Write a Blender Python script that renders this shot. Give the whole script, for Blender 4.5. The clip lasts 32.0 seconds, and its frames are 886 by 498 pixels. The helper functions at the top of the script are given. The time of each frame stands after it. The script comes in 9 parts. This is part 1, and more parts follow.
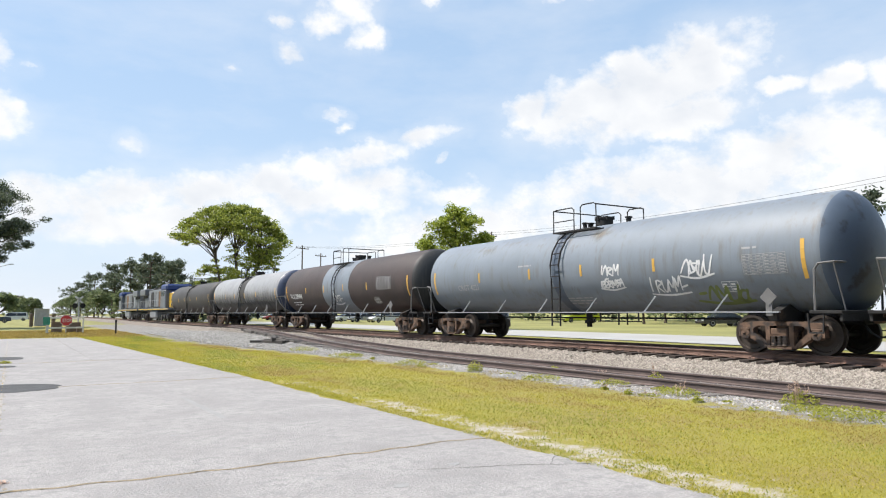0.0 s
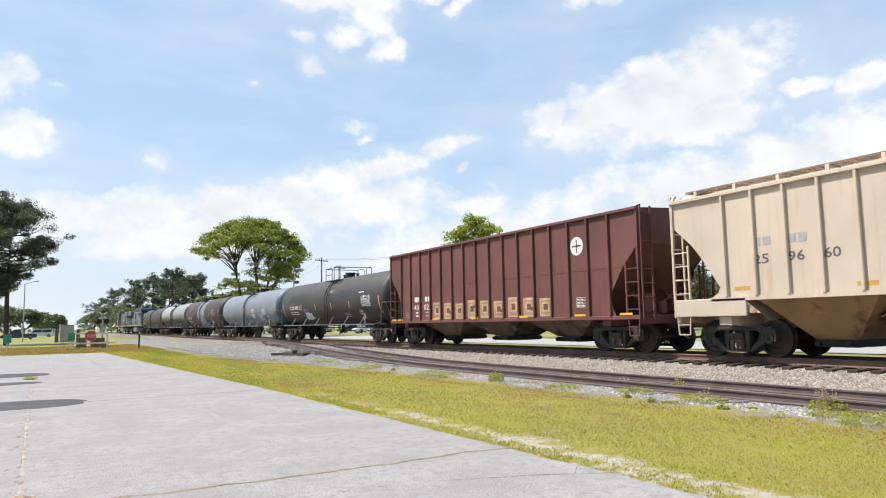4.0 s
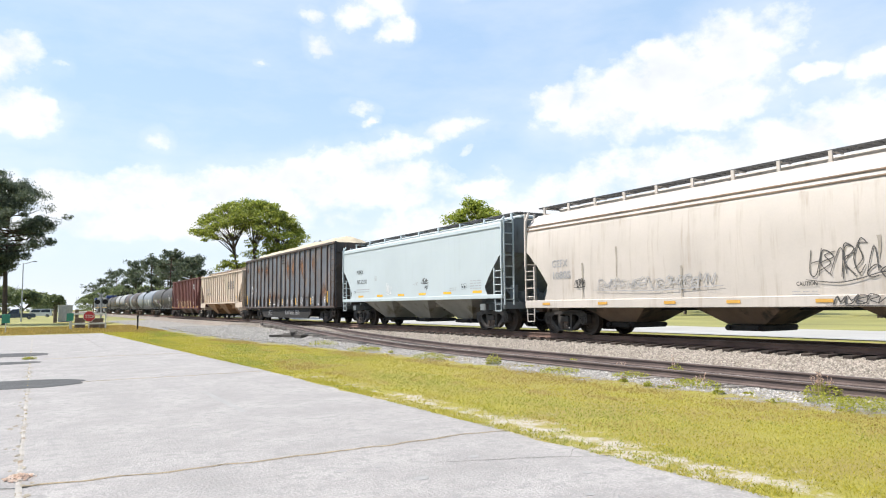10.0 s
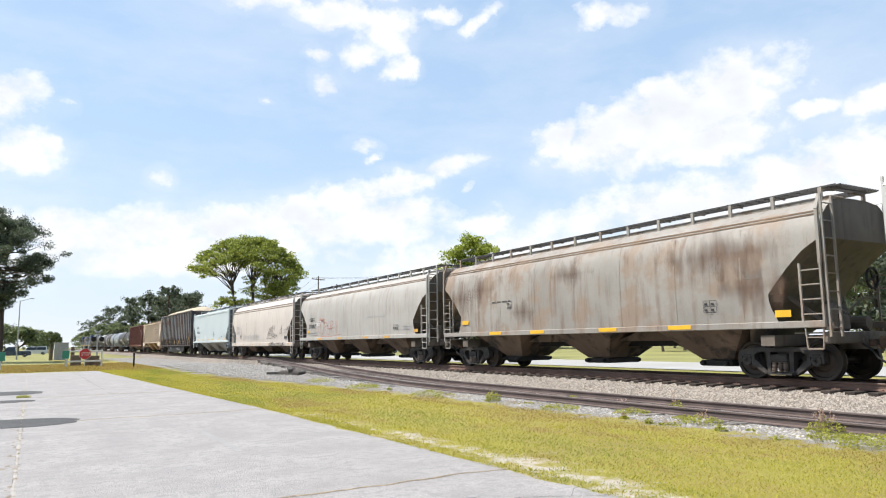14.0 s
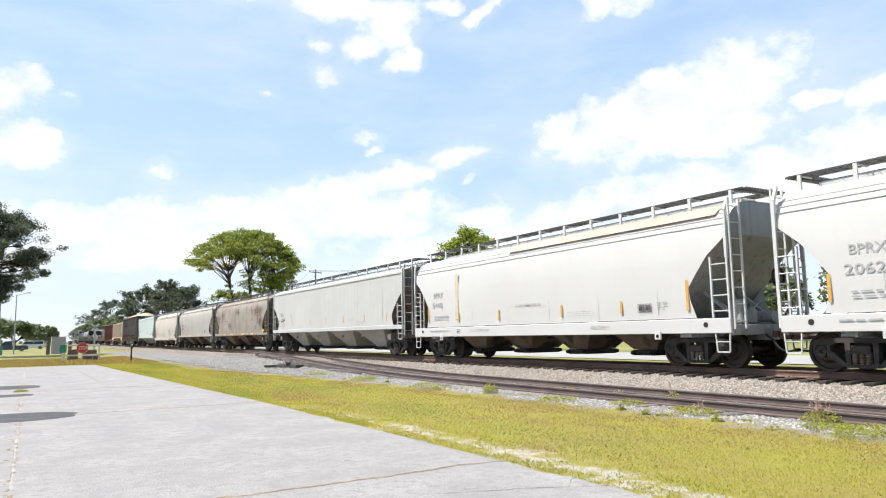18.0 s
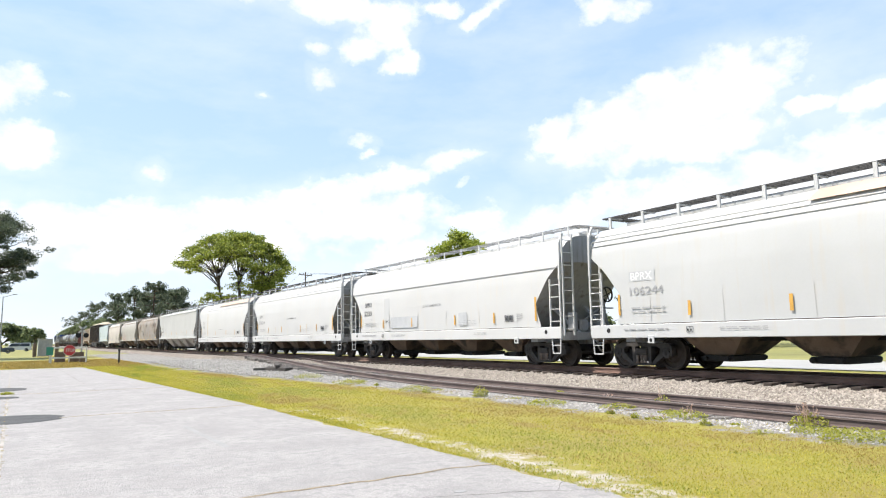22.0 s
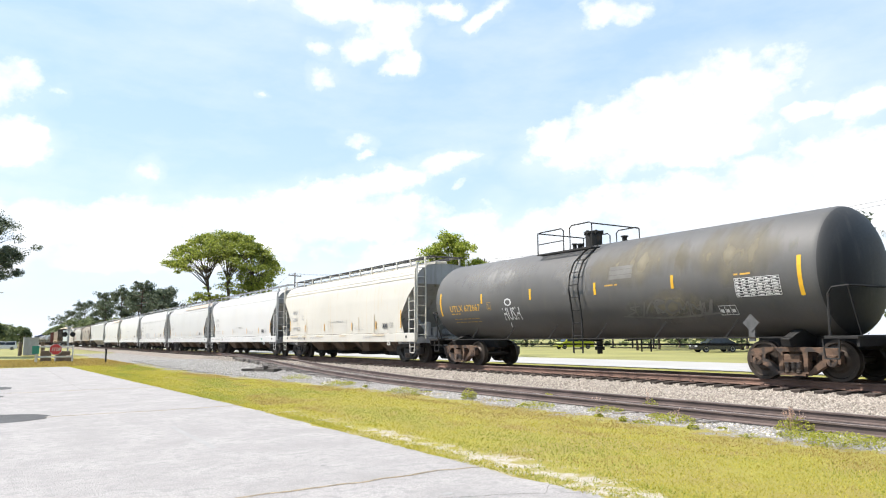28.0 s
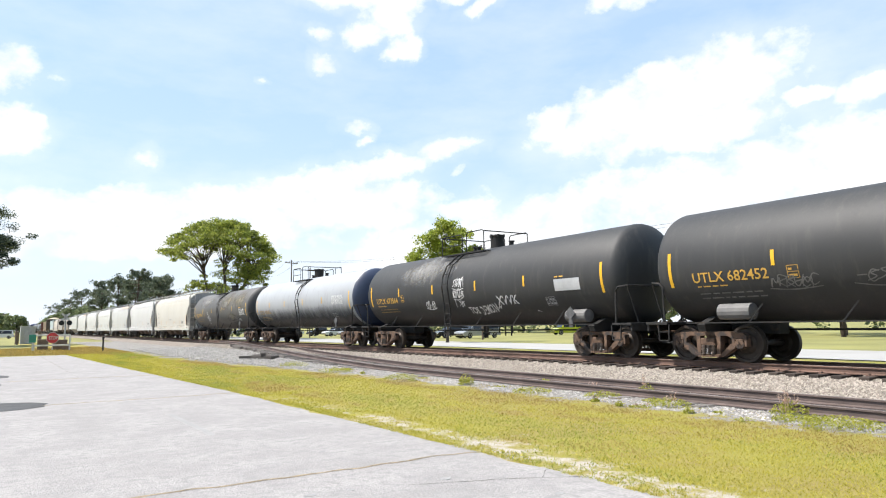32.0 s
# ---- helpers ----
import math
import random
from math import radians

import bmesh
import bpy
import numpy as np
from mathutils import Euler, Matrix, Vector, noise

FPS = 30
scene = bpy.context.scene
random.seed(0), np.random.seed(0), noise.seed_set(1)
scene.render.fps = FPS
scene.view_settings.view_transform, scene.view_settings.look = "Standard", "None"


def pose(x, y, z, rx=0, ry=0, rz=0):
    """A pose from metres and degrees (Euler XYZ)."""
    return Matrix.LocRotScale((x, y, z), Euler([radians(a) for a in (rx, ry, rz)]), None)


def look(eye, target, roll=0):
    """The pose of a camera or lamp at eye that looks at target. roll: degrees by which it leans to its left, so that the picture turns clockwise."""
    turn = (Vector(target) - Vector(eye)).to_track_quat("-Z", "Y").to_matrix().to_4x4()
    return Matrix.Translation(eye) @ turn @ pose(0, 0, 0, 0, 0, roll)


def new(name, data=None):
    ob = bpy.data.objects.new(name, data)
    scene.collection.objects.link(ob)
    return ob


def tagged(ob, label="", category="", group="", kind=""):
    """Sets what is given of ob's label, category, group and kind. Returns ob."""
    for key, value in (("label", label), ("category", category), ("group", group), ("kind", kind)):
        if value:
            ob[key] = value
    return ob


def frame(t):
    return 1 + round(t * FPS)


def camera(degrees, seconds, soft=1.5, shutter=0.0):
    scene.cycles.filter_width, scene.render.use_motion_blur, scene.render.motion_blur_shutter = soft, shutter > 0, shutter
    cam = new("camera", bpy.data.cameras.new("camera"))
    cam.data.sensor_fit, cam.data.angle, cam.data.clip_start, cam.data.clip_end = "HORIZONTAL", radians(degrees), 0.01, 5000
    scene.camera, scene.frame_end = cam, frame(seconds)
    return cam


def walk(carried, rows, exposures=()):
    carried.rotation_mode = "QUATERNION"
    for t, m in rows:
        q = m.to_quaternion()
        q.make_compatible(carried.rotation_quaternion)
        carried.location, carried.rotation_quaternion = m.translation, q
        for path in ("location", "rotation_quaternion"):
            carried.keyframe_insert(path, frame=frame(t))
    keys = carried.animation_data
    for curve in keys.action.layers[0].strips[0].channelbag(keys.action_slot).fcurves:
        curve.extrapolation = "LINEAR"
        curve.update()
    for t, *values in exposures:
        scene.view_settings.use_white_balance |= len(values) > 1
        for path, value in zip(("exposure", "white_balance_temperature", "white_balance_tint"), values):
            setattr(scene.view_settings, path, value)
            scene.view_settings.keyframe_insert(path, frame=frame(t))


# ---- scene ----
EXPOSURES = [(0.0, 0.70), (1.2, 0.65), (2.5, 0.64), (4.5, 0.70), (6.0, 0.80), (8.0, 0.94), (9.0, 0.90), (11.0, 0.80), (14.0, 0.78), (18.0, 0.86), (22.0, 0.93), (25.0, 0.95), (28.0, 0.98), (32.0, 0.93)]
# The camera stands on the car park, hand-held: it only turns.
EYE = (0.0, 0.0, 1.6)
cam = camera(64.76, 32.0, soft=1.1)
TURNS = [  # seconds, tilt, lean, heading
    (0.0, 95.17, 0.16, -31.64),
    (0.5, 95.19, 0.70, -30.56),
    (1.0, 95.31, 0.35, -30.19),
    (1.5, 95.15, 0.40, -29.74),
    (2.0, 95.39, 0.30, -29.57),
    (2.5, 95.02, 0.41, -29.72),
    (4.5, 96.19, 1.14, -30.03),
    (5.0, 96.01, 0.83, -29.22),
    (5.5, 95.48, 0.83, -30.15),
    (6.0, 95.29, 0.69, -31.16),
    (6.5, 95.47, 0.50, -31.32),
    (7.0, 95.18, 0.18, -31.38),
    (7.5, 95.17, 0.25, -31.42),
    (8.0, 95.02, 0.11, -30.89),
    (8.5, 94.75, 0.49, -30.57),
    (9.0, 94.77, 0.44, -30.74),
    (9.5, 94.89, 0.73, -30.13),
    (10.0, 94.63, 0.61, -30.19),
    (10.5, 95.72, 0.82, -30.75),
    (11.0, 96.39, 1.17, -30.96),
    (11.5, 96.41, 1.18, -30.70),
    (12.0, 96.78, 1.01, -30.69),
    (12.5, 96.94, 0.78, -30.17),
    (13.0, 97.36, 0.70, -30.34),
    (13.5, 97.40, 0.62, -30.17),
    (14.0, 97.58, 0.77, -30.30),
    (14.5, 97.24, 0.86, -30.30),
    (15.0, 97.29, 1.15, -30.50),
    (15.5, 97.32, 1.06, -30.51),
    (17.5, 97.37, 0.85, -30.57),
    (18.0, 96.96, 1.03, -30.51),
    (18.5, 96.85, 1.07, -30.43),
    (19.0, 97.79, 0.94, -31.22),
    (19.5, 97.41, 0.83, -31.50),
    (20.0, 97.02, 0.92, -31.33),
    (20.5, 96.97, 0.76, -31.29),
    (21.0, 97.05, 0.85, -31.44),
    (21.5, 97.01, 0.95, -31.57),
    (22.0, 97.21, 0.87, -31.32),
    (22.5, 97.41, 0.71, -31.31),
    (23.0, 97.19, 0.74, -31.62),
    (23.5, 96.83, 1.08, -31.65),
    (24.0, 97.06, 0.74, -31.77),
    (24.5, 97.13, 0.83, -32.13),
    (25.0, 97.12, 0.72, -32.17),
    (25.5, 96.91, 0.50, -32.51),
    (27.5, 97.30, 0.44, -32.10),
    (28.0, 97.36, 0.42, -32.19),
    (28.5, 97.09, 0.57, -31.55),
    (29.0, 97.04, 0.53, -31.65),
    (29.5, 96.97, 0.30, -31.44),
    (30.0, 96.94, 0.34, -31.45),
    (30.5, 96.73, 0.31, -31.35),
    (31.0, 96.54, 0.58, -31.55),
    (31.5, 96.30, 0.59, -31.70),
    (32.0, 96.26, 0.73, -32.44),
]
walk(cam, [(t, pose(*EYE, rx, ry, rz)) for t, rx, ry, rz in TURNS], EXPOSURES)

# ---- sky and sun ----
SUN_WAY = Vector((-0.46, 0.28, 0.84)).normalized()
sun = new("sun", bpy.data.lights.new("sun", "SUN"))
sun.data.energy, sun.data.angle, sun.data.color = 4.4, radians(0.6), (1.0, 0.945, 0.885)
sun.matrix_world = look(SUN_WAY * 200, (0, 0, 0))

world = bpy.data.worlds.new("sky")
scene.world = world
world.use_nodes = True
wt = world.node_tree
wt.nodes.clear()


def wnode(kind, **props):
    n = wt.nodes.new(kind)
    for k, v in props.items():
        if k == "op":
            n.operation = v
    return n


def wmath(op, a, b=None, c=None, clamp=False):
    n = wt.nodes.new("ShaderNodeMath")
    n.operation, n.use_clamp = op, clamp
    for i, v in enumerate((a, b, c)):
        if v is None:
            continue
        if isinstance(v, (int, float)):
            n.inputs[i].default_value = v
        else:
            wt.links.new(v, n.inputs[i])
    return n.outputs[0]


w_co = wt.nodes.new("ShaderNodeTexCoord").outputs["Generated"]
w_sky = wt.nodes.new("ShaderNodeTexSky")
w_sky.sky_type, w_sky.sun_disc = "NISHITA", False
w_sky.sun_elevation, w_sky.sun_rotation = math.asin(SUN_WAY.z), math.atan2(SUN_WAY.x, SUN_WAY.y)
w_sky.air_density, w_sky.dust_density, w_sky.ozone_density = 1.0, 1.0, 1.0
w_sep = wt.nodes.new("ShaderNodeSeparateXYZ")
wt.links.new(w_co, w_sep.inputs[0])
w_z = w_sep.outputs[2]


def wnoise(scale, detail, rough, stretch):
    m = wt.nodes.new("ShaderNodeMapping")
    m.inputs["Scale"].default_value = (1, 1, stretch)
    wt.links.new(w_co, m.inputs[0])
    n = wt.nodes.new("ShaderNodeTexNoise")
    n.inputs["Scale"].default_value, n.inputs["Detail"].default_value, n.inputs["Roughness"].default_value = scale, detail, rough
    wt.links.new(m.outputs[0], n.inputs["Vector"])
    return n.outputs[0]


wisp = wnoise(4.0, 6.0, 0.6, 3.0)
# thin veils all over; the heaped clouds float on a layer of their own further down
veils = wmath("MULTIPLY_ADD", wisp, 0.9, -0.36, clamp=True)
# milky haze towards the horizon
milk = wmath("POWER", wmath("SUBTRACT", 1.0, wmath("ABSOLUTE", w_z), clamp=True), 7.0)
veil = wmath("MULTIPLY_ADD", milk, 0.32, 0.68, clamp=True)
w_mix1 = wt.nodes.new("ShaderNodeMix")
w_mix1.data_type = "RGBA"
sky_dim = wt.nodes.new("ShaderNodeVectorMath")
sky_dim.operation = "SCALE"
wt.links.new(w_sky.outputs[0], sky_dim.inputs[0])
sky_dim.inputs["Scale"].default_value = 0.11
wt.links.new(veil, w_mix1.inputs[0])
wt.links.new(sky_dim.outputs[0], w_mix1.inputs[6])
haze = wt.nodes.new("ShaderNodeMix")
haze.data_type = "RGBA"
wt.links.new(milk, haze.inputs[0])
haze.inputs[6].default_value, haze.inputs[7].default_value = (0.315, 0.440, 0.600, 1), (0.535, 0.572, 0.622, 1)
wt.links.new(haze.outputs[2], w_mix1.inputs[7])
w_mix2 = wt.nodes.new("ShaderNodeMix")
w_mix2.data_type = "RGBA"
wt.links.new(veils, w_mix2.inputs[0])
wt.links.new(w_mix1.outputs[2], w_mix2.inputs[6])
w_mix2.inputs[7].default_value = (0.60, 0.61, 0.63, 1)
w_bg = wt.nodes.new("ShaderNodeBackground")
wt.links.new(w_mix2.outputs[2], w_bg.inputs[0])
w_bg.inputs[1].default_value = 1.0
wt.links.new(w_bg.outputs[0], wt.nodes.new("ShaderNodeOutputWorld").inputs[0])

# ---- drifting cloud layer ----
# cumulus heaps: heading and height in degrees, half width and half height, tilt
TOWER = [
    (49.8, 17.0, 7.9, 3.0, 15), (54.4, 18.3, 2.6, 2.0, 1), (45.1, 16.1, 4.1, 2.3, 15), (40.3, 16.2, 1.8, 1.1, 16), (51.5, 14.9, 4.8, 1.5, 1), (48.8, 19.0, 2.9, 1.2, 21),
]
EAST_BANK = [
    (43.0, 9.7, 4.8, 1.9, 12), (49.6, 10.2, 5.8, 2.3, 7), (57.7, 11.4, 5.5, 2.7, 18), (62.8, 12.4, 4.0, 2.6, 6), (53.6, 9.0, 11.7, 2.6, 10), (65.2, 9.4, 5.0, 3.4, 2),
    (59.9, 16.5, 1.7, 0.7, 5), (63.6, 16.2, 1.6, 0.9, 8), (67.1, 15.9, 1.8, 1.5, -3), (35.1, 6.9, 11.8, 2.3, 6),
]
NORTH_BANK = [
    (31.8, 14.4, 2.8, 0.9, 11), (27.0, 12.8, 3.4, 1.2, 10), (23.0, 11.8, 4.1, 1.5, 12), (18.5, 10.4, 4.9, 1.6, 11), (13.2, 9.7, 4.2, 1.5, 10), (7.0, 9.0, 5.5, 1.6, 6),
    (1.8, 8.1, 3.9, 1.9, 3), (24.4, 9.6, 9.1, 1.9, 5), (32.9, 12.6, 0.8, 0.4, 8), (33.4, 9.5, 3.2, 0.9, 3), (-4.0, 8.1, 3.8, 2.3, 4), (10.3, 6.9, 13.3, 1.7, 5),
    (-1.4, 17.9, 2.4, 1.4, 0), (-0.7, 13.9, 2.2, 1.6, 12), (-4.5, 16.2, 2.8, 2.2, 10),
]
SCRAPS = [
    (24.0, 15.9, 1.7, 0.6, -4), (24.7, 14.9, 0.9, 0.4, 10), (8.4, 12.8, 1.1, 0.9, 14), (1.3, 17.7, 0.9, 0.4, 3), (16.6, 19.2, 0.6, 0.3, 3),
]
OVERHEAD = [
    (22.1, 26.0, 4.5, 1.1, -3), (26.4, 24.6, 2.5, 1.8, 40), (24.5, 23.1, 2.3, 1.1, 31), (27.3, 22.0, 1.5, 1.0, 10), (20.9, 20.7, 1.1, 0.9, 2), (20.7, 22.7, 1.0, 0.6, 3),
    (34.2, 25.5, 1.8, 0.7, 27), (31.3, 26.3, 1.8, 0.7, -2), (45.1, 25.2, 3.0, 1.1, 0), (15.1, 27.2, 3.6, 1.2, 1), (27.9, 29.0, 6.8, 1.6, 5), (39.7, 29.4, 5.0, 1.6, 2),
    (48.5, 28.0, 3.5, 1.2, -5), (9.7, 28.1, 2.3, 1.0, 9), (59.5, 25.5, 2.0, 0.8, -5),
]


def cloud_mat():
    """Sunlit cumulus: crisp heaped outlines, greyer bellies, clear air between."""
    m = bpy.data.materials.new("cumulus")
    m.use_nodes = True
    nt = m.node_tree
    nt.nodes.clear()
    L = nt.links.new

    def op(kind, a, b=None, c=None, clamp=False):
        n = nt.nodes.new("ShaderNodeMath")
        n.operation, n.use_clamp = kind, clamp
        for i, v in enumerate((a, b, c)):
            if isinstance(v, (int, float)):
                n.inputs[i].default_value = v
            elif v is not None:
                L(v, n.inputs[i])
        return n.outputs[0]

    def vec(kind, a, b=None, c=None):
        n = nt.nodes.new("ShaderNodeVectorMath")
        n.operation = kind
        for i, v in enumerate((a, b, c)):
            if isinstance(v, (tuple, Vector)):
                n.inputs[i].default_value = v
            elif v is not None:
                L(v, n.inputs[i])
        return n

    def nz(src, scale, detail, rough):
        n = nt.nodes.new("ShaderNodeTexNoise")
        n.inputs["Scale"].default_value, n.inputs["Detail"].default_value, n.inputs["Roughness"].default_value = scale, detail, rough
        L(src, n.inputs["Vector"])
        return n

    way = vec("NORMALIZE", nt.nodes.new("ShaderNodeTexCoord").outputs["Object"]).outputs[0]
    tall = vec("MULTIPLY", way, (1, 1, 1.35)).outputs[0]
    # ragged outlines: the heaps are looked up along bent rays
    bend = vec("MULTIPLY_ADD", nz(way, 19.0, 8.0, 0.60).outputs["Color"], (0.048, 0.048, 0.040), (-0.024, -0.024, -0.020)).outputs[0]
    bent = vec("ADD", way, bend).outputs[0]
    heap = None
    for az, el, hw, hh, tilt, rim in [(*p, 1.3) for p in TOWER] + [(*p, 1.05) for p in EAST_BANK + NORTH_BANK] + [(*p, 0.62) for p in SCRAPS] + [(*p, 0.95) for p in OVERHEAD]:
        a, e, q = radians(az), radians(el), radians(tilt)
        c = Vector((math.sin(a) * math.cos(e), math.cos(a) * math.cos(e), math.sin(e)))
        right = Vector((math.cos(a), -math.sin(a), 0))
        upw = Vector((0, 0, 1 / math.cos(e)))
        along = (right * math.cos(q) + upw * math.sin(q)) / radians(hw)
        across = (upw * math.cos(q) - right * math.sin(q)) / radians(hh)
        d = vec("SUBTRACT", bent, c).outputs[0]
        r2 = None
        for axis in (along, across):
            dot = vec("DOT_PRODUCT", d, axis).outputs["Value"]
            sq = op("MULTIPLY", dot, dot)
            r2 = sq if r2 is None else op("ADD", r2, sq)
        v = op("MULTIPLY_ADD", r2, -0.8, rim)
        if heap is None:
            heap = v
        else:
            n = nt.nodes.new("ShaderNodeMath")
            n.operation = "SMOOTH_MAX"
            L(heap, n.inputs[0])
            L(v, n.inputs[1])
            n.inputs[2].default_value = 0.25
            heap = n.outputs[0]
    heap = op("MAXIMUM", heap, -2.0)
    curl = nz(tall, 24.0, 12.0, 0.60).outputs[0]
    broad = nz(tall, 8.0, 4.0, 0.55).outputs[0]
    body = op("ADD", heap, op("ADD", op("MULTIPLY", op("SUBTRACT", curl, 0.5), 2.5), op("MULTIPLY", op("SUBTRACT", broad, 0.5), 1.6)))
    dense = op("MULTIPLY_ADD", body, 1.05, 0.02, True)
    # torn gauzy skirts round the heaps
    gauze = op("MULTIPLY", op("MULTIPLY_ADD", heap, 0.30, 0.34, True), op("MULTIPLY_ADD", broad, 2.4, -0.75, True))
    dense = op("MAXIMUM", op("MULTIPLY", dense, 0.90), op("MULTIPLY", gauze, 0.70))
    tone = nt.nodes.new("ShaderNodeMix")
    tone.data_type = "RGBA"
    belly = nz(vec("ADD", tall, (0.0, 0.0, 0.03)).outputs[0], 13.0, 5.0, 0.5).outputs[0]
    L(op("MULTIPLY_ADD", op("ADD", op("MULTIPLY", belly, 1.0), op("MULTIPLY", heap, 0.22)), 2.2, -1.15, True), tone.inputs[0])
    tone.inputs[6].default_value, tone.inputs[7].default_value = (0.68, 0.672, 0.66, 1), (0.515, 0.53, 0.558, 1)
    em = nt.nodes.new("ShaderNodeEmission")
    L(tone.outputs[2], em.inputs[0])
    tr = nt.nodes.new("ShaderNodeBsdfTransparent")
    mx = nt.nodes.new("ShaderNodeMixShader")
    L(dense, mx.inputs[0])
    L(tr.outputs[0], mx.inputs[1])
    L(em.outputs[0], mx.inputs[2])
    L(mx.outputs[0], nt.nodes.new("ShaderNodeOutputMaterial").inputs[0])
    return m


CLOUD_BASE = 500.0
bm = bmesh.new()
sheet = []
for j in range(22):
    e = radians(3.0 + 2.0 * j)
    far = min(CLOUD_BASE / math.sin(e), 4300.0)
    sheet.append([bm.verts.new((far * math.sin(radians(a)) * math.cos(e), far * math.cos(radians(a)) * math.cos(e), far * math.sin(e))) for a in range(-30, 101, 5)])
for r0, r1 in zip(sheet, sheet[1:]):
    for i in range(len(r0) - 1):
        bm.faces.new((r0[i], r0[i + 1], r1[i + 1], r1[i]))
me = bpy.data.meshes.new("cloud_layer")
bm.to_mesh(me)
bm.free()
me.materials.append(cloud_mat())
clouds = tagged(new("cloud_layer", me), "white fair-weather cumulus clouds drifting across a pale blue sky", "clouds", "", "structure")
clouds.matrix_basis = pose(*EYE)


# ---- materials ----
TONE = 0.88  # darkens every base colour to balance bounced light against a brighter sky


def mat(name, col, rough=0.6, metal=0.0, var=0.18, scale=2.0, fine=30.0, bump=0.15, streak=None, patch=None, per=0.0, emit=None, coat=0.0, grain=None):
    """Paint, metal, stone: two scales of noise. streak: (colour, amount) of runs down the side. patch: (colour, amount, scale) of blotches. per: spread from piece to piece."""
    col = tuple(c * TONE for c in col)
    streak = streak and (tuple(c * TONE for c in streak[0]), streak[1])
    patch = patch and (tuple(c * TONE for c in patch[0]), *patch[1:])
    m = bpy.data.materials.new(name)
    m.use_nodes = True
    nt = m.node_tree
    bs = nt.nodes["Principled BSDF"]
    co = nt.nodes.new("ShaderNodeTexCoord").outputs["Object"]
    L = nt.links.new

    def noise_of(sc, det=4.0, stretch=None, rough_n=0.55):
        src = co
        if stretch:
            mp = nt.nodes.new("ShaderNodeMapping")
            mp.inputs["Scale"].default_value = stretch
            L(co, mp.inputs[0])
            src = mp.outputs[0]
        n = nt.nodes.new("ShaderNodeTexNoise")
        n.inputs["Scale"].default_value, n.inputs["Detail"].default_value, n.inputs["Roughness"].default_value = sc, det, rough_n
        L(src, n.inputs["Vector"])
        return n.outputs[0]

    def ramp(fac, lo, hi):
        r = nt.nodes.new("ShaderNodeMapRange")
        r.inputs[1].default_value, r.inputs[2].default_value = lo, hi
        L(fac, r.inputs[0])
        return r.outputs[0]

    def mix(fac, a, b, mode="MIX"):
        n = nt.nodes.new("ShaderNodeMix")
        n.data_type, n.blend_type = "RGBA", mode
        for i, v in ((0, fac), (6, a), (7, b)):
            if isinstance(v, (int, float)):
                n.inputs[i].default_value = v
            elif isinstance(v, tuple):
                n.inputs[i].default_value = (*v, 1)
            else:
                L(v, n.inputs[i])
        return n.outputs[2]

    lo = tuple(max(c * (1 - var), 0) for c in col)
    hi = tuple(min(c * (1 + var), 1) for c in col)
    big = noise_of(scale, 5.0)
    small = noise_of(fine, 3.0)
    c = mix(ramp(big, 0.3, 0.7), lo, hi)
    c = mix(ramp(small, 0.25, 0.75), mix(0.6 * var if grain is None else grain, c, (0, 0, 0)), c)
    if patch:
        c = mix(ramp(noise_of(patch[2], 6.0, None, 0.62), 0.72 - patch[1] * 0.45, 0.82 - patch[1] * 0.45), c, patch[0])
    if streak:
        run = noise_of(1.0, 4.0, (5.0, 5.0, 0.32), 0.6)
        f = ramp(run, 0.66 - streak[1] * 0.3, 0.86 - streak[1] * 0.2)
        n = nt.nodes.new("ShaderNodeMath")
        n.operation = "MULTIPLY"
        L(f, n.inputs[0])
        L(ramp(noise_of(1.3, 3.0), 0.35, 0.6), n.inputs[1])
        c = mix(n.outputs[0], c, streak[0])
    if per:
        rnd = nt.nodes.new("ShaderNodeObjectInfo").outputs["Random"]
        h = nt.nodes.new("ShaderNodeHueSaturation")
        L(c, h.inputs["Color"])
        L(nt.nodes.new("ShaderNodeMapRange").outputs[0], h.inputs["Value"])
        r = h.inputs["Value"].links[0].from_node
        L(rnd, r.inputs[0])
        r.inputs[3].default_value, r.inputs[4].default_value = 1 - per, 1 + per
        c = h.outputs[0]
    L(c, bs.inputs["Base Color"])
    rr = nt.nodes.new("ShaderNodeMapRange")
    L(small, rr.inputs[0])
    rr.inputs[3].default_value, rr.inputs[4].default_value = max(rough - 0.1, 0.05), min(rough + 0.12, 1)
    L(rr.outputs[0], bs.inputs["Roughness"])
    bs.inputs["Metallic"].default_value = metal
    if coat:
        bs.inputs["Coat Weight"].default_value = coat
    if bump:
        b = nt.nodes.new("ShaderNodeBump")
        b.inputs["Strength"].default_value, b.inputs["Distance"].default_value = bump, 0.02
        L(small, b.inputs["Height"])
        L(b.outputs[0], bs.inputs["Normal"])
    if emit:
        bs.inputs["Emission Color"].default_value, bs.inputs["Emission Strength"].default_value = (*emit, 1), 1.0
    return m


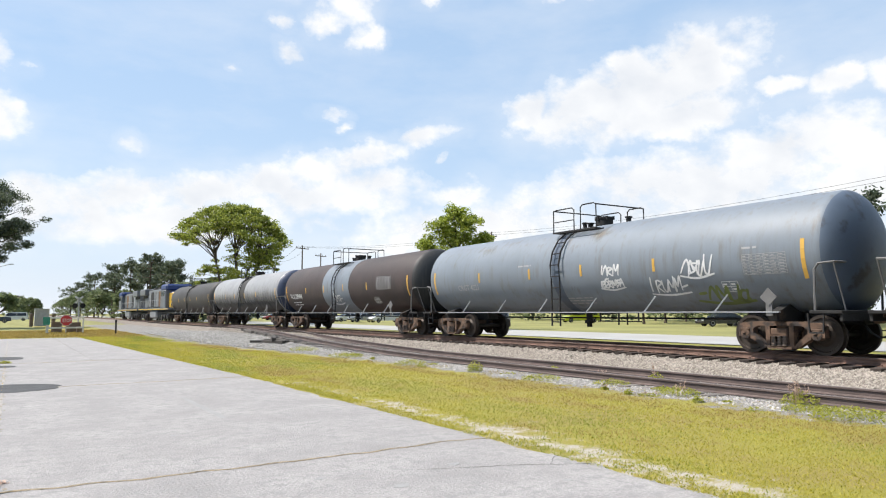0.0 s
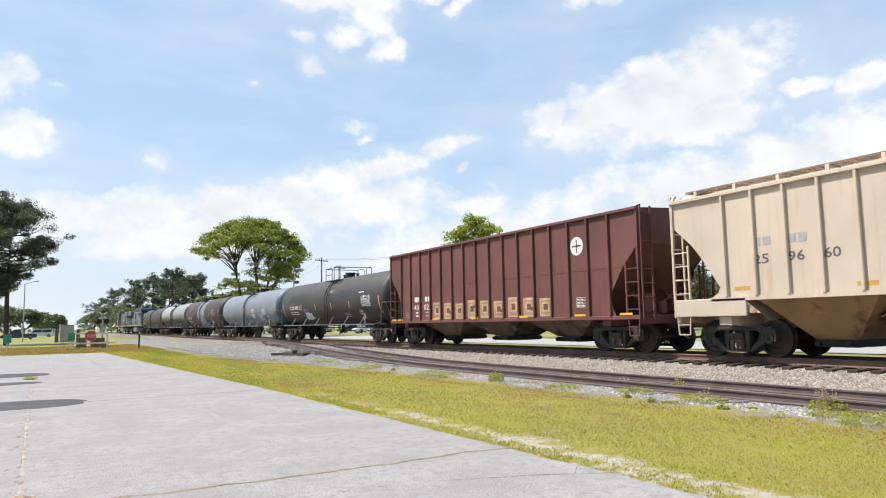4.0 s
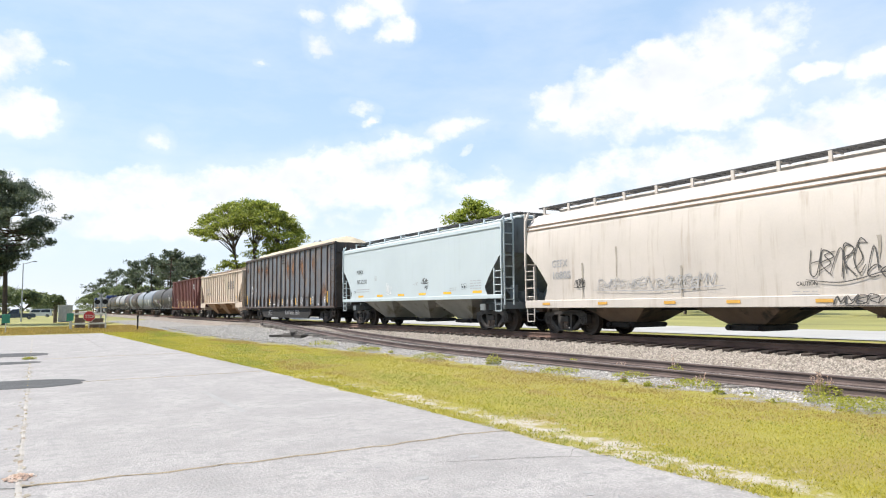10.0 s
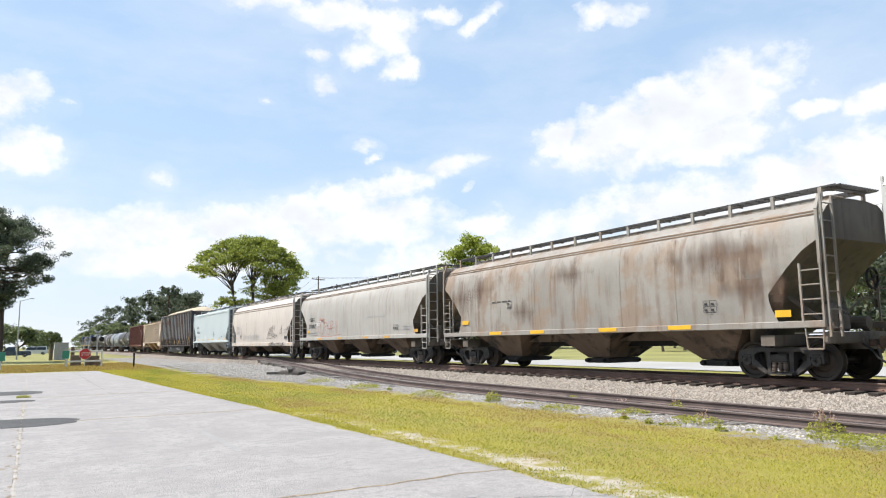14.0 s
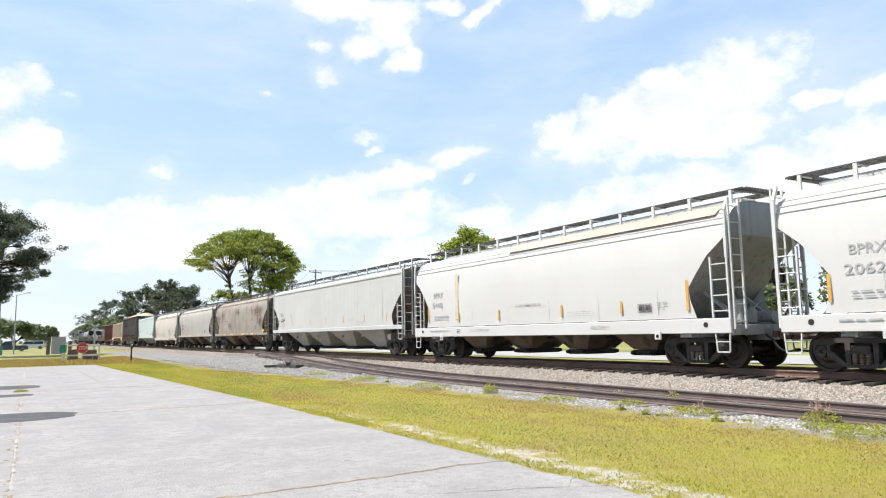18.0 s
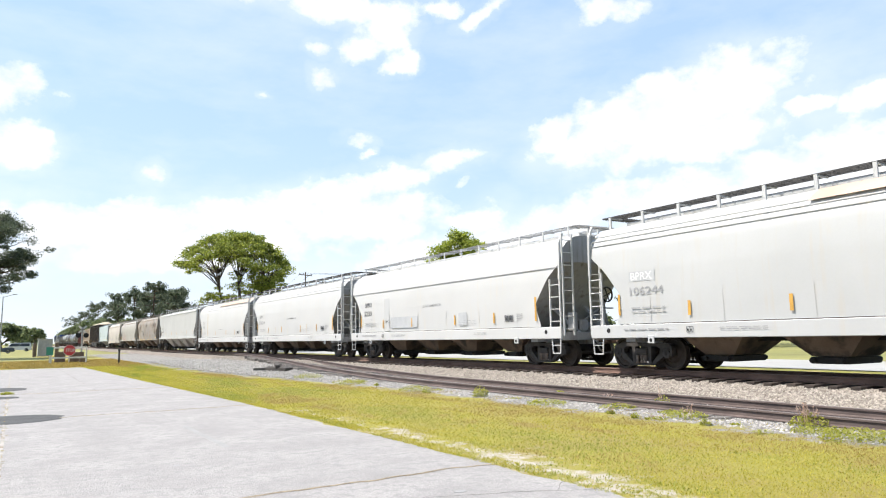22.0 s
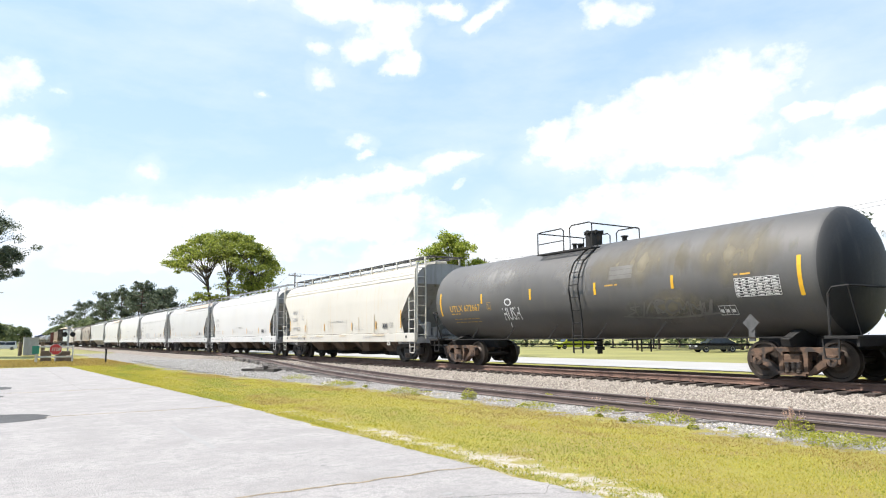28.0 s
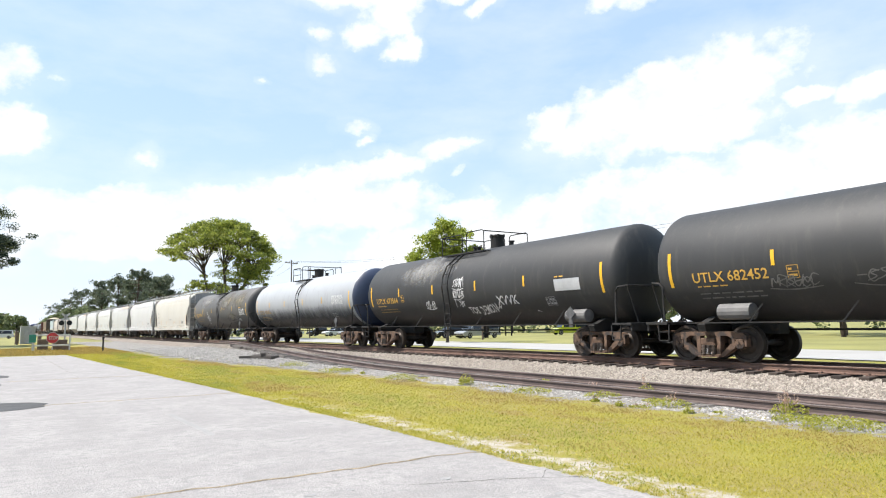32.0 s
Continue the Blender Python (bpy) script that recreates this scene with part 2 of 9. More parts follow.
def leaf_mat(name, col, col2):
    """Foliage: thin leaves that let some light through, each clump of its own green."""
    m = bpy.data.materials.new(name)
    m.use_nodes = True
    nt = m.node_tree
    bs = nt.nodes["Principled BSDF"]
    g = nt.nodes.new("ShaderNodeNewGeometry")
    mx = nt.nodes.new("ShaderNodeMix")
    mx.data_type = "RGBA"
    nt.links.new(g.outputs["Random Per Island"], mx.inputs[0])
    mx.inputs[6].default_value, mx.inputs[7].default_value = (*col, 1), (*col2, 1)
    nt.links.new(mx.outputs[2], bs.inputs["Base Color"])
    bs.inputs["Roughness"].default_value = 0.55
    tr = nt.nodes.new("ShaderNodeBsdfTranslucent")
    nt.links.new(mx.outputs[2], tr.inputs[0])
    ad = nt.nodes.new("ShaderNodeMixShader")
    ad.inputs[0].default_value = 0.5
    nt.links.new(bs.outputs[0], ad.inputs[1])
    nt.links.new(tr.outputs[0], ad.inputs[2])
    nt.links.new(ad.outputs[0], nt.nodes["Material Output"].inputs[0])
    return m


DUST = (0.33, 0.27, 0.20)
RUST = (0.20, 0.075, 0.03)
SOOT = (0.025, 0.024, 0.023)
M_pave = mat("worn_asphalt", (0.398, 0.376, 0.362), 0.92, 0, 0.16, 1.1, 34, 1.0, patch=((0.262, 0.252, 0.243), 0.48, 6.5), grain=0.44)
M_shadow = mat("painted_shadow", (0.07, 0.07, 0.07), 0.9, 0, 0.25, 2, 60, 0.5)
M_soil = mat("crack_soil", (0.16, 0.12, 0.07), 0.95, 0, 0.3, 3, 30, 0.5)
M_lawn = mat("mown_grass", (0.27, 0.25, 0.035), 0.95, 0, 0.18, 0.5, 60, 0.6, patch=((0.30, 0.225, 0.075), 0.42, 0.8), grain=0.35)
M_field = mat("far_grass", (0.245, 0.235, 0.07), 0.95, 0, 0.25, 0.12, 8, 0.6)
M_sand = mat("bare_sand", (0.42, 0.365, 0.285), 0.95, 0, 0.2, 2, 50, 0.6, patch=((0.29, 0.25, 0.06), 0.62, 3.5), grain=0.3)
M_bed = mat("ballast_bed", (0.235, 0.20, 0.168), 0.95, 0, 0.3, 1.2, 25, 0.9)
M_bed2 = mat("grey_gravel_bed", (0.30, 0.28, 0.255), 0.95, 0, 0.3, 1.2, 22, 0.9)
M_road = mat("pale_road", (0.36, 0.35, 0.33), 0.9, 0, 0.1, 0.2, 20, 0.3)
M_rail = mat("rusty_rail", (0.175, 0.105, 0.078), 0.8, 0.05, 0.3, 1.5, 40, 0.3)
M_railtop = mat("worn_rail_head", (0.19, 0.135, 0.11), 0.6, 0.25, 0.15, 2, 40, 0.1)
M_sidingrail = mat("old_siding_rail", (0.125, 0.092, 0.082), 0.8, 0.05, 0.3, 1.5, 40, 0.3)
M_sidingtop = mat("dull_siding_rail_head", (0.165, 0.135, 0.125), 0.65, 0.2, 0.15, 2, 40, 0.1)
M_tie = mat("creosote_tie", (0.06, 0.045, 0.036), 0.95, 0, 0.35, 4, 40, 0.6, per=0.35)
M_tie2 = mat("weathered_tie", (0.20, 0.178, 0.16), 0.95, 0, 0.35, 4, 40, 0.6, per=0.3)
M_truck = mat("brown_truck_steel", (0.15, 0.092, 0.06), 0.85, 0.1, 0.4, 4, 30, 0.4, patch=((0.05, 0.04, 0.035), 0.5, 3.0))
M_truckdark = mat("grimy_truck_steel", (0.056, 0.050, 0.045), 0.7, 0.2, 0.4, 4, 30, 0.4)
M_wheel = mat("wheel_steel", (0.06, 0.047, 0.038), 0.6, 0.5, 0.3, 3, 30, 0.2)
M_under = mat("underframe_black", (0.020, 0.019, 0.018), 0.8, 0.1, 0.4, 3, 30, 0.3, patch=((0.06, 0.04, 0.027), 0.30, 2.0))
M_spring = mat("spring_steel", (0.20, 0.155, 0.125), 0.6, 0.3, 0.3, 6, 40, 0.2)
M_yellow = mat("reflective_yellow", (0.75, 0.42, 0.02), 0.45, 0, 0.1, 3, 40, 0.05)
M_white = mat("white_marking", (0.72, 0.72, 0.70), 0.6, 0, 0.08, 5, 40, 0.05)
M_black = mat("black_marking", (0.03, 0.03, 0.032), 0.6, 0, 0.1, 5, 40, 0.05)
M_ochre = mat("yellow_marking", (0.62, 0.36, 0.06), 0.6, 0, 0.1, 5, 40, 0.05)
M_grey = mat("grey_marking", (0.36, 0.36, 0.36), 0.6, 0, 0.15, 5, 40, 0.05)
M_galv = mat("galvanised_steel", (0.42, 0.43, 0.44), 0.5, 0.6, 0.15, 3, 40, 0.1)
M_wood = mat("pole_wood", (0.16, 0.12, 0.09), 0.9, 0, 0.3, 3, 30, 0.4)
M_bark = mat("bark", (0.10, 0.08, 0.062), 0.95, 0, 0.35, 4, 20, 0.9)
M_pinebark = mat("pine_bark", (0.085, 0.06, 0.045), 0.95, 0, 0.35, 4, 20, 0.9)
M_leafA = leaf_mat("spring_leaves", (0.125, 0.165, 0.030), (0.37, 0.40, 0.07))
M_leafB = leaf_mat("fresh_leaves", (0.165, 0.215, 0.028), (0.43, 0.47, 0.075))
# Needles and far-wood leaves are lightened to carry the air's haze.
M_needle = leaf_mat("hazed_pine_needles", (0.055, 0.075, 0.048), (0.150, 0.175, 0.110))
M_leafC = leaf_mat("hazed_wood_leaves", (0.105, 0.14, 0.065), (0.23, 0.265, 0.12))
M_blade = leaf_mat("grass_blades", (0.285, 0.265, 0.018), (0.50, 0.44, 0.066))
M_blade2 = leaf_mat("browned_grass_blades", (0.245, 0.178, 0.042), (0.41, 0.295, 0.088))
M_lush = leaf_mat("green_grass_blades", (0.155, 0.190, 0.015), (0.345, 0.37, 0.048))
M_dry = leaf_mat("dry_stalks", (0.52, 0.36, 0.28), (0.68, 0.55, 0.45))
M_weed = leaf_mat("weed_leaves", (0.21, 0.225, 0.022), (0.38, 0.375, 0.05))


def stone_mat(name, a, b):
    m = leaf_mat(name, a, b)
    nt = m.node_tree
    nt.links.new(nt.nodes["Principled BSDF"].outputs[0], nt.nodes["Material Output"].inputs[0])
    nt.nodes["Principled BSDF"].inputs["Roughness"].default_value = 0.9
    return m


M_stone = stone_mat("ballast_stone", (0.145, 0.122, 0.10), (0.41, 0.365, 0.31))
M_stone2 = stone_mat("grey_ballast_stone", (0.19, 0.18, 0.165), (0.46, 0.435, 0.40))


def verge_mat():
    """Mown grass in two tones, bare sand along the pavement, loose gravel towards the siding, with ragged borders."""
    m = bpy.data.materials.new("verge_ground")
    m.use_nodes = True
    nt = m.node_tree
    L = nt.links.new
    bs = nt.nodes["Principled BSDF"]
    co = nt.nodes.new("ShaderNodeTexCoord").outputs["Object"]
    xyz = nt.nodes.new("ShaderNodeSeparateXYZ")
    L(co, xyz.inputs[0])

    def nz(sc, det, rough_n=0.6):
        n = nt.nodes.new("ShaderNodeTexNoise")
        n.inputs["Scale"].default_value, n.inputs["Detail"].default_value, n.inputs["Roughness"].default_value = sc, det, rough_n
        L(co, n.inputs["Vector"])
        return n.outputs[0]

    def op(kind, a, b=None, c=None, clamp=False):
        n = nt.nodes.new("ShaderNodeMath")
        n.operation, n.use_clamp = kind, clamp
        for i, v in enumerate((a, b, c)):
            if isinstance(v, (int, float)):
                n.inputs[i].default_value = v
            elif v is not None:
                L(v, n.inputs[i])
        return n.outputs[0]

    def mix(fac, a, b):
        n = nt.nodes.new("ShaderNodeMix")
        n.data_type = "RGBA"
        L(fac, n.inputs[0])
        for i, v in ((6, a), (7, b)):
            if isinstance(v, tuple):
                n.inputs[i].default_value = (*v, 1)
            else:
                L(v, n.inputs[i])
        return n.outputs[2]

    broad, mid, fine = nz(0.7, 6), nz(3.0, 8, 0.7), nz(70.0, 4, 0.7)
    grain = op("MULTIPLY_ADD", op("SUBTRACT", fine, 0.5), 2.2, 0.5, True)
    grass = mix(op("MULTIPLY_ADD", op("SUBTRACT", broad, 0.5), 5.0, 0.45, True), (0.285, 0.258, 0.034), (0.27, 0.205, 0.06))
    grass = mix(grain, mix(op("MULTIPLY_ADD", mid, 3.0, -1.1, True), (0.20, 0.185, 0.028), (0.225, 0.175, 0.05)), grass)
    sand = mix(grain, (0.28, 0.24, 0.18), (0.46, 0.425, 0.37))
    pebble = nz(22.0, 6, 0.75)
    gravel = mix(op("ADD", op("MULTIPLY_ADD", op("SUBTRACT", pebble, 0.5), 3.4, 0.42), op("MULTIPLY", op("SUBTRACT", mid, 0.5), 2.2), None, True), mix(grain, (0.08, 0.073, 0.066), (0.19, 0.176, 0.16)), mix(grain, (0.20, 0.19, 0.175), (0.35, 0.335, 0.31)))
    rag = op("ADD", op("MULTIPLY", op("SUBTRACT", broad, 0.5), 2.6), op("MULTIPLY", op("SUBTRACT", mid, 0.5), 5.0))
    # the verge narrows beyond the bend: its pavement border runs in, its gravel border too
    lean_in = op("MULTIPLY", op("MAXIMUM", op("SUBTRACT", xyz.outputs[1], 17.0), 0.0), 0.034)
    near = op("DIVIDE", op("ABSOLUTE", op("SUBTRACT", op("ADD", xyz.outputs[0], lean_in), 5.62)), 0.62)
    f_sand = op("ADD", op("SUBTRACT", 0.52, near), rag)
    f_sand = op("MULTIPLY_ADD", op("SUBTRACT", f_sand, op("MULTIPLY", op("MINIMUM", op("MAXIMUM", op("SUBTRACT", xyz.outputs[1], 9.0), 0.0), 9.0), 0.085)), 1.5, 0.07, True)
    f_grav = op("MULTIPLY_ADD", op("ADD", op("SUBTRACT", op("ADD", xyz.outputs[0], op("MINIMUM", op("MULTIPLY", op("MAXIMUM", op("SUBTRACT", xyz.outputs[1], 19.0), 0.0), 0.11), 2.1)), 10.0), op("MULTIPLY", rag, 0.75)), 2.2, 0.5, True)
    c = mix(f_grav, mix(f_sand, grass, sand), gravel)
    L(c, bs.inputs["Base Color"])
    bs.inputs["Roughness"].default_value = 0.95
    b = nt.nodes.new("ShaderNodeBump")
    b.inputs["Strength"].default_value, b.inputs["Distance"].default_value = 0.7, 0.02
    L(fine, b.inputs["Height"])
    L(b.outputs[0], bs.inputs["Normal"])
    return m


M_verge = verge_mat()


# ---- mesh helpers ----
def obj(name, bm, material, parent=None, label="", smooth=False):
    me = bpy.data.meshes.new(name)
    bmesh.ops.recalc_face_normals(bm, faces=bm.faces)
    bm.to_mesh(me)
    bm.free()
    return mesh_obj(name, me, material, parent, label, smooth)


def mesh_obj(name, me, material, parent=None, label="", smooth=False):
    me.materials.append(material)
    if smooth:
        me.shade_smooth()
        me.set_sharp_from_angle(angle=radians(38))
    ob = new(name, me)
    if parent:
        ob.parent = parent
    if label:
        tagged(ob, label)
    return ob


def part(name, bm, material, parent, label="", smooth=False):
    return obj(name, bm, material, parent, label, smooth)


def soup(name, verts, faces, material, parent=None, smooth=False):
    me = bpy.data.meshes.new(name)
    me.from_pydata(verts, [], faces)
    return mesh_obj(name, me, material, parent, "", smooth)


def empty(name, m=None):
    e = new(name)
    e.empty_display_size = 0.3
    if m is not None:
        e.matrix_basis = m
    return e


def nb():
    return bmesh.new()


def box(bm, c, s, m=None, bev=0.0):
    x, y, z = (v / 2 for v in s)
    vs = [Vector((sx * x, sy * y, sz * z)) for sx in (-1, 1) for sy in (-1, 1) for sz in (-1, 1)]
    vs = [(m @ v if m else v) + Vector(c) for v in vs]
    v = [bm.verts.new(p) for p in vs]
    fs = [bm.faces.new([v[i] for i in q]) for q in ((0, 1, 3, 2), (4, 6, 7, 5), (0, 4, 5, 1), (2, 3, 7, 6), (0, 2, 6, 4), (1, 5, 7, 3))]
    if bev:
        es = list({e for f in fs for e in f.edges})
        bmesh.ops.bevel(bm, geom=es, offset=bev, segments=1, affect="EDGES")


def bar(bm, a, b, w, h=None):
    """A square bar from a to b."""
    a, b = Vector(a), Vector(b)
    d = b - a
    q = d.to_track_quat("Z", "Y").to_matrix()
    box(bm, (a + b) / 2, (w, h or w, d.length), q)


def tube(bm, pts, r, n=6, r_end=None, cap=True):
    """A round tube along pts; r_end tapers it."""
    pts = [Vector(p) for p in pts]
    rings = []
    up = Vector((0, 0, 1))
    for i, p in enumerate(pts):
        d = (pts[min(i + 1, len(pts) - 1)] - pts[max(i - 1, 0)]).normalized()
        a = d.cross(up)
        if a.length < 1e-3:
            a = d.cross(Vector((1, 0, 0)))
        a.normalize()
        b = d.cross(a)
        rr = r if r_end is None else r + (r_end - r) * i / (len(pts) - 1)
        rings.append([bm.verts.new(p + (a * math.cos(2 * math.pi * k / n) + b * math.sin(2 * math.pi * k / n)) * rr) for k in range(n)])
    for r0, r1 in zip(rings, rings[1:]):
        for k in range(n):
            bm.faces.new((r0[k], r0[(k + 1) % n], r1[(k + 1) % n], r1[k]))
    if cap:
        bm.faces.new(rings[0])
        bm.faces.new(rings[-1][::-1])


def prism(bm, prof, a, b, axis="y"):
    """A closed outline drawn out from a to b along an axis; the outline's two numbers are the other two axes in order."""
    def at(p, s):
        return {"x": (s, p[0], p[1]), "y": (p[0], s, p[1]), "z": (p[0], p[1], s)}[axis]
    v0 = [bm.verts.new(at(p, a)) for p in prof]
    v1 = [bm.verts.new(at(p, b)) for p in prof]
    n = len(prof)
    for i in range(n):
        bm.faces.new((v0[i], v0[(i + 1) % n], v1[(i + 1) % n], v1[i]))
    bm.faces.new(v0[::-1])
    bm.faces.new(v1)


def lathe(bm, prof, axis="y", n=32, c=(0, 0, 0)):
    """prof: (along, radius), turned round an axis through c."""
    rings = []
    for s, r in prof:
        ring = []
        for k in range(n):
            a = 2 * math.pi * k / n
            u, v = r * math.cos(a), r * math.sin(a)
            p = {"y": (u, s, v), "x": (s, u, v), "z": (u, v, s)}[axis]
            ring.append(bm.verts.new(Vector(p) + Vector(c)))
        rings.append(ring)
    for r0, r1 in zip(rings, rings[1:]):
        for k in range(n):
            bm.faces.new((r0[k], r0[(k + 1) % n], r1[(k + 1) % n], r1[k]))
    bm.faces.new(rings[0][::-1])
    bm.faces.new(rings[-1])


def frustum(bm, r0, z0, r1, z1):
    """A funnel between two rectangles (x0, x1, y0, y1) at two heights."""
    def ring(r, z):
        return [bm.verts.new(p) for p in ((r[0], r[2], z), (r[1], r[2], z), (r[1], r[3], z), (r[0], r[3], z))]
    a, b = ring(r0, z0), ring(r1, z1)
    for k in range(4):
        bm.faces.new((a[k], a[(k + 1) % 4], b[(k + 1) % 4], b[k]))
    bm.faces.new(a)
    bm.faces.new(b[::-1])


# ---- ground, pavement, track ----
rng = np.random.default_rng(7)


def ground_z(x):
    """The lie of the land across the line."""
    knots = [(-400, 0), (5.7, -0.01), (8.0, 0.03), (10.6, 0.045), (11.0, 0.04), (13.2, 0.04), (13.9, 0.12), (14.7, 0.27), (15.3, 0.345), (17.6, 0.345), (18.2, 0.30), (19.6, 0.12), (24, 0.1), (400, 0.1)]
    return float(np.interp(x, [k[0] for k in knots], [k[1] for k in knots]))


def pave_edge(y):
    """Where the car park ends towards the verge."""
    return 5.58 - 0.008 * min(max(y - 4, 0), 13) - 0.035 * max(y - 17, 0)


def strip(name, x0, x1, ys, material, lift=0.0, label="", category="ground", rag=0.0, nx=6, tuck=False):
    """A long sheet of ground; rag: ragged long edges."""
    bm = nb()
    rows = []
    for y in ys:
        row = []
        for i in range(nx + 1):
            xa = pave_edge(y) - 0.3 if tuck else x0
            x = xa + (x1 - xa) * i / nx
            if rag and i in (0, nx):
                x += rag * (noise.noise((i * 9.1, y * 1.3, 0.3)) + 0.6 * noise.noise((i * 5.7, y * 4.1, 2.0)))
            if tuck and i == 0:  # its border dips under the pavement
                row.append(bm.verts.new((x - 0.05, y, -0.012)))
            row.append(bm.verts.new((x, y, ground_z(x) + lift)))
        rows.append(row)
    for r0, r1 in zip(rows, rows[1:]):
        for i in range(len(r0) - 1):
            bm.faces.new((r0[i], r0[i + 1], r1[i + 1], r1[i]))
    return tagged(obj(name, bm, material, None, "", True), label, category, "", "structure")


# one sheet to the horizon
bm = nb()
XS = [-900, -300, -60, -10, 5.7, 8.0, 10.6, 11.0, 13.2, 13.9, 14.7, 15.3, 17.6, 18.2, 19.6, 24, 60, 150, 400, 1500]
YS = [-900, -300, -60, -10, 0, 10, 20, 40, 80, 160, 320, 800, 2500]
grid = [[bm.verts.new((x, y, ground_z(x) - 0.02)) for x in XS] for y in YS]
for r0, r1 in zip(grid, grid[1:]):
    for i in range(len(XS) - 1):
        bm.faces.new((r0[i], r0[i + 1], r1[i + 1], r1[i]))
tagged(obj("ground", bm, M_field), "wide flat ground of sunlit yellow-green mown grass", "ground", "", "structure")

YN = [(-6 + 0.5 * i) for i in range(130)]
VY = [(-6 + 0.25 * i) for i in range(100)] + [(19 + 0.5 * i) for i in range(170)]
strip("verge", 5.52, 13.9, VY, M_verge, 0.016, "mown yellow-green verge with bare sand by the pavement and loose gravel by the siding", "grass", 0.13, 16, True)
strip("ballast", 13.5, 19.3, [(-420 + 15.0 * i) for i in range(24)] + [(-60 + 5.0 * i) for i in range(153)], M_bed, 0.02, "brownish crushed-stone ballast of the main line", "ballast", 0.15, 29)
strip("road", 27.4, 36.0, [(-440 + 20.0 * i) for i in range(56)], M_road, 0.02, "pale sunlit road beyond the railway", "road", 0.0, 2)
strip("far_verge", 19.3, 26.7, [(-420 + 10.0 * i) for i in range(95)], M_lawn, 0.008, "grass strip between the railway and the road", "grass", 0.1, 4)

# siding centre line: straight beside the camera, then into the main line
MAIN_X, SIDE_X, RAIL_Z, SIDE_Z = 16.45, 12.1, 0.60, 0.24
GAUGE = 1.505


def side_x(y):
    if y < 15:
        return SIDE_X
    if y < 38:
        return SIDE_X + 0.0036 * (y - 15) ** 2
    if y < 66:
        s = (y - 38) / 28
        x0, k0 = SIDE_X + 0.0036 * 23 ** 2, 0.0072 * 23
        return x0 + k0 * 28 * (s - s * s / 2)
    return MAIN_X


def side_z(y):
    return SIDE_Z + (RAIL_Z - SIDE_Z) * min(max((y - 22) / 30, 0), 1)


RAIL = [(-0.07, -0.16), (0.07, -0.16), (0.07, -0.148), (0.012, -0.125), (0.012, -0.045), (0.036, -0.035), (0.036, -0.006), (0.03, 0), (-0.03, 0), (-0.036, -0.006), (-0.036, -0.035), (-0.012, -0.045), (-0.012, -0.125), (-0.07, -0.148)]


def rail(name, ys, fx, fz, label, side=M_rail, head=M_railtop):
    bm = nb()
    rings = []
    for y in ys:
        rings.append([bm.verts.new((fx(y) + px, y, fz(y) + pz)) for px, pz in RAIL])
    n = len(RAIL)
    for r0, r1 in zip(rings, rings[1:]):
        for k in range(n):
            f = bm.faces.new((r0[k], r1[k], r1[(k + 1) % n], r0[(k + 1) % n]))
            f.material_index = 1 if k in (6, 7, 8) else 0
    bm.faces.new(rings[0])
    bm.faces.new(rings[-1][::-1])
    ob = obj(name, bm, side, None, "")
    ob.data.materials.append(head)
    return tagged(ob, label, "rail", "rails", "structure")


main_ys = [-420, -60, 0, 20, 60, 120, 300, 700]
for s in (-1, 1):
    rail("rail_main", main_ys, lambda y: MAIN_X + s * GAUGE / 2, lambda y: RAIL_Z, "rust-brown steel rail of the main line, its head worn bright")
    rail("rail_siding", [-20, 0, 14] + [16 + 2 * i for i in range(22)], lambda y: side_x(y) + s * GAUGE / 2, side_z, "rusty steel rail of the unused siding", M_sidingrail, M_sidingtop)

# ---- rolling stock ----
WHEEL_R = 0.457


def wheel_profile():
    return [(-0.09, 0.10), (-0.09, 0.20), (-0.03, 0.26), (-0.03, 0.37), (-0.07, 0.39), (-0.07, WHEEL_R), (0.055, WHEEL_R + 0.004), (0.058, WHEEL_R + 0.026), (0.085, WHEEL_R + 0.024), (0.085, 0.39), (0.03, 0.37), (0.03, 0.26), (0.09, 0.20), (0.09, 0.10)]


WHEELSETS = []
MESHES = {}


def shared(key, make):
    """One mesh for all alike parts."""
    if key not in MESHES:
        bm = nb()
        make(bm)
        me = bpy.data.meshes.new(key)
        bmesh.ops.recalc_face_normals(bm, faces=bm.faces)
        bm.to_mesh(me)
        bm.free()
        MESHES[key] = me
    return MESHES[key]


def put(name, key, make, material, parent, m=None, smooth=False):
    first = key not in MESHES
    me = shared(key, make)
    if first:
        me.materials.append(material)
        if smooth:
            me.shade_smooth()
            me.set_sharp_from_angle(angle=radians(38))
    ob = new(name, me)
    ob.parent = parent
    if m is not None:
        ob.matrix_basis = m
    return ob


def make_wheelset(bm):
    lathe(bm, [(-1.05, 0.07), (-0.86, 0.075), (-0.84, 0.085), (0.84, 0.085), (0.86, 0.075), (1.05, 0.07)], "x", 14)
    lathe(bm, [(p[0] - 0.7525, p[1]) for p in wheel_profile()], "x", 36)
    lathe(bm, [(0.7525 - p[0], p[1]) for p in wheel_profile()], "x", 36)
    for s in (-1, 1):  # bearing end cap with three bolts
        lathe(bm, [(s * 1.05, 0.075), (s * 1.10, 0.07), (s * 1.11, 0.03)], "x", 12)
        for k in range(3):
            a = 2 * math.pi * k / 3
            box(bm, (s * 1.115, 0.045 * math.cos(a), 0.045 * math.sin(a)), (0.02, 0.022, 0.022))


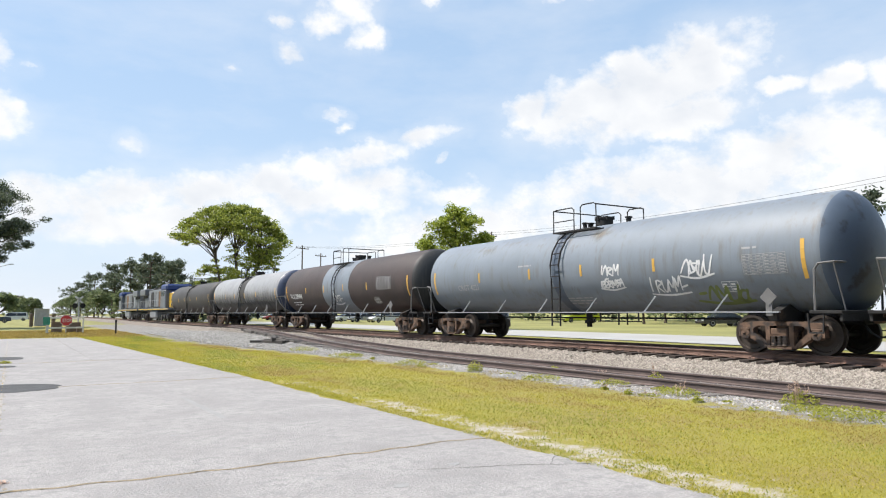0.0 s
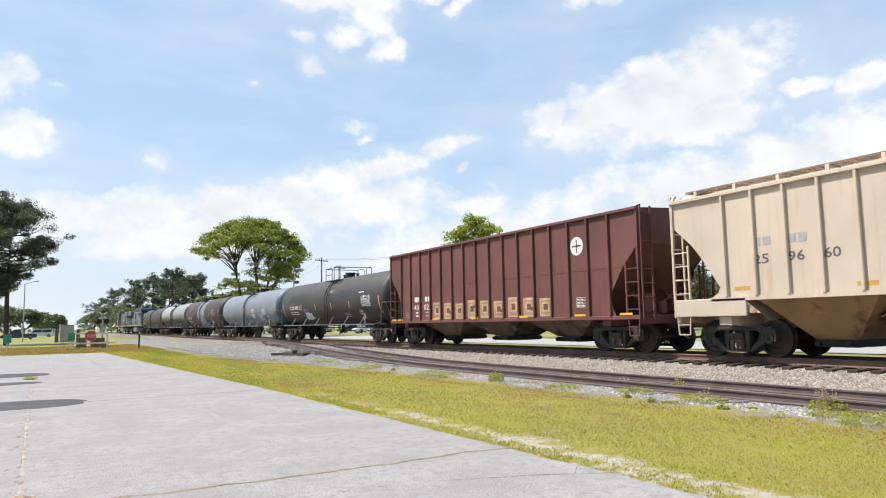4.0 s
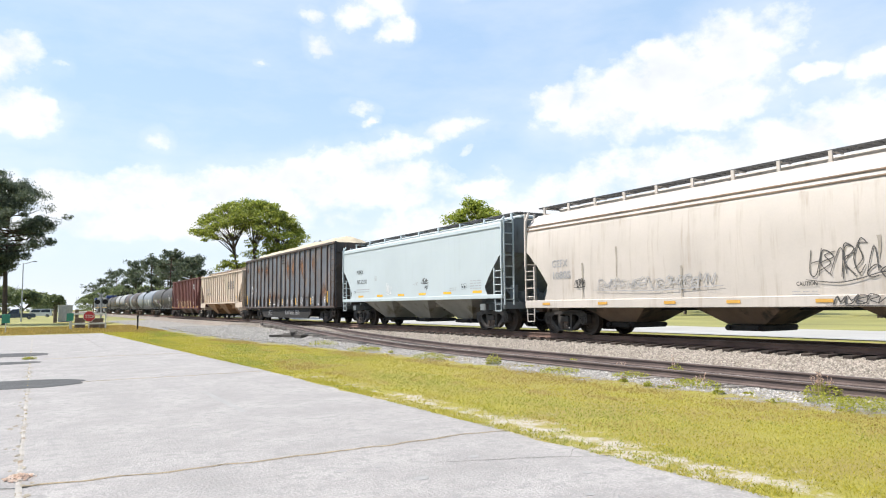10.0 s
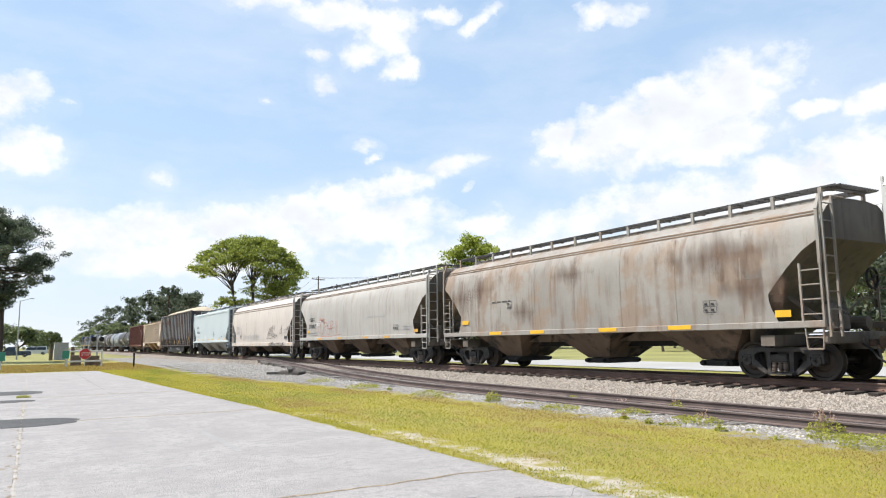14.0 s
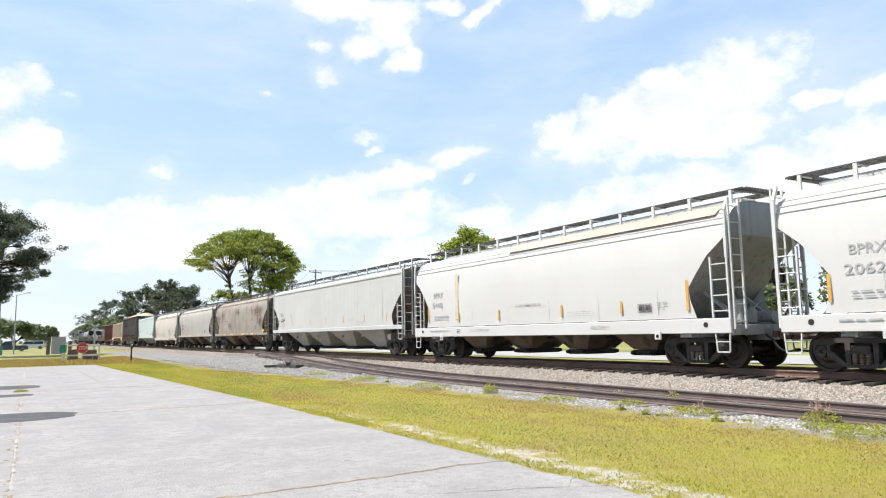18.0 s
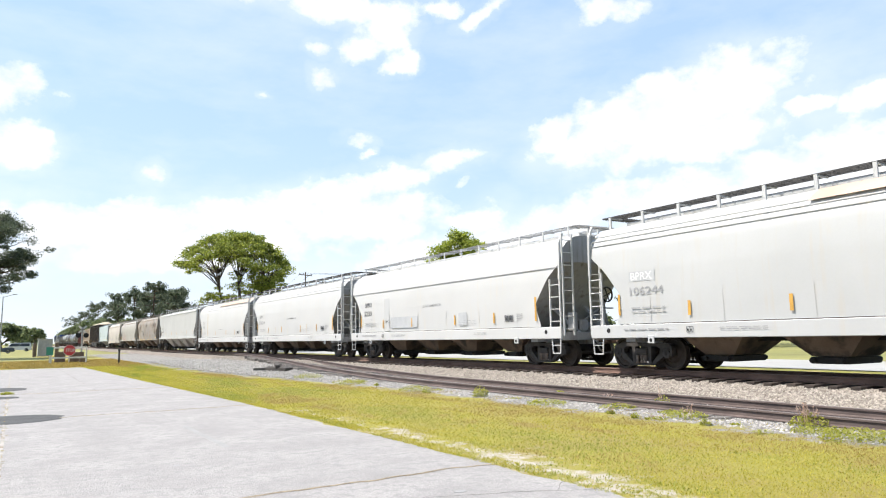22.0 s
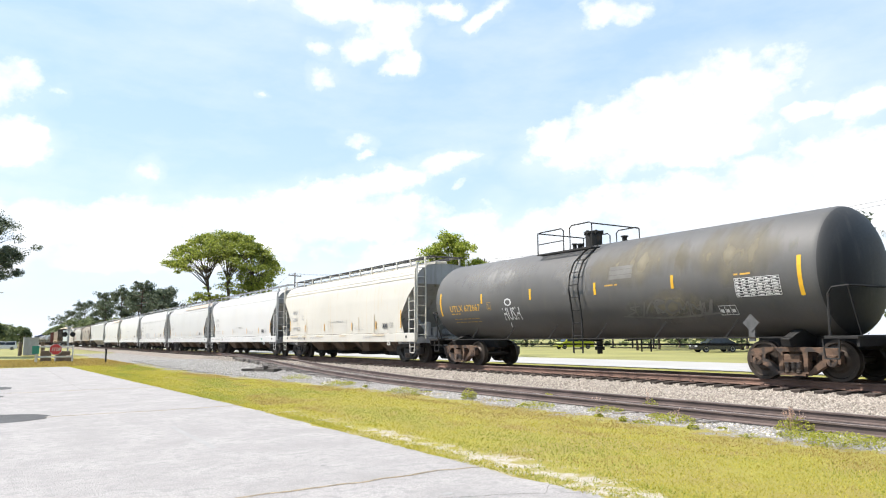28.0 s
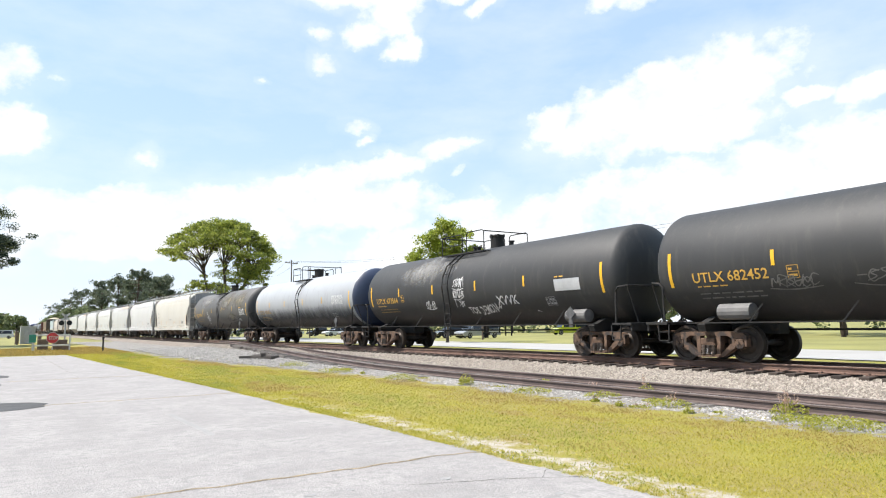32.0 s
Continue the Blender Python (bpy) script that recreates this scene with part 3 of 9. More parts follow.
def make_bolster(bm):
    box(bm, (0, 0, 0.56), (1.9, 0.34, 0.22), None, 0.02)
    box(bm, (0, 0, 0.70), (0.5, 0.40, 0.10))
    for s in (-1, 1):
        box(bm, (s * 0.64, 0, 0.70), (0.16, 0.28, 0.08))
    for s in (-1, 1):  # brake beams
        bar(bm, (-0.75, s * 0.34, 0.36), (0.75, s * 0.34, 0.36), 0.07)
        for t in (-1, 1):
            box(bm, (t * 0.75, s * 0.40, 0.42), (0.09, 0.06, 0.26))


def beam2(bm, x0, x1, pts):
    prism(bm, pts, x0, x1, "x")


def make_sideframe(bm):
    x0, x1 = -0.09, 0.09
    for s in (-1, 1):
        def P(l):
            return [(s * y, z) for y, z in (l if s > 0 else l[::-1])]
        beam2(bm, x0, x1, P([(0.70, 0.58), (1.06, 0.58), (1.08, 0.66), (0.98, 0.73), (0.60, 0.76), (0.0, 0.76), (0.0, 0.66), (0.55, 0.66)]))  # top chord
        beam2(bm, x0, x1, P([(1.02, 0.40), (1.08, 0.40), (1.08, 0.60), (1.02, 0.60)]))  # outer leg
        beam2(bm, x0, x1, P([(0.68, 0.40), (0.76, 0.34), (0.76, 0.60), (0.68, 0.62)]))  # inner leg
        beam2(bm, x0, x1, P([(0.66, 0.48), (0.76, 0.36), (0.42, 0.14), (0.0, 0.12), (0.0, 0.20), (0.36, 0.21)]))  # bottom chord
        beam2(bm, x0, x1, P([(0.24, 0.18), (0.34, 0.18), (0.36, 0.68), (0.24, 0.68)]))  # column
        beam2(bm, x0 - 0.03, x1 + 0.03, P([(0.22, 0.17), (0.38, 0.17), (0.38, 0.21), (0.22, 0.21)]))
    box(bm, (0, 0, 0.145), (0.26, 0.62, 0.05))


def make_bearing(bm):
    lathe(bm, [(-0.11, 0.10), (-0.10, 0.125), (0.10, 0.125), (0.11, 0.10)], "x", 14)
    box(bm, (0, 0, 0.115), (0.22, 0.24, 0.06), None, 0.015)


def make_spring(bm):
    prof = []
    for i in range(7):
        z = 0.19 + 0.034 * i
        prof += [(z, 0.035), (z + 0.006, 0.062), (z + 0.020, 0.062), (z + 0.026, 0.035)]
    lathe(bm, prof, "z", 10)


def make_boltend(bm):
    box(bm, (0, 0, 0.52), (0.24, 0.40, 0.16), None, 0.02)
    box(bm, (0, 0, 0.44), (0.22, 0.44, 0.03))
    for s in (-1, 1):
        box(bm, (0, s * 0.19, 0.36), (0.12, 0.05, 0.26))


def truck(car, y, dark=False):
    k = "dark" if dark else "brown"
    mt = M_truckdark if dark else M_truck
    t = put("truck", "truck_bolster_" + k, make_bolster, mt, car, pose(0, y, 0))
    for s in (-1, 1):
        w = put("wheelset", "wheelset", make_wheelset, M_wheel, t, pose(0, s * 0.89, WHEEL_R), True)
        WHEELSETS.append(w)
        put("side_frame", "side_frame_" + k, make_sideframe, mt, t, pose(s * 1.0, 0, 0))
        put("bolster_end", "bolster_end_" + k, make_boltend, mt, t, pose(s * 1.02, 0, 0))
        for q in (-1, 1):
            put("bearing", "bearing_" + k, make_bearing, mt, t, pose(s * 1.0, q * 0.89, WHEEL_R), True)
            put("spring", "spring", make_spring, M_spring, t, pose(s * 1.10, q * 0.14, 0), True)
        put("spring", "spring", make_spring, M_spring, t, pose(s * 1.08, 0, 0), True)
    return t


def make_coupler(bm):
    box(bm, (0, 0.30, 0), (0.14, 0.62, 0.16), None, 0.02)
    box(bm, (0.02, 0.62, 0), (0.34, 0.20, 0.28), None, 0.05)
    box(bm, (-0.12, 0.76, 0), (0.10, 0.18, 0.26), None, 0.04)
    box(bm, (0.16, 0.74, 0), (0.09, 0.14, 0.24), None, 0.03)
    bar(bm, (0, 0.55, 0.10), (-1.1, 0.40, 0.20), 0.03)
    bar(bm, (-1.1, 0.40, 0.20), (-1.25, 0.38, 0.02), 0.03)


def make_hose(bm):
    pts = [(0.30, 0.25, -0.02), (0.30, 0.42, -0.14), (0.28, 0.55, -0.34), (0.24, 0.70, -0.44), (0.15, 0.86, -0.42)]
    tube(bm, pts, 0.03, 6)
    box(bm, (0.14, 0.90, -0.41), (0.06, 0.10, 0.07))


def couplers(car, yf, yr, z=0.86):
    """yf, yr: where the end sills are."""
    for y, a in ((yf, 0), (yr, 180)):
        put("coupler", "coupler", make_coupler, M_truck, car, pose(0, y, z, 0, 0, a))
        put("air_hose", "air_hose", make_hose, M_under, car, pose(0, y, z, 0, 0, a), True)


def ladder(bm, x, y0, y1, z0, z1, n, r=0.022, out=0.0):
    """Two rails and n rungs in the plane of a side."""
    for y in (y0, y1):
        bar(bm, (x, y, z0), (x, y, z1), r * 2.2)
    for i in range(n):
        z = z0 + (z1 - z0) * (i + 0.5) / n
        tube(bm, [(x - out, y0, z), (x - out, y1, z)], r * 0.8, 5)


def ladder_x(bm, y, x0, x1, z0, z1, n, r=0.022):
    for x in (x0, x1):
        bar(bm, (x, y, z0), (x, y, z1), r * 2.2)
    for i in range(n):
        z = z0 + (z1 - z0) * (i + 0.5) / n
        tube(bm, [(x0, y, z), (x1, y, z)], r * 0.8, 5)


def stirrup(bm, x, y, z, w=0.36, h=0.42):
    for s in (-1, 1):
        bar(bm, (x, y + s * w / 2, z), (x, y + s * w / 2 * 0.85, z - h), 0.03)
    bar(bm, (x, y - w / 2 * 0.85, z - h), (x, y + w / 2 * 0.85, z - h), 0.035)
    bar(bm, (x, y - w / 2 * 0.92, z - h * 0.45), (x, y + w / 2 * 0.92, z - h * 0.45), 0.025)


# --- marks: lettering, bars, patches and scrawls laid on a side.  on(u, v) gives the place; u runs to the reader's right, v up ---
def flat_side(x, y0):
    return lambda u, v: (x, y0 - u, v)


def tank_side(R, zc, y0):
    return lambda u, v: (-math.sqrt(max(R * R - (v - zc) ** 2, 1e-4)), y0 - u, v)


LETTERS = {}


def letter_mesh(text):
    if text not in LETTERS:
        cu = bpy.data.curves.new("letters", "FONT")
        cu.body, cu.resolution_u, cu.offset = text, 2, 0.012
        ob = bpy.data.objects.new("letters", cu)
        me = bpy.data.meshes.new_from_object(ob)
        vs, fs = [tuple(v.co) for v in me.vertices], [tuple(p.vertices) for p in me.polygons]
        bpy.data.objects.remove(ob)
        bpy.data.curves.remove(cu)
        bpy.data.meshes.remove(me)
        LETTERS[text] = (vs, fs)
    return LETTERS[text]


def lettering(parent, text, on, u, v, h, material, width, lift=0.006, name="lettering"):
    """Letters h high and width wide altogether."""
    vs, fs = letter_mesh(text)
    s = h / 0.69
    wide = width / s / max(x for x, _, _ in vs)
    out = []
    for x, y, _ in vs:
        p = Vector(on(u + x * s * wide, v + y * s))
        out.append((p.x - lift, p.y, p.z))
    return soup(name, out, fs, material, parent)


def patch(bm, on, u0, u1, v0, v1, lift=0.005, n=4):
    """A painted or stuck-on panel that follows the side."""
    rows = []
    for j in range(n + 1):
        v = v0 + (v1 - v0) * j / n
        rows.append([bm.verts.new(Vector(on(u, v)) + Vector((-lift, 0, 0))) for u in (u0, u1)])
    for a, b in zip(rows, rows[1:]):
        bm.faces.new((a[0], a[1], b[1], b[0]))


def patch_part(name, parent, on, u0, u1, v0, v1, material, lift=0.005, label=""):
    bm = nb()
    patch(bm, on, u0, u1, v0, v1, lift)
    return part(name, bm, material, parent, label)


def bars(parent, on, u, v, w, rows, material, h=0.05, gap=0.05, seed=1, name="small_print"):
    """Print too small to read: bars of its size."""
    rd = random.Random(seed)
    bm = nb()
    for i in range(rows):
        x = u
        while x < u + w - 0.05:
            l = rd.uniform(0.10, 0.34)
            patch(bm, on, x, min(x + l, u + w), v - i * (h + gap), v - i * (h + gap) + h, 0.006, 1)
            x += l + 0.06
    return part(name, bm, material, parent)


def table(parent, on, u, v, w, h, material, rows=6, cols=5, name="test_panel"):
    """A stencilled table of bars in a frame."""
    bm = nb()
    t = 0.012
    for i in range(rows + 1):
        z = v + h * i / rows
        patch(bm, on, u, u + w, z - t / 2, z + t / 2, 0.006, 1)
    for j in range(cols + 1):
        x = u + w * j / cols
        patch(bm, on, x - t / 2, x + t / 2, v, v + h, 0.006, 3)
    rd = random.Random(rows * 7 + cols)
    for i in range(rows):
        for j in range(cols):
            x = u + w * (j + 0.12) / cols
            z = v + h * (i + 0.25) / rows
            patch(bm, on, x, x + w / cols * rd.uniform(0.3, 0.76), z, z + h / rows * 0.36, 0.006, 1)
    return part(name, bm, material, parent)


def scrawl(parent, on, u, v, w, h, material, seed, loops=7, t=0.035, name="spray_scrawl"):
    """A sprayed tag that spells nothing: slanted strokes and hooks, glyph beside glyph."""
    rd = random.Random(seed)
    bm = nb()
    SH = (((0, 1), (0, 0)), ((0, 0), (0.1, 1), (0.5, 0.4), (0.9, 1), (1, 0)), ((0.9, 0.8), (0.4, 1), (0, 0.5), (0.4, 0), (0.9, 0.25)), ((0, 0), (0.5, 1), (1, 0)), ((0.1, 0.45), (0.8, 0.5)), ((1, 0.9), (0.2, 0.8), (0.7, 0.45), (0, 0.1)), ((0, 0), (0, 1), (0.8, 0.8), (0.1, 0.5), (0.9, 0)), ((0, 1), (0.1, 0.1), (0.6, 0), (0.9, 1)))
    strokes = []
    for k in range(loops):
        x0, cw = u + w * k / loops, w / loops * rd.uniform(1.0, 1.35)
        z0, ch = v + h * rd.uniform(0, 0.18), h * rd.uniform(0.65, 0.95)
        for q in range(rd.choice((1, 2, 2))):
            strokes.append([(x0 + cw * (a + 0.22 * b) + rd.uniform(-1, 1) * cw * 0.08, z0 + ch * b + rd.uniform(-1, 1) * ch * 0.08) for a, b in rd.choice(SH)])
    if loops > 3:
        strokes.append([(u - 0.05 * w, v + rd.uniform(-0.05, 0.1) * h), (u + w * 0.5, v - 0.12 * h), (u + w * 1.08, v + rd.uniform(0, 0.2) * h)])
    for k, st in enumerate(strokes):
        pts = []
        n = len(st)
        for i in range(n - 1):
            p0, p1, p2, p3 = st[max(i - 1, 0)], st[i], st[i + 1], st[min(i + 2, n - 1)]
            for j in range(6):
                s = j / 6
                pts.append(tuple(0.5 * (2 * b + (c - a) * s + (2 * a - 5 * b + 4 * c - d) * s * s + (3 * b - a - 3 * c + d) * s ** 3) for a, b, c, d in zip(p0, p1, p2, p3)))
        pts.append(st[-1])
        prev = None
        m = len(pts)
        for i, (x, z) in enumerate(pts):
            q, o = pts[min(i + 1, m - 1)], pts[max(i - 1, 0)]
            d = Vector((q[0] - o[0], q[1] - o[1]))
            d = d.normalized() if d.length > 1e-6 else Vector((1, 0))
            nn = Vector((-d.y, d.x)) * t * (0.7 + 0.4 * math.sin(math.pi * i / m)) / 2
            pair = [bm.verts.new(Vector(on(x + nn.x * e, z + nn.y * e)) + Vector((-0.007 - 0.0004 * k, 0, 0))) for e in (1, -1)]
            if prev:
                bm.faces.new((prev[0], prev[1], pair[1], pair[0]))
            prev = pair
    return part(name, bm, material, parent)


def car_root(name, y, label, category, group="cars of the train"):
    e = empty(name, pose(MAIN_X, y, RAIL_Z))
    CARS.append((e, y))
    return tagged(e, label, category, group)


CARS = []


# --- tank cars ---
M_placard = mat("grimy_placard", (0.10, 0.10, 0.10), 0.7, 0.1, 0.3, 6, 30, 0.1)
M_dullsteel = mat("dull_grey_steel", (0.17, 0.165, 0.16), 0.7, 0.2, 0.2, 3, 30, 0.1)


def tank_car(y_front, y_rear, paint, label, R=1.46, zc=2.42, head=None, belly=None, band=None, truck_in=1.95, ladder_at=0.2, half=1.9, brown=True, stripe=M_yellow, stripes=(-4.6, -1.8, 0.9, 3.8), sz=2.3, rail_paint=None, seams=False, plat=None, stay_paint=None, tall=0.20, drum=-0.3, tips=(0.36, 0.36), placard_in=2.65):
    L = y_front - y_rear
    yc = (y_front + y_rear) / 2
    h = L / 2
    car = car_root("tank_car", yc, label, "tank car")
    cf, cr = h - tips[0] - 0.55, h - tips[1] - 0.55   # where the front and rear heads begin
    bm = nb()
    prof = []
    for i in range(9):
        a = math.pi / 2 * i / 8
        prof.append((-cr - 0.55 * math.cos(a), max(R * math.sin(a), 0.02)))
    mids = [(-cr * 0.5, R), (-cr * 0.05, R), (cf * 0.05, R), (cf * 0.5, R)]
    prof += mids
    for i in range(9):
        a = math.pi / 2 * (1 - i / 8)
        prof.append((cf + 0.55 * math.cos(a), max(R * math.sin(a), 0.02)))
    lathe(bm, prof, "y", 48, (0, 0, zc))
    tank = part("tank", bm, paint, car, "", True)
    if head:
        for f in (tank.data.polygons):
            if f.center.y > cf + 0.06 or f.center.y < -cr - 0.06:
                f.material_index = 1
        tank.data.materials.append(head)
    if belly:  # a painted belt of another colour round the middle
        bm = nb()
        lathe(bm, [(belly[0], R), (belly[0], R + 0.004), (belly[1], R + 0.004), (belly[1], R)], "y", 48, (0, 0, zc))
        bm.faces.ensure_lookup_table()
        caps = [f for f in bm.faces if len(f.verts) > 10]
        bmesh.ops.delete(bm, geom=caps, context="FACES_ONLY")
        part("painted_belt", bm, belly[2], car, belly[3], True)
    if seams:
        for y in seams:
            bm = nb()
            lathe(bm, [(y - 0.03, R), (y - 0.03, R + 0.012), (y + 0.03, R + 0.012), (y + 0.03, R)], "y", 48, (0, 0, zc))
            caps = [f for f in bm.faces if len(f.verts) > 10]
            bmesh.ops.delete(bm, geom=caps, context="FACES_ONLY")
            part("jacket_band", bm, paint, car, "", True)
    rp = rail_paint or M_under
    # stub sills, bolsters and saddles
    for s in (-1, 1):
        bm = nb()
        box(bm, (0, s * (h - 1.9), 0.86), (0.5, 2.9, 0.34), None, 0.03)
        prism(bm, [(-1.30, 0.78), (1.30, 0.78), (1.36, 0.94), (0.80, 1.16), (-0.80, 1.16), (-1.36, 0.94)], s * (h - truck_in) - 0.11, s * (h - truck_in) + 0.11)
        part("body_bolster", bm, rp, car)
        bm = nb()
        box(bm, (0, s * (h - 0.62), 0.98), (2.95, 0.72, 0.07), None, 0.01)
        box(bm, (0, s * (h - 0.30), 0.90), (2.85, 0.06, 0.22))
        part("end_platform", bm, rp, car)
        bm = nb()   # end hand rail
        yy = s * (h - 0.45)
        for q in (-1, 1):
            tube(bm, [(q * 1.42, yy - s * 0.42, 1.0), (q * 1.42, yy - s * 0.40, 1.92), (q * 1.42, yy - s * 0.30, 2.05), (q * 1.36, yy, 2.08), (0, yy + s * 0.04, 2.08)], 0.028, 6)
            tube(bm, [(q * 1.36, yy, 2.08), (q * 0.95, yy, 1.02)], 0.02, 5)
        part("end_railing", bm, stay_paint or M_dullsteel, car)
        for q in (-1, 1):
            bm = nb()
            stirrup(bm, q * 1.44, s * (h - 0.85), 0.95)
            part("step", bm, rp, car)
    # side running bar and its stays
    for q in (-1, 1):
        bm = nb()
        box(bm, (q * 1.50, 0, 0.985), (0.08, L - 3.3, 0.032))
        part("running_bar", bm, M_galv if q < 0 and not stay_paint else rp, car, "thin steel bar along the tank")
        for k in range(6):
            bm = nb()
            y = -h + 3.4 + (L - 6.8) * k / 5
            bar(bm, (q * 1.49, y, 0.99), (q * 1.34, y - 0.28, 1.42), 0.035)
            part("stay", bm, stay_paint or M_galv, car)
    # ladder and top platform
    yl = ladder_at
    for q in (-1, 1):
        bm = nb()
        pts_z = [0.55, 0.95, 1.5, 2.0, 2.5, 2.95, 3.35, zc + R * 0.92]
        def lx(z):
            d = R * R - (z - zc) ** 2
            return q * max((math.sqrt(d) if d > 0 else 0) + 0.13, 1.50 if z < zc else 0)
        for o in (-0.20, 0.20):
            tube(bm, [(lx(z), yl + o, z) for z in pts_z], 0.028, 6)
        for k in range(9):
            z = 0.68 + (zc + R * 0.86 - 0.68) * k / 8
            tube(bm, [(lx(z), yl - 0.20, z), (lx(z), yl + 0.20, z)], 0.018, 5)
        for o in (-0.20, 0.20):
            bar(bm, (lx(0.95), yl + o, 0.98), (q * 0.6, yl + o * 0.4, 0.92), 0.05)
        part("ladder", bm, rp, car)
    top = zc + R
    yl, half = plat or (ladder_at + 0.1, 1.05)
    for q in (-1, 1):
        bm = nb()
        for x in (0.75, 1.09):
            box(bm, (q * x, yl, top - 0.20), (0.03, 2 * half, 0.05))
        n = int(2 * half / 0.09)
        for k in range(n + 1):
            box(bm, (q * 0.92, yl - half + 2 * half * k / n, top - 0.20), (0.34, 0.022, 0.03))
        for k in (-1, 0, 1):
            bar(bm, (q * 0.75, yl + k * half * 0.6, top - 0.20), (q * 0.62, yl + k * half * 0.6, top - 0.34), 0.05)
        part("top_platform", bm, rp, car)
    bm = nb()
    for q in (-1, 1):
        x = q * 1.06
        y0, y1 = yl - half, yl + half
        tube(bm, [(x, y1, top - 0.2), (x, y1, top + 0.52), (x, y1 - 0.12, top + 0.56), (x, y1 - half + 0.1, top + 0.56), (x, y1 - half, top + 0.48), (x, y1 - half, top - 0.2)], 0.022, 5)
        tube(bm, [(x, y0, top - 0.2), (x, y0, top + 0.55), (x, y0 + 0.12, top + 0.60), (x, y0 + half - 0.4, top + 0.60), (x, y0 + half - 0.3, top + 0.52), (x, y0 + half - 0.3, top - 0.2)], 0.022, 5)
        tube(bm, [(x, y1, top + 0.16), (x, y1 - half, top + 0.16)], 0.018, 5)
    for y in (yl - half, yl + half):
        tube(bm, [(-1.06, y, top + 0.55), (1.06, y, top + 0.55)], 0.022, 5)
    part("top_railing", bm, rp, car)
    bm = nb()
    lathe(bm, [(top - 0.15, 0.27), (top + tall, 0.27), (top + tall + 0.01, 0.30), (top + tall + 0.07, 0.30), (top + tall + 0.08, 0.1)], "z", 18, (0, yl + drum, 0))
    for k in range(6):
        a = k * math.pi / 3
        box(bm, (0.28 * math.cos(a), yl + drum + 0.28 * math.sin(a), top + tall + 0.03), (0.07, 0.07, 0.12))
    part("manway", bm, rp, car)
    for dy, r, z in ((0.35, 0.09, 0.12), (0.62, 0.07, 0.16), (-half - 0.35, 0.08, 0.14)):
        bm = nb()
        lathe(bm, [(top - 0.1, r), (top + z, r), (top + z, r * 1.5), (top + z + 0.04, r * 1.5), (top + z + 0.05, 0.02)], "z", 10, (0, yl + dy, 0))
        part("valve", bm, rp, car)
    # bottom outlet, piping and brake gear
    bm = nb()
    lathe(bm, [(0.62, 0.10), (0.62, 0.16), (0.72, 0.16), (0.74, 0.10), (1.05, 0.12)], "z", 12, (0, 0.3, 0))
    bar(bm, (0, 0.3, 0.62), (0, 0.3, 0.50), 0.12)
    tube(bm, [(0.25, -h + 2.5, 0.80), (0.25, h - 2.5, 0.80)], 0.03, 5)
    part("bottom_outlet", bm, rp, car)
    bm = nb()
    lathe(bm, [(-h + 3.0, 0.02), (-h + 3.05, 0.16), (-h + 3.75, 0.16), (-h + 3.8, 0.02)], "y", 12, (0.45, 0, 0.76))
    bar(bm, (0.45, -h + 3.4, 0.8), (0.45, -h + 3.4, 1.2), 0.08)
    part("air_reservoir", bm, rp, car)
    bm = nb()
    for k in range(3):
        y = -1.6 - 0.75 * k
        tube(bm, [(-1.35, y, 0.99), (-1.35, y, 0.72)], 0.025, 5)
    bar(bm, (-1.35, -1.5, 0.72), (-1.35, -3.2, 0.72), 0.03)
    part("brake_rigging", bm, rp, car)
    bm = nb()   # placard holder
    c = Vector((-1.53, -h + placard_in, 1.33))
    box(bm, c, (0.02, 0.30, 0.30), Euler((radians(45), 0, 0)).to_matrix())
    box(bm, c - Vector((-0.02, 0, 0.26)), (0.03, 0.16, 0.34))
    part("placard", bm, M_placard if stay_paint else M_dullsteel, car, "diamond placard on a steel bracket")
    bm = nb()
    lathe(bm, [(-0.03, 0.24), (-0.03, 0.27), (0.03, 0.27), (0.03, 0.24)], "y", 18, (0.55, h - 0.42, 1.75))
    caps = [f for f in bm.faces if len(f.verts) > 10]
    bmesh.ops.delete(bm, geom=caps, context="FACES_ONLY")
    for k in range(4):
        a = k * math.pi / 2
        bar(bm, (0.55, h - 0.42, 1.75), (0.55 + 0.25 * math.cos(a), h - 0.42, 1.75 + 0.25 * math.sin(a)), 0.03)
    part("brake_wheel", bm, rp, car)
    couplers(car, h - 0.85, -h + 0.85)
    for s in (-1, 1):
        truck(car, s * (h - truck_in), not brown)
    on = tank_side(R, zc, 0)
    # reflective stripes, the end ones tall
    for u in stripes:
        patch_part("reflective_stripe", car, on, u - 0.045, u + 0.045, sz - 0.18, sz + 0.18, stripe, 0.008)
    for u in (-(cf - 0.27), cr - 0.27):
        patch_part("reflective_stripe", car, on, u - 0.05, u + 0.05, sz - 0.55, sz + 0.35, stripe, 0.008)
    return car, on, h


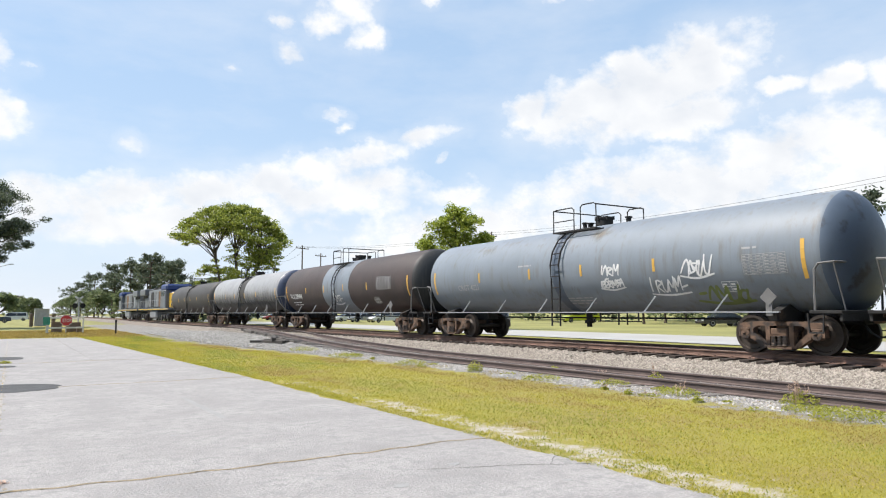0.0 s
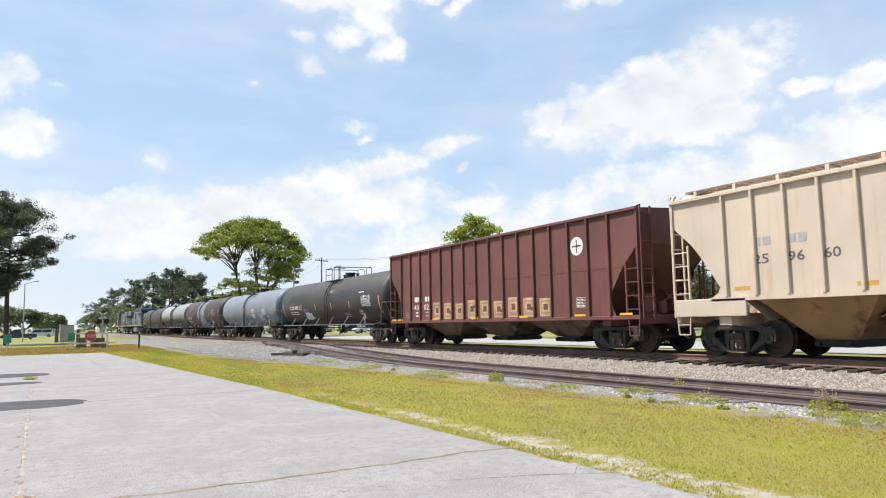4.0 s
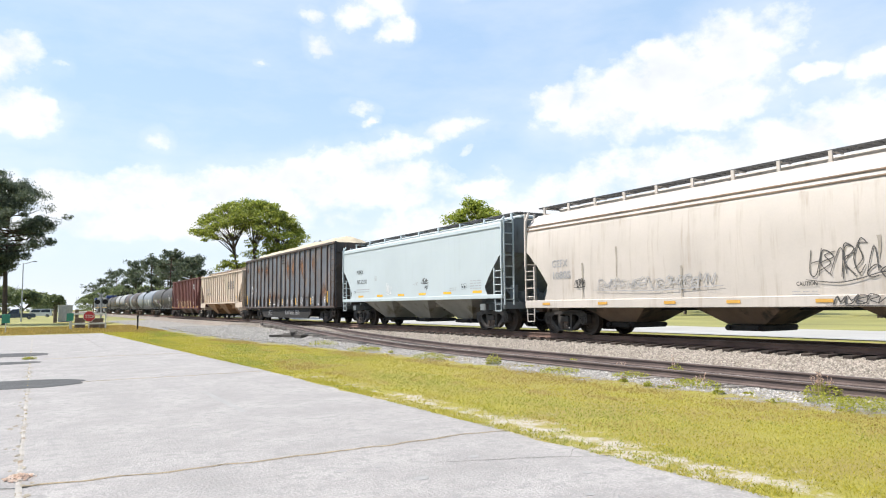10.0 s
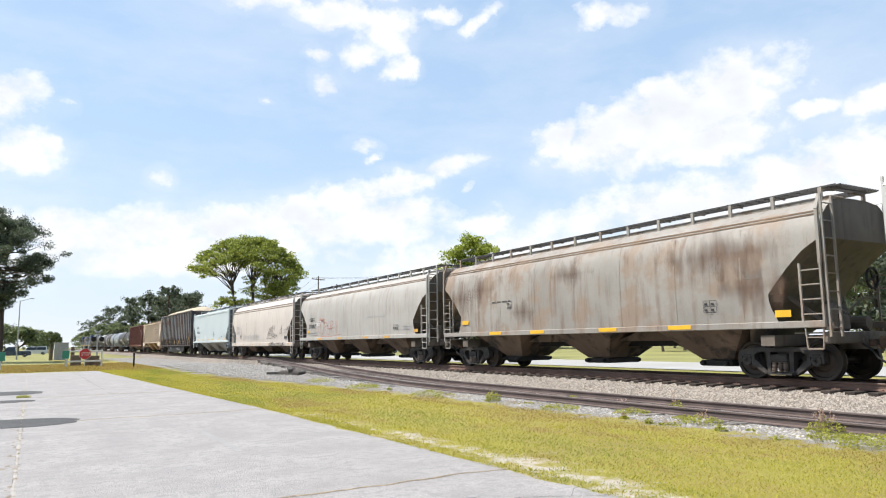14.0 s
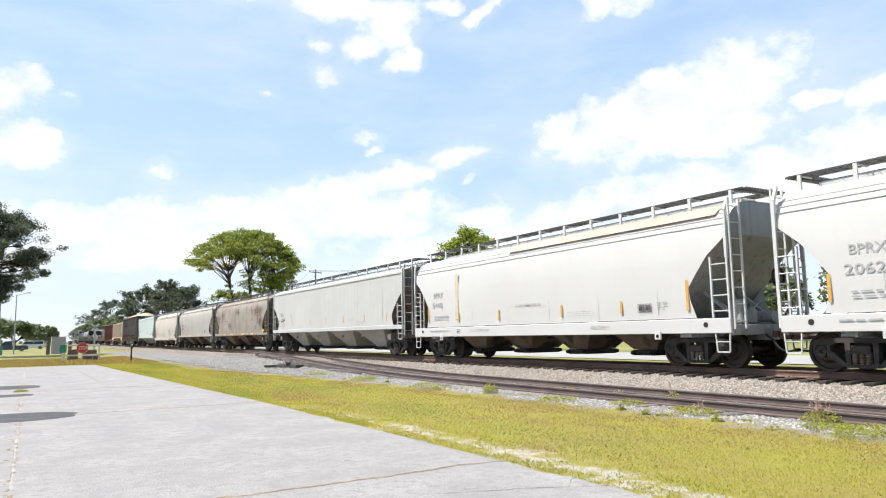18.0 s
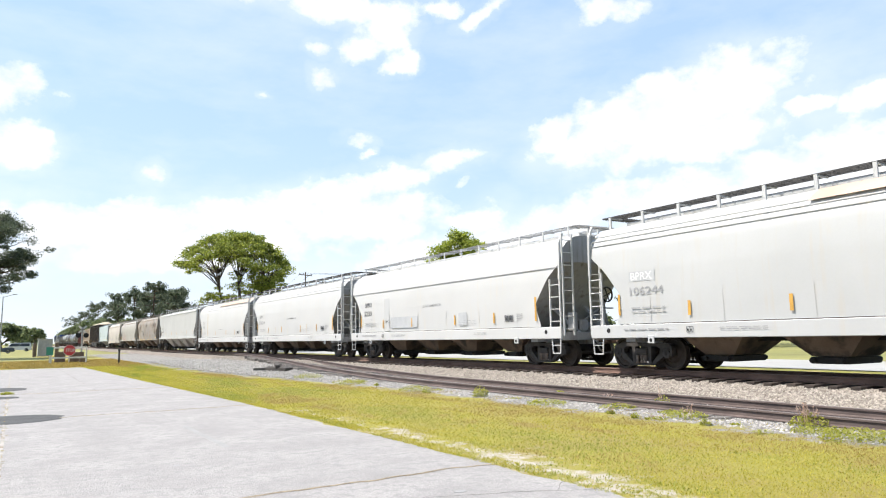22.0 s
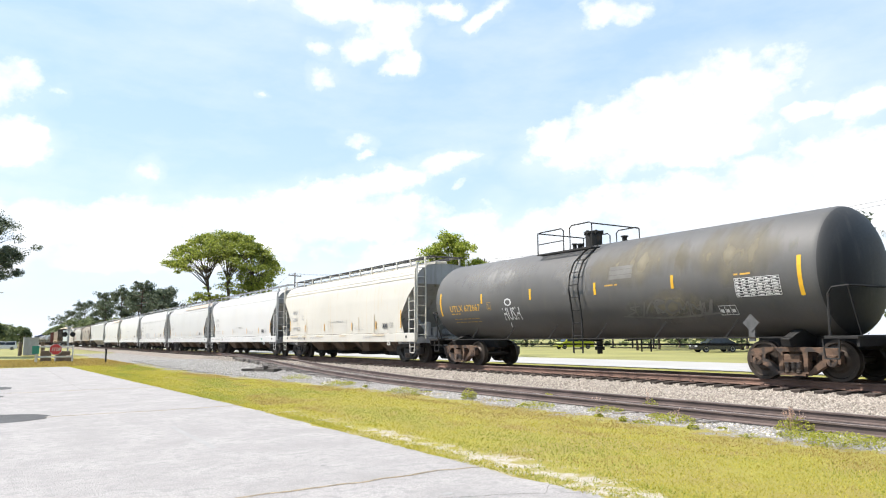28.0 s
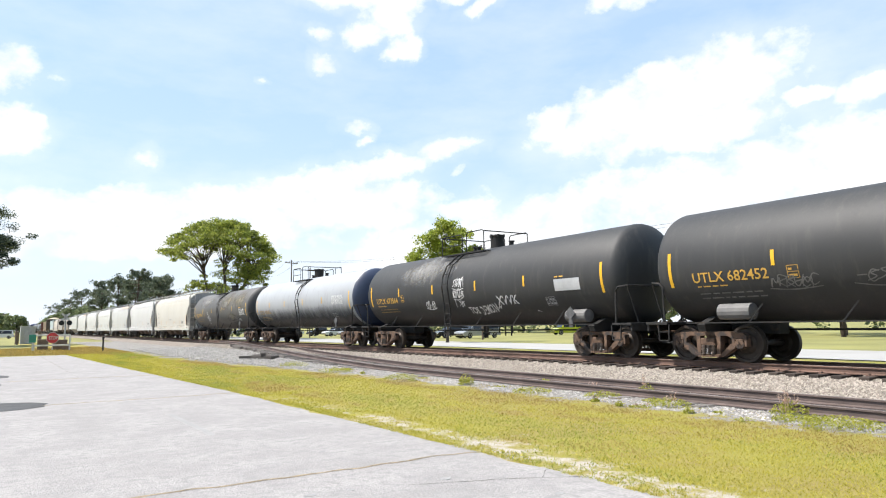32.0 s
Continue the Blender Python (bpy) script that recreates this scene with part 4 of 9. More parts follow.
# --- covered hoppers ---
def hopper(y_front, y_rear, paint, label, zb=1.30, ztop=3.95, zroof=4.28, zboard=4.62, sill=(0.90, 1.28), sill_paint=None, bays=4, W=1.55, round_side=True, cut=(3.38, 2.1, 1.25), posts=0, roof_rib=(3.60, 3.79), post_paint=None, bay_paint=None, board_paint=None, end_paint=None, bay_w=1.25, bay_z=0.24, truck_in=1.5, board=True, sill_full=True, covered=True, weld=0, ladder_paint=None, name="covered_hopper", brown=False, brackets=13, rib_paint=None, seam_z=None, weld_top=None, light_walk=False, bay_pitch=None, bay_len=None, rib_size=(0.05, 0.035)):
    gap = 1.3
    L = y_front - y_rear
    h = L / 2          # body half length
    yc = (y_front + y_rear) / 2
    car = car_root(name, yc, label, "hopper car")
    lp = ladder_paint or paint
    sp = sill_paint or paint
    # cross-section from the near sill over the roof
    if round_side:
        side = [(-W, zb), (-W - 0.02, zb + 0.5), (-W - 0.03, zb + 1.1), (-W - 0.03, zb + 1.6), (-W + 0.02, ztop - 0.45), (-W + 0.10, ztop - 0.15), (-W + 0.30, ztop + 0.08), (-W + 0.62, zroof - 0.06), (-0.5, zroof), (-0.2, zroof + 0.01)]
    else:
        side = [(-W, zb), (-W, zb + 0.7), (-W, zb + 1.4), (-W, ztop - 0.6), (-W, ztop - 0.05), (-W + 0.08, ztop + 0.02), (-0.85, zroof - 0.02), (-0.5, zroof), (-0.2, zroof + 0.01)]
    prof = side + [(-x, z) for x, z in side[::-1]]
    z_cut, z_low, inset = cut
    # add points where the cut begins and ends
    def yend(z):
        if z >= z_cut:
            return h
        if z >= z_low:
            s = (z_cut - z) / (z_cut - z_low)
            return h - inset * s ** 0.75
        s = (z_low - z) / max(z_low - zb, 1e-3)
        return h - inset * (1 - 0.16 * s * s)
    zs = sorted({z for _, z in side} | {z_cut, z_low, (z_cut + z_low) / 2, z_low - (z_low - zb) * 0.5})
    def xat(z):
        return float(np.interp(z, [p[1] for p in side], [p[0] for p in side]))
    side = [(xat(z), z) for z in zs]
    def yslope(z):
        return h - 0.02 if z >= z_cut else h - 0.02 - (z_cut - z) * 1.02
    bm = nb()
    n_y = 2
    rings = []
    for x, z in side:
        e = yend(z)
        rings.append(((x, z), [-e, 0, e]))
    cols = []
    for (x, z), ys in rings:
        cols.append(([bm.verts.new((x, y, z)) for y in ys], [bm.verts.new((-x, y, z)) for y in ys]))
    for (a, af), (b, bf) in zip(cols, cols[1:]):
        for k in range(2):
            bm.faces.new((a[k], a[k + 1], b[k + 1], b[k]))
            bm.faces.new((af[k + 1], af[k], bf[k], bf[k + 1]))
    a, af = cols[-1]
    for k in range(2):
        bm.faces.new((a[k], a[k + 1], af[k + 1], af[k]))
    body = part("body", bm, paint, car, "", True)
    # end sheets: upright above, sloping in below
    for s in (-1, 1):
        bm = nb()
        prev = None
        for x, z in side:
            y = s * min(yslope(z), yend(z) - 0.015)
            pair = [bm.verts.new((x + 0.012, y, z)), bm.verts.new((-x - 0.012, y, z))]
            if prev:
                bm.faces.new((prev[0], prev[1], pair[1], pair[0]))
            prev = pair
        y = s * min(yslope(zb), yend(zb) - 0.015)
        low = [bm.verts.new((-1.0, y - s * 0.4, 0.9)), bm.verts.new((1.0, y - s * 0.4, 0.9))]
        first = [bm.verts.new((side[0][0] + 0.012, y, zb)), bm.verts.new((-side[0][0] - 0.012, y, zb))]
        bm.faces.new((low[0], low[1], first[1], first[0]))
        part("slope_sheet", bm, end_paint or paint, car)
    # ribs along the top of the side
    for z in roof_rib:
        for q in (-1, 1):
            bm = nb()
            box(bm, (q * (-xat(z) + 0.01), 0, z), (rib_size[0], 2 * h - 0.06, rib_size[1]))
            part("side_rib", bm, rib_paint or paint, car)
    if seam_z:
        bm = nb()
        box(bm, (-W - 0.004, 0, seam_z), (0.012, 2 * yend(seam_z) - 0.05, 0.03))
        part("panel_seam", bm, paint, car)
    if weld:
        for k in range(1, weld):
            y = -h + 2 * h * k / weld
            if abs(y) < h - inset - 0.1:
                bm = nb()
                pts = [(xat(z) - 0.002, z) for z in zs if z < (weld_top or ztop)]
                prev = None
                for x, z in pts:
                    pr = [bm.verts.new((x - 0.006, y - 0.02, z)), bm.verts.new((x - 0.008, y, z)), bm.verts.new((x - 0.006, y + 0.02, z))]
                    if prev:
                        bm.faces.new((prev[0], prev[1], pr[1], pr[0]))
                        bm.faces.new((prev[1], prev[2], pr[2], pr[1]))
                    prev = pr
                part("weld_seam", bm, paint, car)
    if posts:
        n_posts, pitch = posts
        for k in range(n_posts):
            y = (k - (n_posts - 1) / 2) * pitch
            z0 = zb
            while yend(z0) < abs(y) and z0 < ztop:
                z0 += 0.05
            for q in (-1, 1):
                bm = nb()
                box(bm, (q * (W + 0.04), y, (z0 + ztop - 0.04) / 2), (0.09, 0.07, ztop - 0.04 - z0), None, 0.012)
                part("side_post", bm, post_paint or paint, car)
        for q in (-1, 1):
            bm = nb()
            box(bm, (q * (W + 0.03), 0, ztop), (0.12, 2 * h, 0.10), None, 0.015)
            part("top_chord", bm, post_paint or paint, car)
    # side sills
    for q in (-1, 1):
        bm = nb()
        if sill_full:
            box(bm, (q * (W + 0.005), 0, sum(sill) / 2), (0.10, 2 * h - 0.02, sill[1] - sill[0]), None, 0.015)
        else:
            for s in (-1, 1):
                box(bm, (q * (W + 0.005), s * (h - 1.1), sum(sill) / 2), (0.10, 2.2, sill[1] - sill[0]), None, 0.015)
            box(bm, (q * (W + 0.01), 0, zb - 0.05), (0.09, 2 * h - 2.4, 0.10))
        part("side_sill", bm, sp, car)
    # end frames
    for s in (-1, 1):
        bm = nb()
        box(bm, (0, s * (h - 0.06), 0.98), (2 * W - 0.12, 0.12, 0.26), None, 0.01)
        box(bm, (0, s * (h - 1.2), 0.86), (0.44, 2.5, 0.30))
        prism(bm, [(-W + 0.06, 0.80), (W - 0.06, 0.80), (W - 0.06, 1.05), (-W + 0.06, 1.05)], s * (h - truck_in) - 0.18, s * (h - truck_in) + 0.18)
        for q in (-1, 1):
            bar(bm, (q * 0.6, s * (h - 0.15), 1.0), (q * 0.75, s * (h - 1.55), 2.1), 0.09)
        box(bm, (0, s * (h - 0.45), 1.09), (2 * W - 0.1, 0.7, 0.03))
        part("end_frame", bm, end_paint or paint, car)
        for q in (-1, 1):
            bm = nb()
            ladder(bm, q * (W + 0.03), s * (h - 0.03), s * (h - 0.52), sill[1] - 0.02, max(z_cut - 0.55, 2.2), 4)
            bar(bm, (q * (W + 0.03), s * (h - 0.03), max(z_cut - 0.6, 2.1)), (q * (W + 0.01), s * (h - 0.03), ztop + 0.02), 0.07)
            bar(bm, (q * (W + 0.01), s * (h - 0.03), ztop + 0.02), (q * (W - 0.14), s * (h - 0.03), zroof + 0.02), 0.07)
            part("side_ladder", bm, lp, car)
            bm = nb()
            ladder_x(bm, s * (h + 0.05), q * (W - 0.04), q * (W - 0.46), 1.0, zroof, 8)
            part("end_ladder", bm, lp, car)
            bm = nb()
            stirrup(bm, q * (W + 0.02), s * (h - 0.28), sill[0], 0.42, 0.46)
            part("step", bm, lp, car)
    # brake gear on the rear end
    bm = nb()
    lathe(bm, [(-h + 0.12, 0.02), (-h + 0.14, 0.15), (-h + 0.75, 0.15), (-h + 0.8, 0.02)], "y", 12, (0.35, 0, 1.32))
    box(bm, (-0.35, -h + 0.4, 1.32), (0.35, 0.3, 0.4), None, 0.05)
    box(bm, (-0.75, -h + 0.4, 1.45), (0.2, 0.3, 0.6), None, 0.03)
    tube(bm, [(-0.35, -h + 0.3, 1.5), (0.3, -h + 0.2, 1.9), (0.9, -h + 0.2, 1.9)], 0.025, 5)
    part("brake_gear", bm, end_paint or M_under, car)
    bm = nb()
    lathe(bm, [(-0.02, 0.22), (-0.02, 0.26), (0.03, 0.26), (0.03, 0.22)], "y", 18, (0.5, -h + 0.05, 2.35))
    caps = [f for f in bm.faces if len(f.verts) > 10]
    bmesh.ops.delete(bm, geom=caps, context="FACES_ONLY")
    for k in range(4):
        a = k * math.pi / 2 + 0.4
        bar(bm, (0.5, -h + 0.05, 2.35), (0.5 + 0.24 * math.cos(a), -h + 0.05, 2.35 + 0.24 * math.sin(a)), 0.03)
    part("brake_wheel", bm, M_under, car)
    # bays
    bay_pitch = bay_pitch or (2 * h - 4.6) / bays
    bl = bay_len or bay_pitch - 0.04
    for k in range(bays):
        ym = bay_pitch * (k - (bays - 1) / 2)
        bm = nb()
        frustum(bm, (-bay_w, bay_w, ym - bl / 2, ym + bl / 2), zb + 0.02, (-0.62, 0.62, ym - bl * 0.16, ym + bl * 0.16), bay_z + 0.2)
        bay = part("bay", bm, bay_paint or paint, car)
        bm = nb()
        box(bm, (0, ym, bay_z + 0.11), (1.4, bl * 0.32, 0.16), None, 0.02)
        part("outlet_gate", bm, M_under, bay)
        for q in (-1, 1):   # pull-shaft ends and their capstans
            for d in (-0.12, 0.12):
                bm = nb()
                lathe(bm, [(q * 0.66, 0.035), (q * 0.76, 0.035), (q * 0.77, 0.065), (q * 0.83, 0.065), (q * 0.84, 0.03)], "x", 8, (0, ym + d * bl, bay_z + 0.11))
                part("capstan", bm, M_under, bay)
        if k:   # ridge over the sill between two bays
            bm = nb()
            yr = ym - bay_pitch / 2
            prism(bm, [(yr - (bay_pitch - bl) / 2 - 0.5, 0.95), (yr + (bay_pitch - bl) / 2 + 0.5, 0.95), (yr + 0.05, zb + 0.01), (yr - 0.05, zb + 0.01)], -0.75, 0.75, "x")
            part("cross_ridge", bm, bay_paint or paint, car)
    bm = nb()
    box(bm, (0, 0, 0.92), (0.36, 2 * h - 4.0, 0.26))
    part("centre_sill", bm, M_under, car)
    # roof walk on brackets, hatches
    if board:
        bp = board_paint or M_galv
        for q in (-1, 1):
            bm = nb()
            x = q * 0.62
            bw = 0.016 if light_walk else 0.035
            for dx in (-0.24, -0.12, 0, 0.12, 0.24):
                box(bm, (x + dx, 0, zboard - 0.02), (bw, 2 * h + 0.1, bw))
            for k in range(60):
                y = -h + 2 * h * (k + 0.5) / 60
                box(bm, (x, y, zboard - 0.03), (0.52, 0.020, 0.016))
            part("roof_walk", bm, bp, car)
            for k in range(brackets):
                y = -h + 0.3 + (2 * h - 0.6) * k / (brackets - 1)
                bm = nb()
                bar(bm, (x + q * 0.27, y, zroof - 0.10), (x + q * 0.27, y, zboard - 0.03), 0.03 if light_walk else 0.05, 0.06 if light_walk else 0.09)
                bar(bm, (x + q * 0.27, y, zboard - 0.05), (x - q * 0.24, y, zboard - 0.05), 0.04)
                part("walk_bracket", bm, lp, car)
        bm = nb()
        box(bm, (0, 0, zroof + 0.10), (0.62, 2 * h - 0.8, 0.16), None, 0.03)
        part("trough_hatch", bm, paint, car)
        for s in (-1, 1):
            bm = nb()
            for dx in range(-7, 8):
                box(bm, (dx * 0.11, s * (h - 0.12), zboard - 0.02), (0.03, 0.5, 0.03))
            box(bm, (0, s * (h - 0.12), zboard - 0.03), (1.75, 0.03, 0.03))
            part("end_walk", bm, bp, car)
    couplers(car, h - 0.22, -h + 0.22)
    for s in (-1, 1):
        truck(car, s * (h - truck_in), not brown)
    return car, flat_side(-(W + 0.035) if round_side else -W, 0), h

# --- paints of the cars ---
P_grey = mat("grey_tank_paint", (0.185, 0.213, 0.245), 0.55, 0, 0.10, 0.7, 20, 0.05, streak=((0.14, 0.13, 0.12), 0.5), patch=((0.26, 0.21, 0.15), 0.10, 0.8))
# The grey tank's colour again, darkened to hold the shade of its ends.
P_greyshade = mat("shaded_grey_tank_head", (0.085, 0.11, 0.15), 0.5, 0, 0.12, 1, 20, 0.05, patch=((0.05, 0.05, 0.055), 0.35, 1.5))
P_dark = mat("charcoal_tank_paint", (0.045, 0.041, 0.038), 0.60, 0, 0.18, 0.6, 20, 0.05, streak=((0.085, 0.07, 0.055), 0.4))
P_black = mat("black_tank_paint", (0.030, 0.030, 0.030), 0.60, 0, 0.18, 0.6, 20, 0.05, streak=((0.058, 0.054, 0.048), 0.45))
P_brownblk = mat("rust_brown_tank_paint", (0.055, 0.038, 0.034), 0.6, 0, 0.25, 0.6, 20, 0.08, streak=((0.03, 0.027, 0.027), 0.55))
P_white = mat("dirty_white_tank_paint", (0.30, 0.305, 0.31), 0.5, 0, 0.12, 0.6, 20, 0.05, streak=((0.17, 0.155, 0.14), 0.6), patch=((0.21, 0.20, 0.19), 0.3, 0.5))
P_white2 = mat("chalky_white_tank_paint", (0.36, 0.372, 0.385), 0.5, 0, 0.08, 0.5, 20, 0.04, streak=((0.24, 0.245, 0.25), 0.40))
P_dusty = mat("dusty_black_tank_paint", (0.098, 0.096, 0.093), 0.60, 0, 0.25, 0.35, 20, 0.05, streak=((0.105, 0.098, 0.085), 0.5))
# Bluish shade of the white tanks' ends, painted as navy.
P_navy = mat("shaded_navy_tank_head", (0.035, 0.05, 0.095), 0.5, 0, 0.15, 1, 20, 0.05, patch=((0.02, 0.02, 0.025), 0.3, 1.5))
P_red = mat("oxide_red_paint", (0.15, 0.052, 0.042), 0.65, 0, 0.2, 0.6, 25, 0.08, streak=((0.085, 0.035, 0.028), 0.5))
P_cream = mat("cream_hopper_paint", (0.58, 0.475, 0.375), 0.6, 0, 0.10, 0.6, 25, 0.06, streak=((0.45, 0.30, 0.18), 0.42), patch=((0.46, 0.27, 0.13), 0.12, 0.8))
P_creambay = mat("rust_stained_bay", (0.36, 0.21, 0.10), 0.75, 0, 0.3, 0.8, 25, 0.1, patch=((0.16, 0.08, 0.04), 0.45, 1.0))
P_gond = mat("slate_gondola_paint", (0.128, 0.142, 0.162), 0.55, 0, 0.30, 0.5, 25, 0.08, streak=((0.25, 0.15, 0.08), 0.66))
P_gpost = mat("rusty_gondola_post", (0.075, 0.06, 0.052), 0.7, 0, 0.3, 1, 25, 0.1, streak=((0.16, 0.08, 0.04), 0.5))
P_mint = mat("pale_blue_hopper_paint", (0.46, 0.52, 0.535), 0.5, 0, 0.05, 0.4, 20, 0.03, streak=((0.42, 0.47, 0.47), 0.4))
P_mintbay = mat("dirty_pale_bay", (0.30, 0.30, 0.27), 0.7, 0, 0.25, 0.6, 20, 0.06, patch=((0.15, 0.13, 0.10), 0.4, 0.9))
P_beige = mat("dirty_beige_hopper_paint", (0.52, 0.47, 0.42), 0.6, 0, 0.08, 0.5, 20, 0.05, streak=((0.36, 0.30, 0.24), 0.5))
P_pink = mat("dusty_grey_beige_paint", (0.385, 0.37, 0.34), 0.62, 0, 0.10, 0.5, 20, 0.05, streak=((0.30, 0.245, 0.20), 0.65), patch=((0.45, 0.36, 0.33), 0.16, 0.7))
P_rusty = mat("rust_brown_hopper_paint", (0.300, 0.280, 0.248), 0.68, 0, 0.18, 0.4, 20, 0.08, streak=((0.17, 0.112, 0.080), 0.62), patch=((0.265, 0.205, 0.155), 0.52, 0.7))
P_pale = mat("pale_grey_hopper_paint", (0.49, 0.49, 0.47), 0.58, 0, 0.06, 0.4, 20, 0.04, streak=((0.42, 0.39, 0.34), 0.5))
P_palebay = mat("pale_grey_bay", (0.46, 0.44, 0.40), 0.65, 0, 0.12, 0.6, 20, 0.05, streak=((0.22, 0.20, 0.17), 0.5))
P_snow = mat("white_hopper_paint", (0.555, 0.55, 0.535), 0.5, 0, 0.04, 0.4, 20, 0.03, streak=((0.58, 0.53, 0.46), 0.40))
P_snow2 = mat("greyish_white_hopper_paint", (0.50, 0.50, 0.49), 0.52, 0, 0.05, 0.4, 20, 0.03, streak=((0.50, 0.46, 0.40), 0.45))
P_ivory = mat("ivory_hopper_paint", (0.56, 0.535, 0.475), 0.52, 0, 0.06, 0.4, 20, 0.03, streak=((0.56, 0.45, 0.30), 0.40))
P_darkbay = mat("grimy_brown_bay", (0.17, 0.12, 0.085), 0.8, 0, 0.35, 0.8, 20, 0.1, patch=((0.045, 0.036, 0.03), 0.48, 1.2))
# White hoppers' end sheets: their shade is put into this grey.
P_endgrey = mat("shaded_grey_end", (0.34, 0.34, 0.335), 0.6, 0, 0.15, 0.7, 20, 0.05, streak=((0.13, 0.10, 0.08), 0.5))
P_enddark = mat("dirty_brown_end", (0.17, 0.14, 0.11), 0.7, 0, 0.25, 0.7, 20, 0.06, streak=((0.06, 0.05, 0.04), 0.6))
# Pale blue end sheets: shade put into a darker blue, plus dirt streaks.
P_mintend = mat("shaded_pale_blue_end", (0.17, 0.19, 0.195), 0.65, 0, 0.2, 0.7, 20, 0.05, streak=((0.07, 0.06, 0.05), 0.6))
P_chips = mat("pale_wood_chips", (0.47, 0.40, 0.29), 0.95, 0, 0.2, 1.5, 25, 1.0)
P_grip = mat("dark_grey_roof_walk", (0.075, 0.073, 0.072), 0.7, 0.4, 0.2, 2, 30, 0.1)
P_walk = mat("pale_grey_roof_walk", (0.34, 0.335, 0.33), 0.6, 0.3, 0.15, 2, 30, 0.1)
P_blue = mat("locomotive_blue", (0.02, 0.045, 0.16), 0.45, 0, 0.15, 1, 20, 0.03)
P_lgrey = mat("locomotive_grey", (0.13, 0.142, 0.158), 0.5, 0, 0.12, 1, 20, 0.03, streak=((0.14, 0.12, 0.10), 0.5))
P_lgrey2 = mat("locomotive_worn_grey", (0.20, 0.21, 0.22), 0.55, 0, 0.2, 1, 20, 0.03)
P_rustdoor = mat("rust_brown_door", (0.17, 0.085, 0.035), 0.7, 0, 0.2, 1, 20, 0.03)
P_lyel = mat("locomotive_yellow", (0.55, 0.34, 0.03), 0.5, 0, 0.1, 1, 20, 0.03)
M_glass = mat("dark_window_glass", (0.02, 0.025, 0.03), 0.08, 0, 0.05, 2, 10, 0.0)
M_graf = mat("white_spray", (0.70, 0.70, 0.70), 0.6, 0, 0.15, 6, 30, 0.0)
M_grafb = mat("black_spray", (0.07, 0.065, 0.06), 0.6, 0, 0.2, 6, 30, 0.0)
M_grafo = mat("orange_spray", (0.50, 0.36, 0.17), 0.6, 0, 0.3, 3, 30, 0.0)
M_grafg = mat("olive_spray", (0.16, 0.20, 0.06), 0.6, 0, 0.3, 3, 30, 0.0)
M_grafp = mat("violet_spray", (0.33, 0.16, 0.36), 0.6, 0, 0.2, 3, 30, 0.0)
M_grafr = mat("red_spray", (0.45, 0.14, 0.10), 0.6, 0, 0.3, 3, 30, 0.0)
M_blot = mat("paint_out_patch", (0.47, 0.475, 0.48), 0.6, 0, 0.1, 3, 30, 0.0)

M_slate = mat("slate_marking", (0.10, 0.103, 0.11), 0.6, 0, 0.15, 5, 40, 0.05)
M_amber = mat("orange_reflective", (0.60, 0.33, 0.06), 0.5, 0, 0.12, 3, 40, 0.05)
M_ochre2 = mat("worn_yellow_marking", (0.40, 0.25, 0.07), 0.6, 0, 0.2, 5, 40, 0.05)
M_dim = mat("faded_grey_spray", (0.15, 0.145, 0.135), 0.65, 0, 0.3, 3, 30, 0.0)
M_signdot = mat("green_marking", (0.05, 0.28, 0.18), 0.6, 0, 0.1, 3, 30, 0.0)
P_bloom = mat("faint_rust_bloom", (0.52, 0.40, 0.28), 0.65, 0, 0.2, 2, 25, 0.05)
P_rustrun = mat("rust_orange_bleed", (0.25, 0.115, 0.05), 0.75, 0, 0.3, 2.5, 25, 0.1, streak=((0.14, 0.10, 0.08), 0.6))

P_ribbrown = mat("brown_stained_rib", (0.24, 0.17, 0.115), 0.7, 0, 0.3, 1, 25, 0.05)
P_runbrown = mat("brown_run", (0.36, 0.32, 0.265), 0.65, 0, 0.2, 3, 25, 0.0)
P_runtan = mat("tan_run", (0.56, 0.48, 0.36), 0.6, 0, 0.15, 3, 25, 0.0)
P_peach = mat("peach_stained_roof", (0.56, 0.40, 0.30), 0.6, 0, 0.15, 1, 25, 0.03)

# ---- the train, front to rear ----


def end_print(car, text, h, zc, R, material):
    """Number and print on the rear head, which faces -y."""
    def head(u, v):
        r2 = min(((u - 0.1) ** 2 + (v - zc) ** 2) / (R * R), 0.98)
        return (u, -(h - 0.36) + 0.55 * (1 - math.sqrt(1 - r2)) - 0.006, v)
    vs, fs = letter_mesh(text)
    wd = max(x for x, _, _ in vs)
    soup("lettering", [head(0.2 + x * 0.95 / wd, zc + 0.72 + y * 0.15 / 0.69) for x, y, _ in vs], fs, material, car)
    rd = random.Random(len(text))
    bm = nb()
    for i in range(4):
        u0 = 0.35 + rd.uniform(0, 0.15)
        u1 = u0 + rd.uniform(0.25, 0.55)
        z0 = zc + 0.55 - 0.13 * i
        bm.faces.new([bm.verts.new(head(a, b)) for a, b in ((u0, z0), (u1, z0), (u1, z0 + 0.05), (u0, z0 + 0.05))])
    part("small_print", bm, material, car)


def end_print_flat(car, mark, num, h, z, material):
    for k, txt in enumerate((mark, num)):
        vs, fs = letter_mesh(txt)
        wd = max(x for x, _, _ in vs)
        soup("lettering", [(0.15 + x * 0.55 / wd, -h - 0.0, z - 0.22 * k + y * 0.15 / 0.69) for x, y, _ in vs], fs, material, car)


